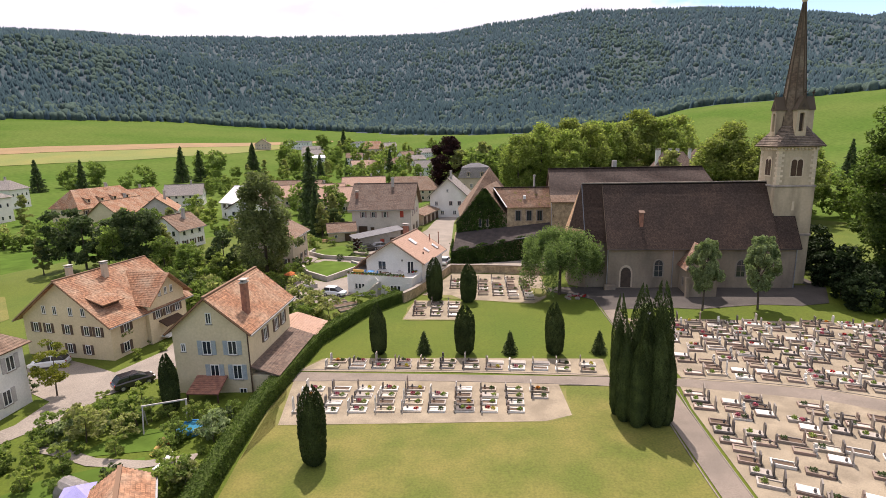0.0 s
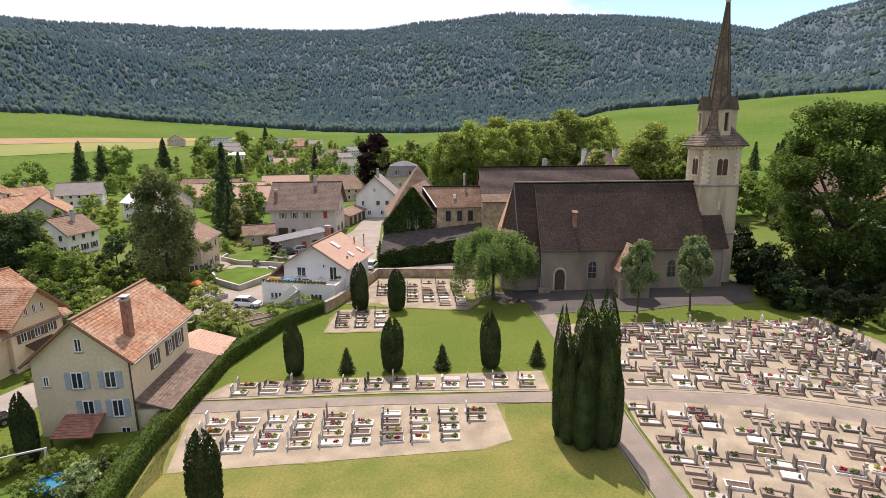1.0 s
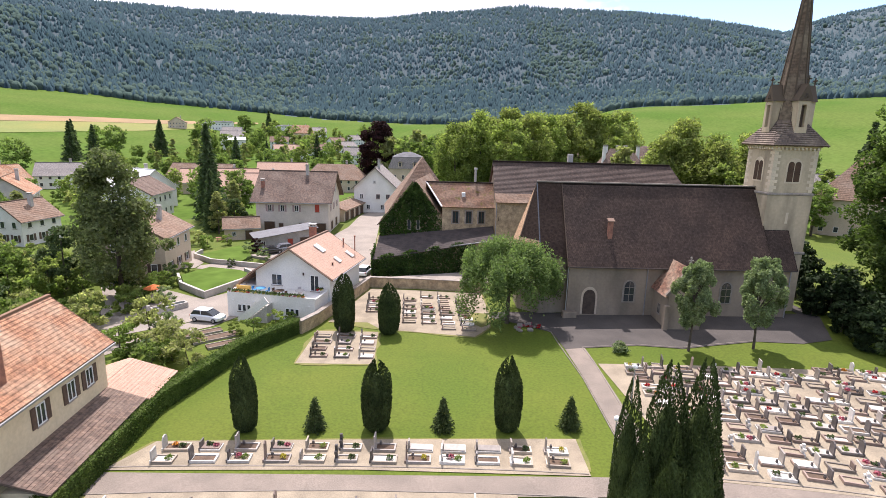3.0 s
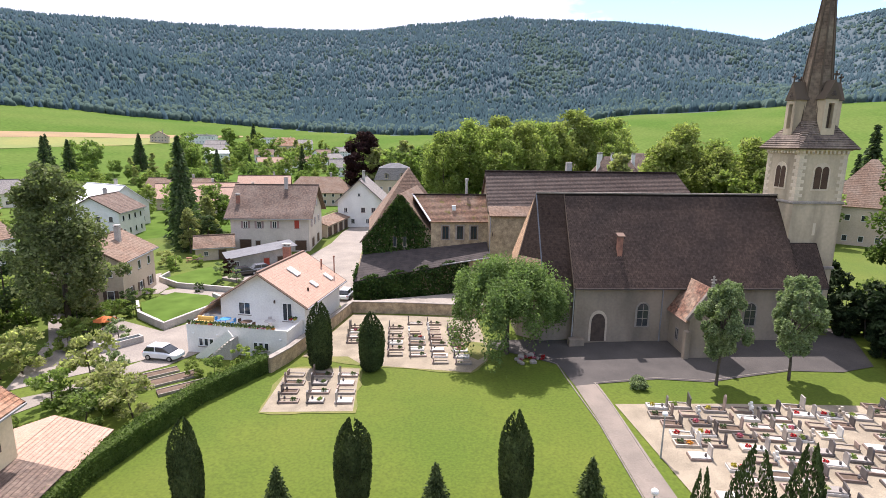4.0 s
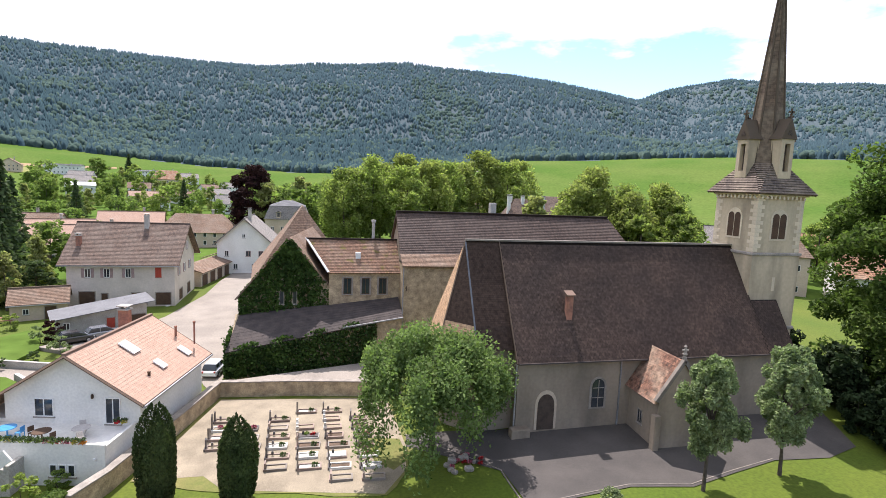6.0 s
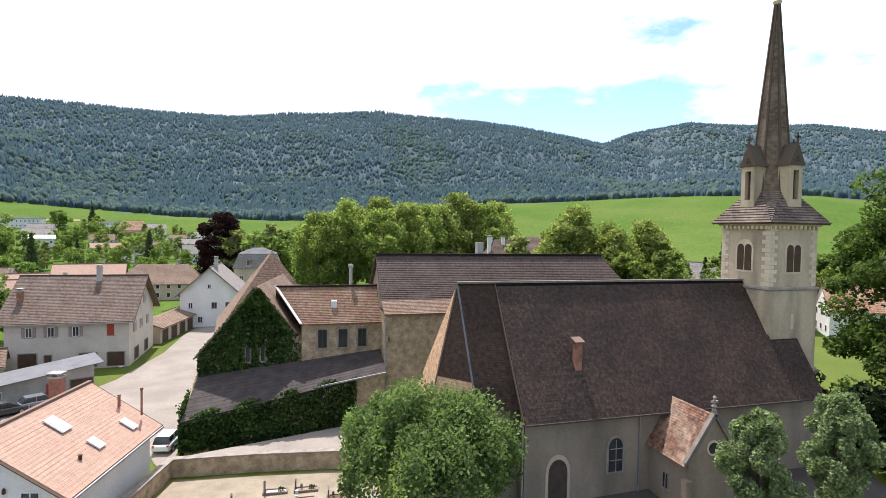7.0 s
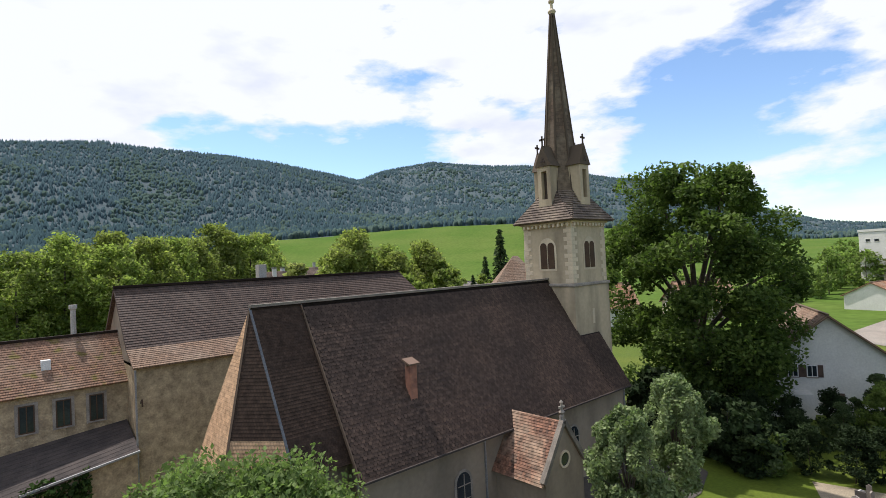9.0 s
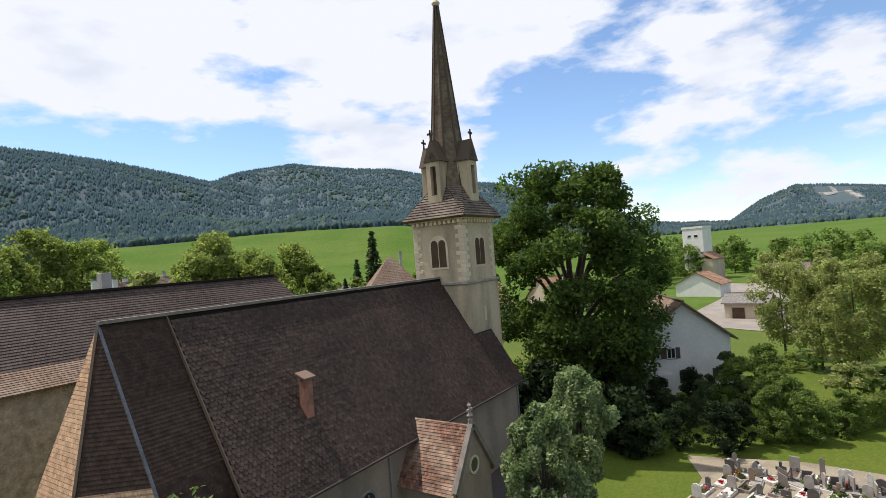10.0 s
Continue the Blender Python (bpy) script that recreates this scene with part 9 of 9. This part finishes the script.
ORANGE_CLOTH = material("orange_cloth", (0.55, 0.16, 0.04), (0.48, 0.13, 0.035), scale=3, bump=0.1)
LILAC = material("lilac_cloth", (0.36, 0.34, 0.62), (0.32, 0.3, 0.55), scale=3, bump=0.1)
BLUE_PLASTIC = material("blue_plastic", (0.06, 0.28, 0.55), (0.05, 0.22, 0.48), scale=3, rough=0.4, bump=0.05)
YELLOW_PLASTIC = material("yellow_plastic", (0.62, 0.42, 0.12), (0.55, 0.36, 0.1), scale=3, rough=0.4, bump=0.05)
parasol(-22.8, 101.8, ground_z(-22.8, 101.8), ORANGE_CLOTH, "open orange parasol by the lane garden")


def garden_things():
    g = ground_z
    t = thing("garden_pavilion", pose(-16.5, 33.0, g(-16.5, 33.0), 0, 0, 25), "small lilac cloth pavilion on the lawn", "pavilion", fixed=True)
    for sx in (-1, 1):
        for sy in (-1, 1):
            part("pole", bars(((sx * .9, sy * .9, 0), (sx * .9, sy * .9, 2.0)), w=.05), WHITE_PAINT, t)
    cn = bmesh.new()
    bmesh.ops.create_cone(cn, cap_ends=False, segments=4, radius1=1.45, radius2=.05, depth=.6, matrix=pose(0, 0, 2.25, 0, 0, 45))
    bmesh.ops.solidify(cn, geom=cn.faces[:], thickness=.03)
    part("canopy", cn, LILAC, t)
    t = thing("play_tunnel", pose(-18.6, 35.2, g(-18.6, 35.2), 0, 0, -20), "grey rounded garden shelter on the lawn", "shelter", fixed=True)
    bm = bmesh.new()
    rows = []
    for i in range(9):
        a = math.pi * i / 8
        rows.append([bm.verts.new((xx, .95 * math.cos(a), 1.25 * math.sin(a))) for xx in (-1.4, 1.4)])
    for a, b in zip(rows, rows[1:]):
        bm.faces.new((a[0], a[1], b[1], b[0]))
    bmesh.ops.solidify(bm, geom=bm.faces[:], thickness=.06)
    part("hood", bm, SHUTTER_GREY, t)
    t = thing("paddling_pool", pose(-15.0, 44.2, g(-15, 44)), "round blue paddling pool in the garden", "pool", fixed=True)
    part("wall", lathe([(1.1, 0), (1.14, .6), (1.04, .62), (1.02, .1)], 20), BLUE_PLASTIC, t)
    part("water", lathe([(1.01, .1), (1.01, .5)], 20), glassy("pool_water", (0.03, 0.16, 0.25)), t)
    for x, y, r in ((-15.1, 35.8, 30), (-14.2, 39.0, 80)):
        t = thing("sun_lounger", pose(x, y, g(x, y), 0, 0, r), "white plastic sun lounger on the lawn", "lounger", fixed=True)
        part("seat", box(-.9, -.32, .28, .4, .32, .36, .03), WHITE_PAINT, t)
        part("backrest", box(0, -.32, 0, .75, .32, .07, .03, pose(.4, 0, .3, 0, -35, 0)), WHITE_PAINT, t)
        for sx in (-.75, .3):
            for sy in (-.26, .26):
                part("leg", box(sx - .03, sy - .03, 0, sx + .03, sy + .03, .3), WHITE_PAINT, t)
    t = thing("toy_slide", pose(-15.8, 41.0, g(-15.8, 41.0), 0, 0, 60), "small yellow plastic toy slide", "slide", fixed=True)
    part("chute", bars(((-.8, 0, .1), (.5, 0, 1.1)), w=.5, h=.08), YELLOW_PLASTIC, t)
    part("ladder", bars(((.5, -.2, 1.1), (.8, -.2, 0)), ((.5, .2, 1.1), (.8, .2, 0)), w=.07), RED_PAINT, t)
    t = thing("garden_swing", pose(-17.9, 45.2, g(-17.9, 45.2), 0, 0, 25), "wooden swing frame beside the house", "swing", fixed=True)
    part("beam", bars(((-1.9, 0, 2.3), (1.9, 0, 2.3)), w=.12), SHUTTER_GREY, t)
    for sx in (-1.8, 1.8):
        for sy in (-.9, .9):
            part("leg", bars(((sx, sy, 0), (sx, 0, 2.3)), w=.1), SHUTTER_GREY, t)
    sheet("pavement_garden_path", [(-27.5, 42.0), (-24.4, 41.1), (-20.8, 39.9), (-16.3, 39.7), (-12.3, 40.9), (-12.2, 39.8), (-16.3, 38.6), (-20.9, 38.8), (-24.6, 40.0), (-28, 40.8)], LANE, .06, "winding stone garden path", "path", plan=False)
    # small shed roof at the lower edge
    gable_house("shed", -18.7, 37.6, g(-18.7, 37.6), 30, 3.6, 4.0, 1.9, 1.1, BEIGE, RED_TILE, "small shed with red tile roof", category="shed", over=.3, verge=.25)
    # kitchen garden beds
    for x, y, r, w, l in ((-13.4, 88.0, -62, 1.2, 4.4), (-11.6, 86.4, -62, 1.6, 5.0), (-9.6, 84.6, -62, 1.2, 5.0)):
        t = thing("vegetable_bed", pose(x, y, g(x, y) + .02, 0, 0, r), "brown dug vegetable bed with board edging", "bed")
        part("soil", box(-w / 2, -l / 2, -.2, w / 2, l / 2, .14), SOIL, t)
        for s in (-1, 1):
            part("board", box(s * w / 2 - .05, -l / 2, -.2, s * w / 2 + .05, l / 2, .22), KERB, t)
    # table bench near the small shed
    t = thing("picnic_table", pose(-24.6, 143.6, g(-24.6, 143.6), 0, 0, 10), "red picnic table with benches", "table")
    part("tabletop", box(-1.1, -.4, .7, 1.1, .4, .76), BRICK, t)
    for s in (-1, 1):
        part("bench", box(-1.1, s * .8 - .15, .42, 1.1, s * .8 + .15, .48), BRICK, t)
        part("leg", bars(((s * .8, -.8, 0), (s * .8, .3, .72)), ((s * .8, .8, 0), (s * .8, -.3, .72)), w=.08), BRICK, t)


garden_things()


def terrace_pots():
    rng = random.Random(8)
    m0 = placed(pose(-2.6, 101.0, -0.25, 0, 0, -18))
    pot = None
    for i in range(22):
        u = -6.6 + i * .52
        w = m0 @ Vector((u, -9.5 if i < 20 else -6.2, 3.45))
        if pot is None:
            pot = thing("flower_pot", pose(*w), "potted plant along the terrace parapet", "flower pot", "terrace pots", fixed=True)
            part("pot", lathe([(.12, 0), (.17, .26), (.14, .26)], 8), BRICK, pot)
            o = new("plant", FLOWER_MESHES[5])
            o.parent, o.location = pot, (0, 0, .15)
        else:
            q = copy_thing(pot, pose(*w, 0, 0, rng.uniform(0, 360)))
            q.children[1].data = FLOWER_MESHES[rng.choice((0, 1, 2, 3, 4, 5, 6, 6))]


terrace_pots()


def lamp_posts():
    for x, y in ((29.3, 67.2), (23.9, 59.0)):
        t = thing("lamp_post", pose(x, y, ground_z(x, y)), "slim path lamp with a round globe", "lamp")
        part("pole", lathe([(.07, 0), (.05, 3.3)], 8), ZINC, t)
        gl = bmesh.new()
        bmesh.ops.create_icosphere(gl, subdivisions=2, radius=.22, matrix=pose(0, 0, 3.5))
        part("globe", gl, WHITE_PAINT, t)
    # flower bed and rocks under the weeping tree
    rng = random.Random(3)
    me = mesh_of(box(-.3, -.22, -.1, .3, .22, .3, .1), "rock", KERB)
    for i in range(9):
        x, y = 23.4 + rng.uniform(-.5, 3.2), 85.8 + rng.uniform(-1.4, .6)
        r = tagged(new("rock", me), "pale rock in the bed under the tree", "rock", "bed rocks")
        r.matrix_world = placed(pose(x, y, ground_z(x, y) + .05, 0, 0, rng.uniform(0, 360))) @ Matrix.Scale(rng.uniform(.5, 1.2), 4)
    for i in range(8):
        x, y = 24.2 + rng.uniform(-.6, 2.6), 86.0 + rng.uniform(-1.2, .6)
        r = tagged(new("flower_clump", FLOWER_MESHES[i % 2]), "red flowers in the bed under the tree", "flowers", "bed flowers")
        r.matrix_world = placed(pose(x, y, ground_z(x, y) + .06))


lamp_posts()


def terrace_furniture():
    base = placed(pose(-2.6, 101.0, -0.25, 0, 0, -18))
    s = thing("garden_sofa", base @ pose(-5.6, -8.3, 2.97), "yellow cushioned sofa on the terrace", "sofa", fixed=True)
    part("seat", box(-1.0, -.4, .1, 1.0, .4, .45, .06), YELLOW_PLASTIC, s)
    part("backrest", box(-1.0, .3, .4, 1.0, .5, .9, .06), YELLOW_PLASTIC, s)
    for x, y, mat, lb in ((-3.2, -7.9, BLUE_PLASTIC, "round blue terrace table"), (-0.4, -8.3, WOOD, "dark round terrace table"), (2.0, -7.6, SHUTTER_GREY, "round grey terrace table")):
        t = thing("terrace_table", base @ pose(x, y, 2.97), lb, "table", fixed=True)
        part("tabletop", lathe([(.02, .72), (.62, .72), (.62, .76), (.02, .77)], 16), mat, t)
        part("leg", lathe([(.05, .02), (.05, .72)], 8), mat, t)
        part("foot", lathe([(.3, 0), (.3, .04), (.05, .06)], 12), mat, t)
        for k in range(2):
            a = k * math.pi + x
            c = thing("terrace_chair", base @ pose(x + .95 * math.cos(a), y + .8 * math.sin(a), 2.97, 0, 0, math.degrees(a)), "plain garden chair at a terrace table", "chair", "terrace chairs", fixed=True)
            part("seat", box(-.22, -.22, .42, .22, .22, .46, .01), mat, c)
            part("backrest", box(.2, -.22, .5, .24, .22, .9, .01), mat, c)
            for sx in (-.19, .19):
                for sy in (-.19, .19):
                    part("leg", box(sx - .02, sy - .02, 0, sx + .02, sy + .02, .42), mat, c)


terrace_furniture()
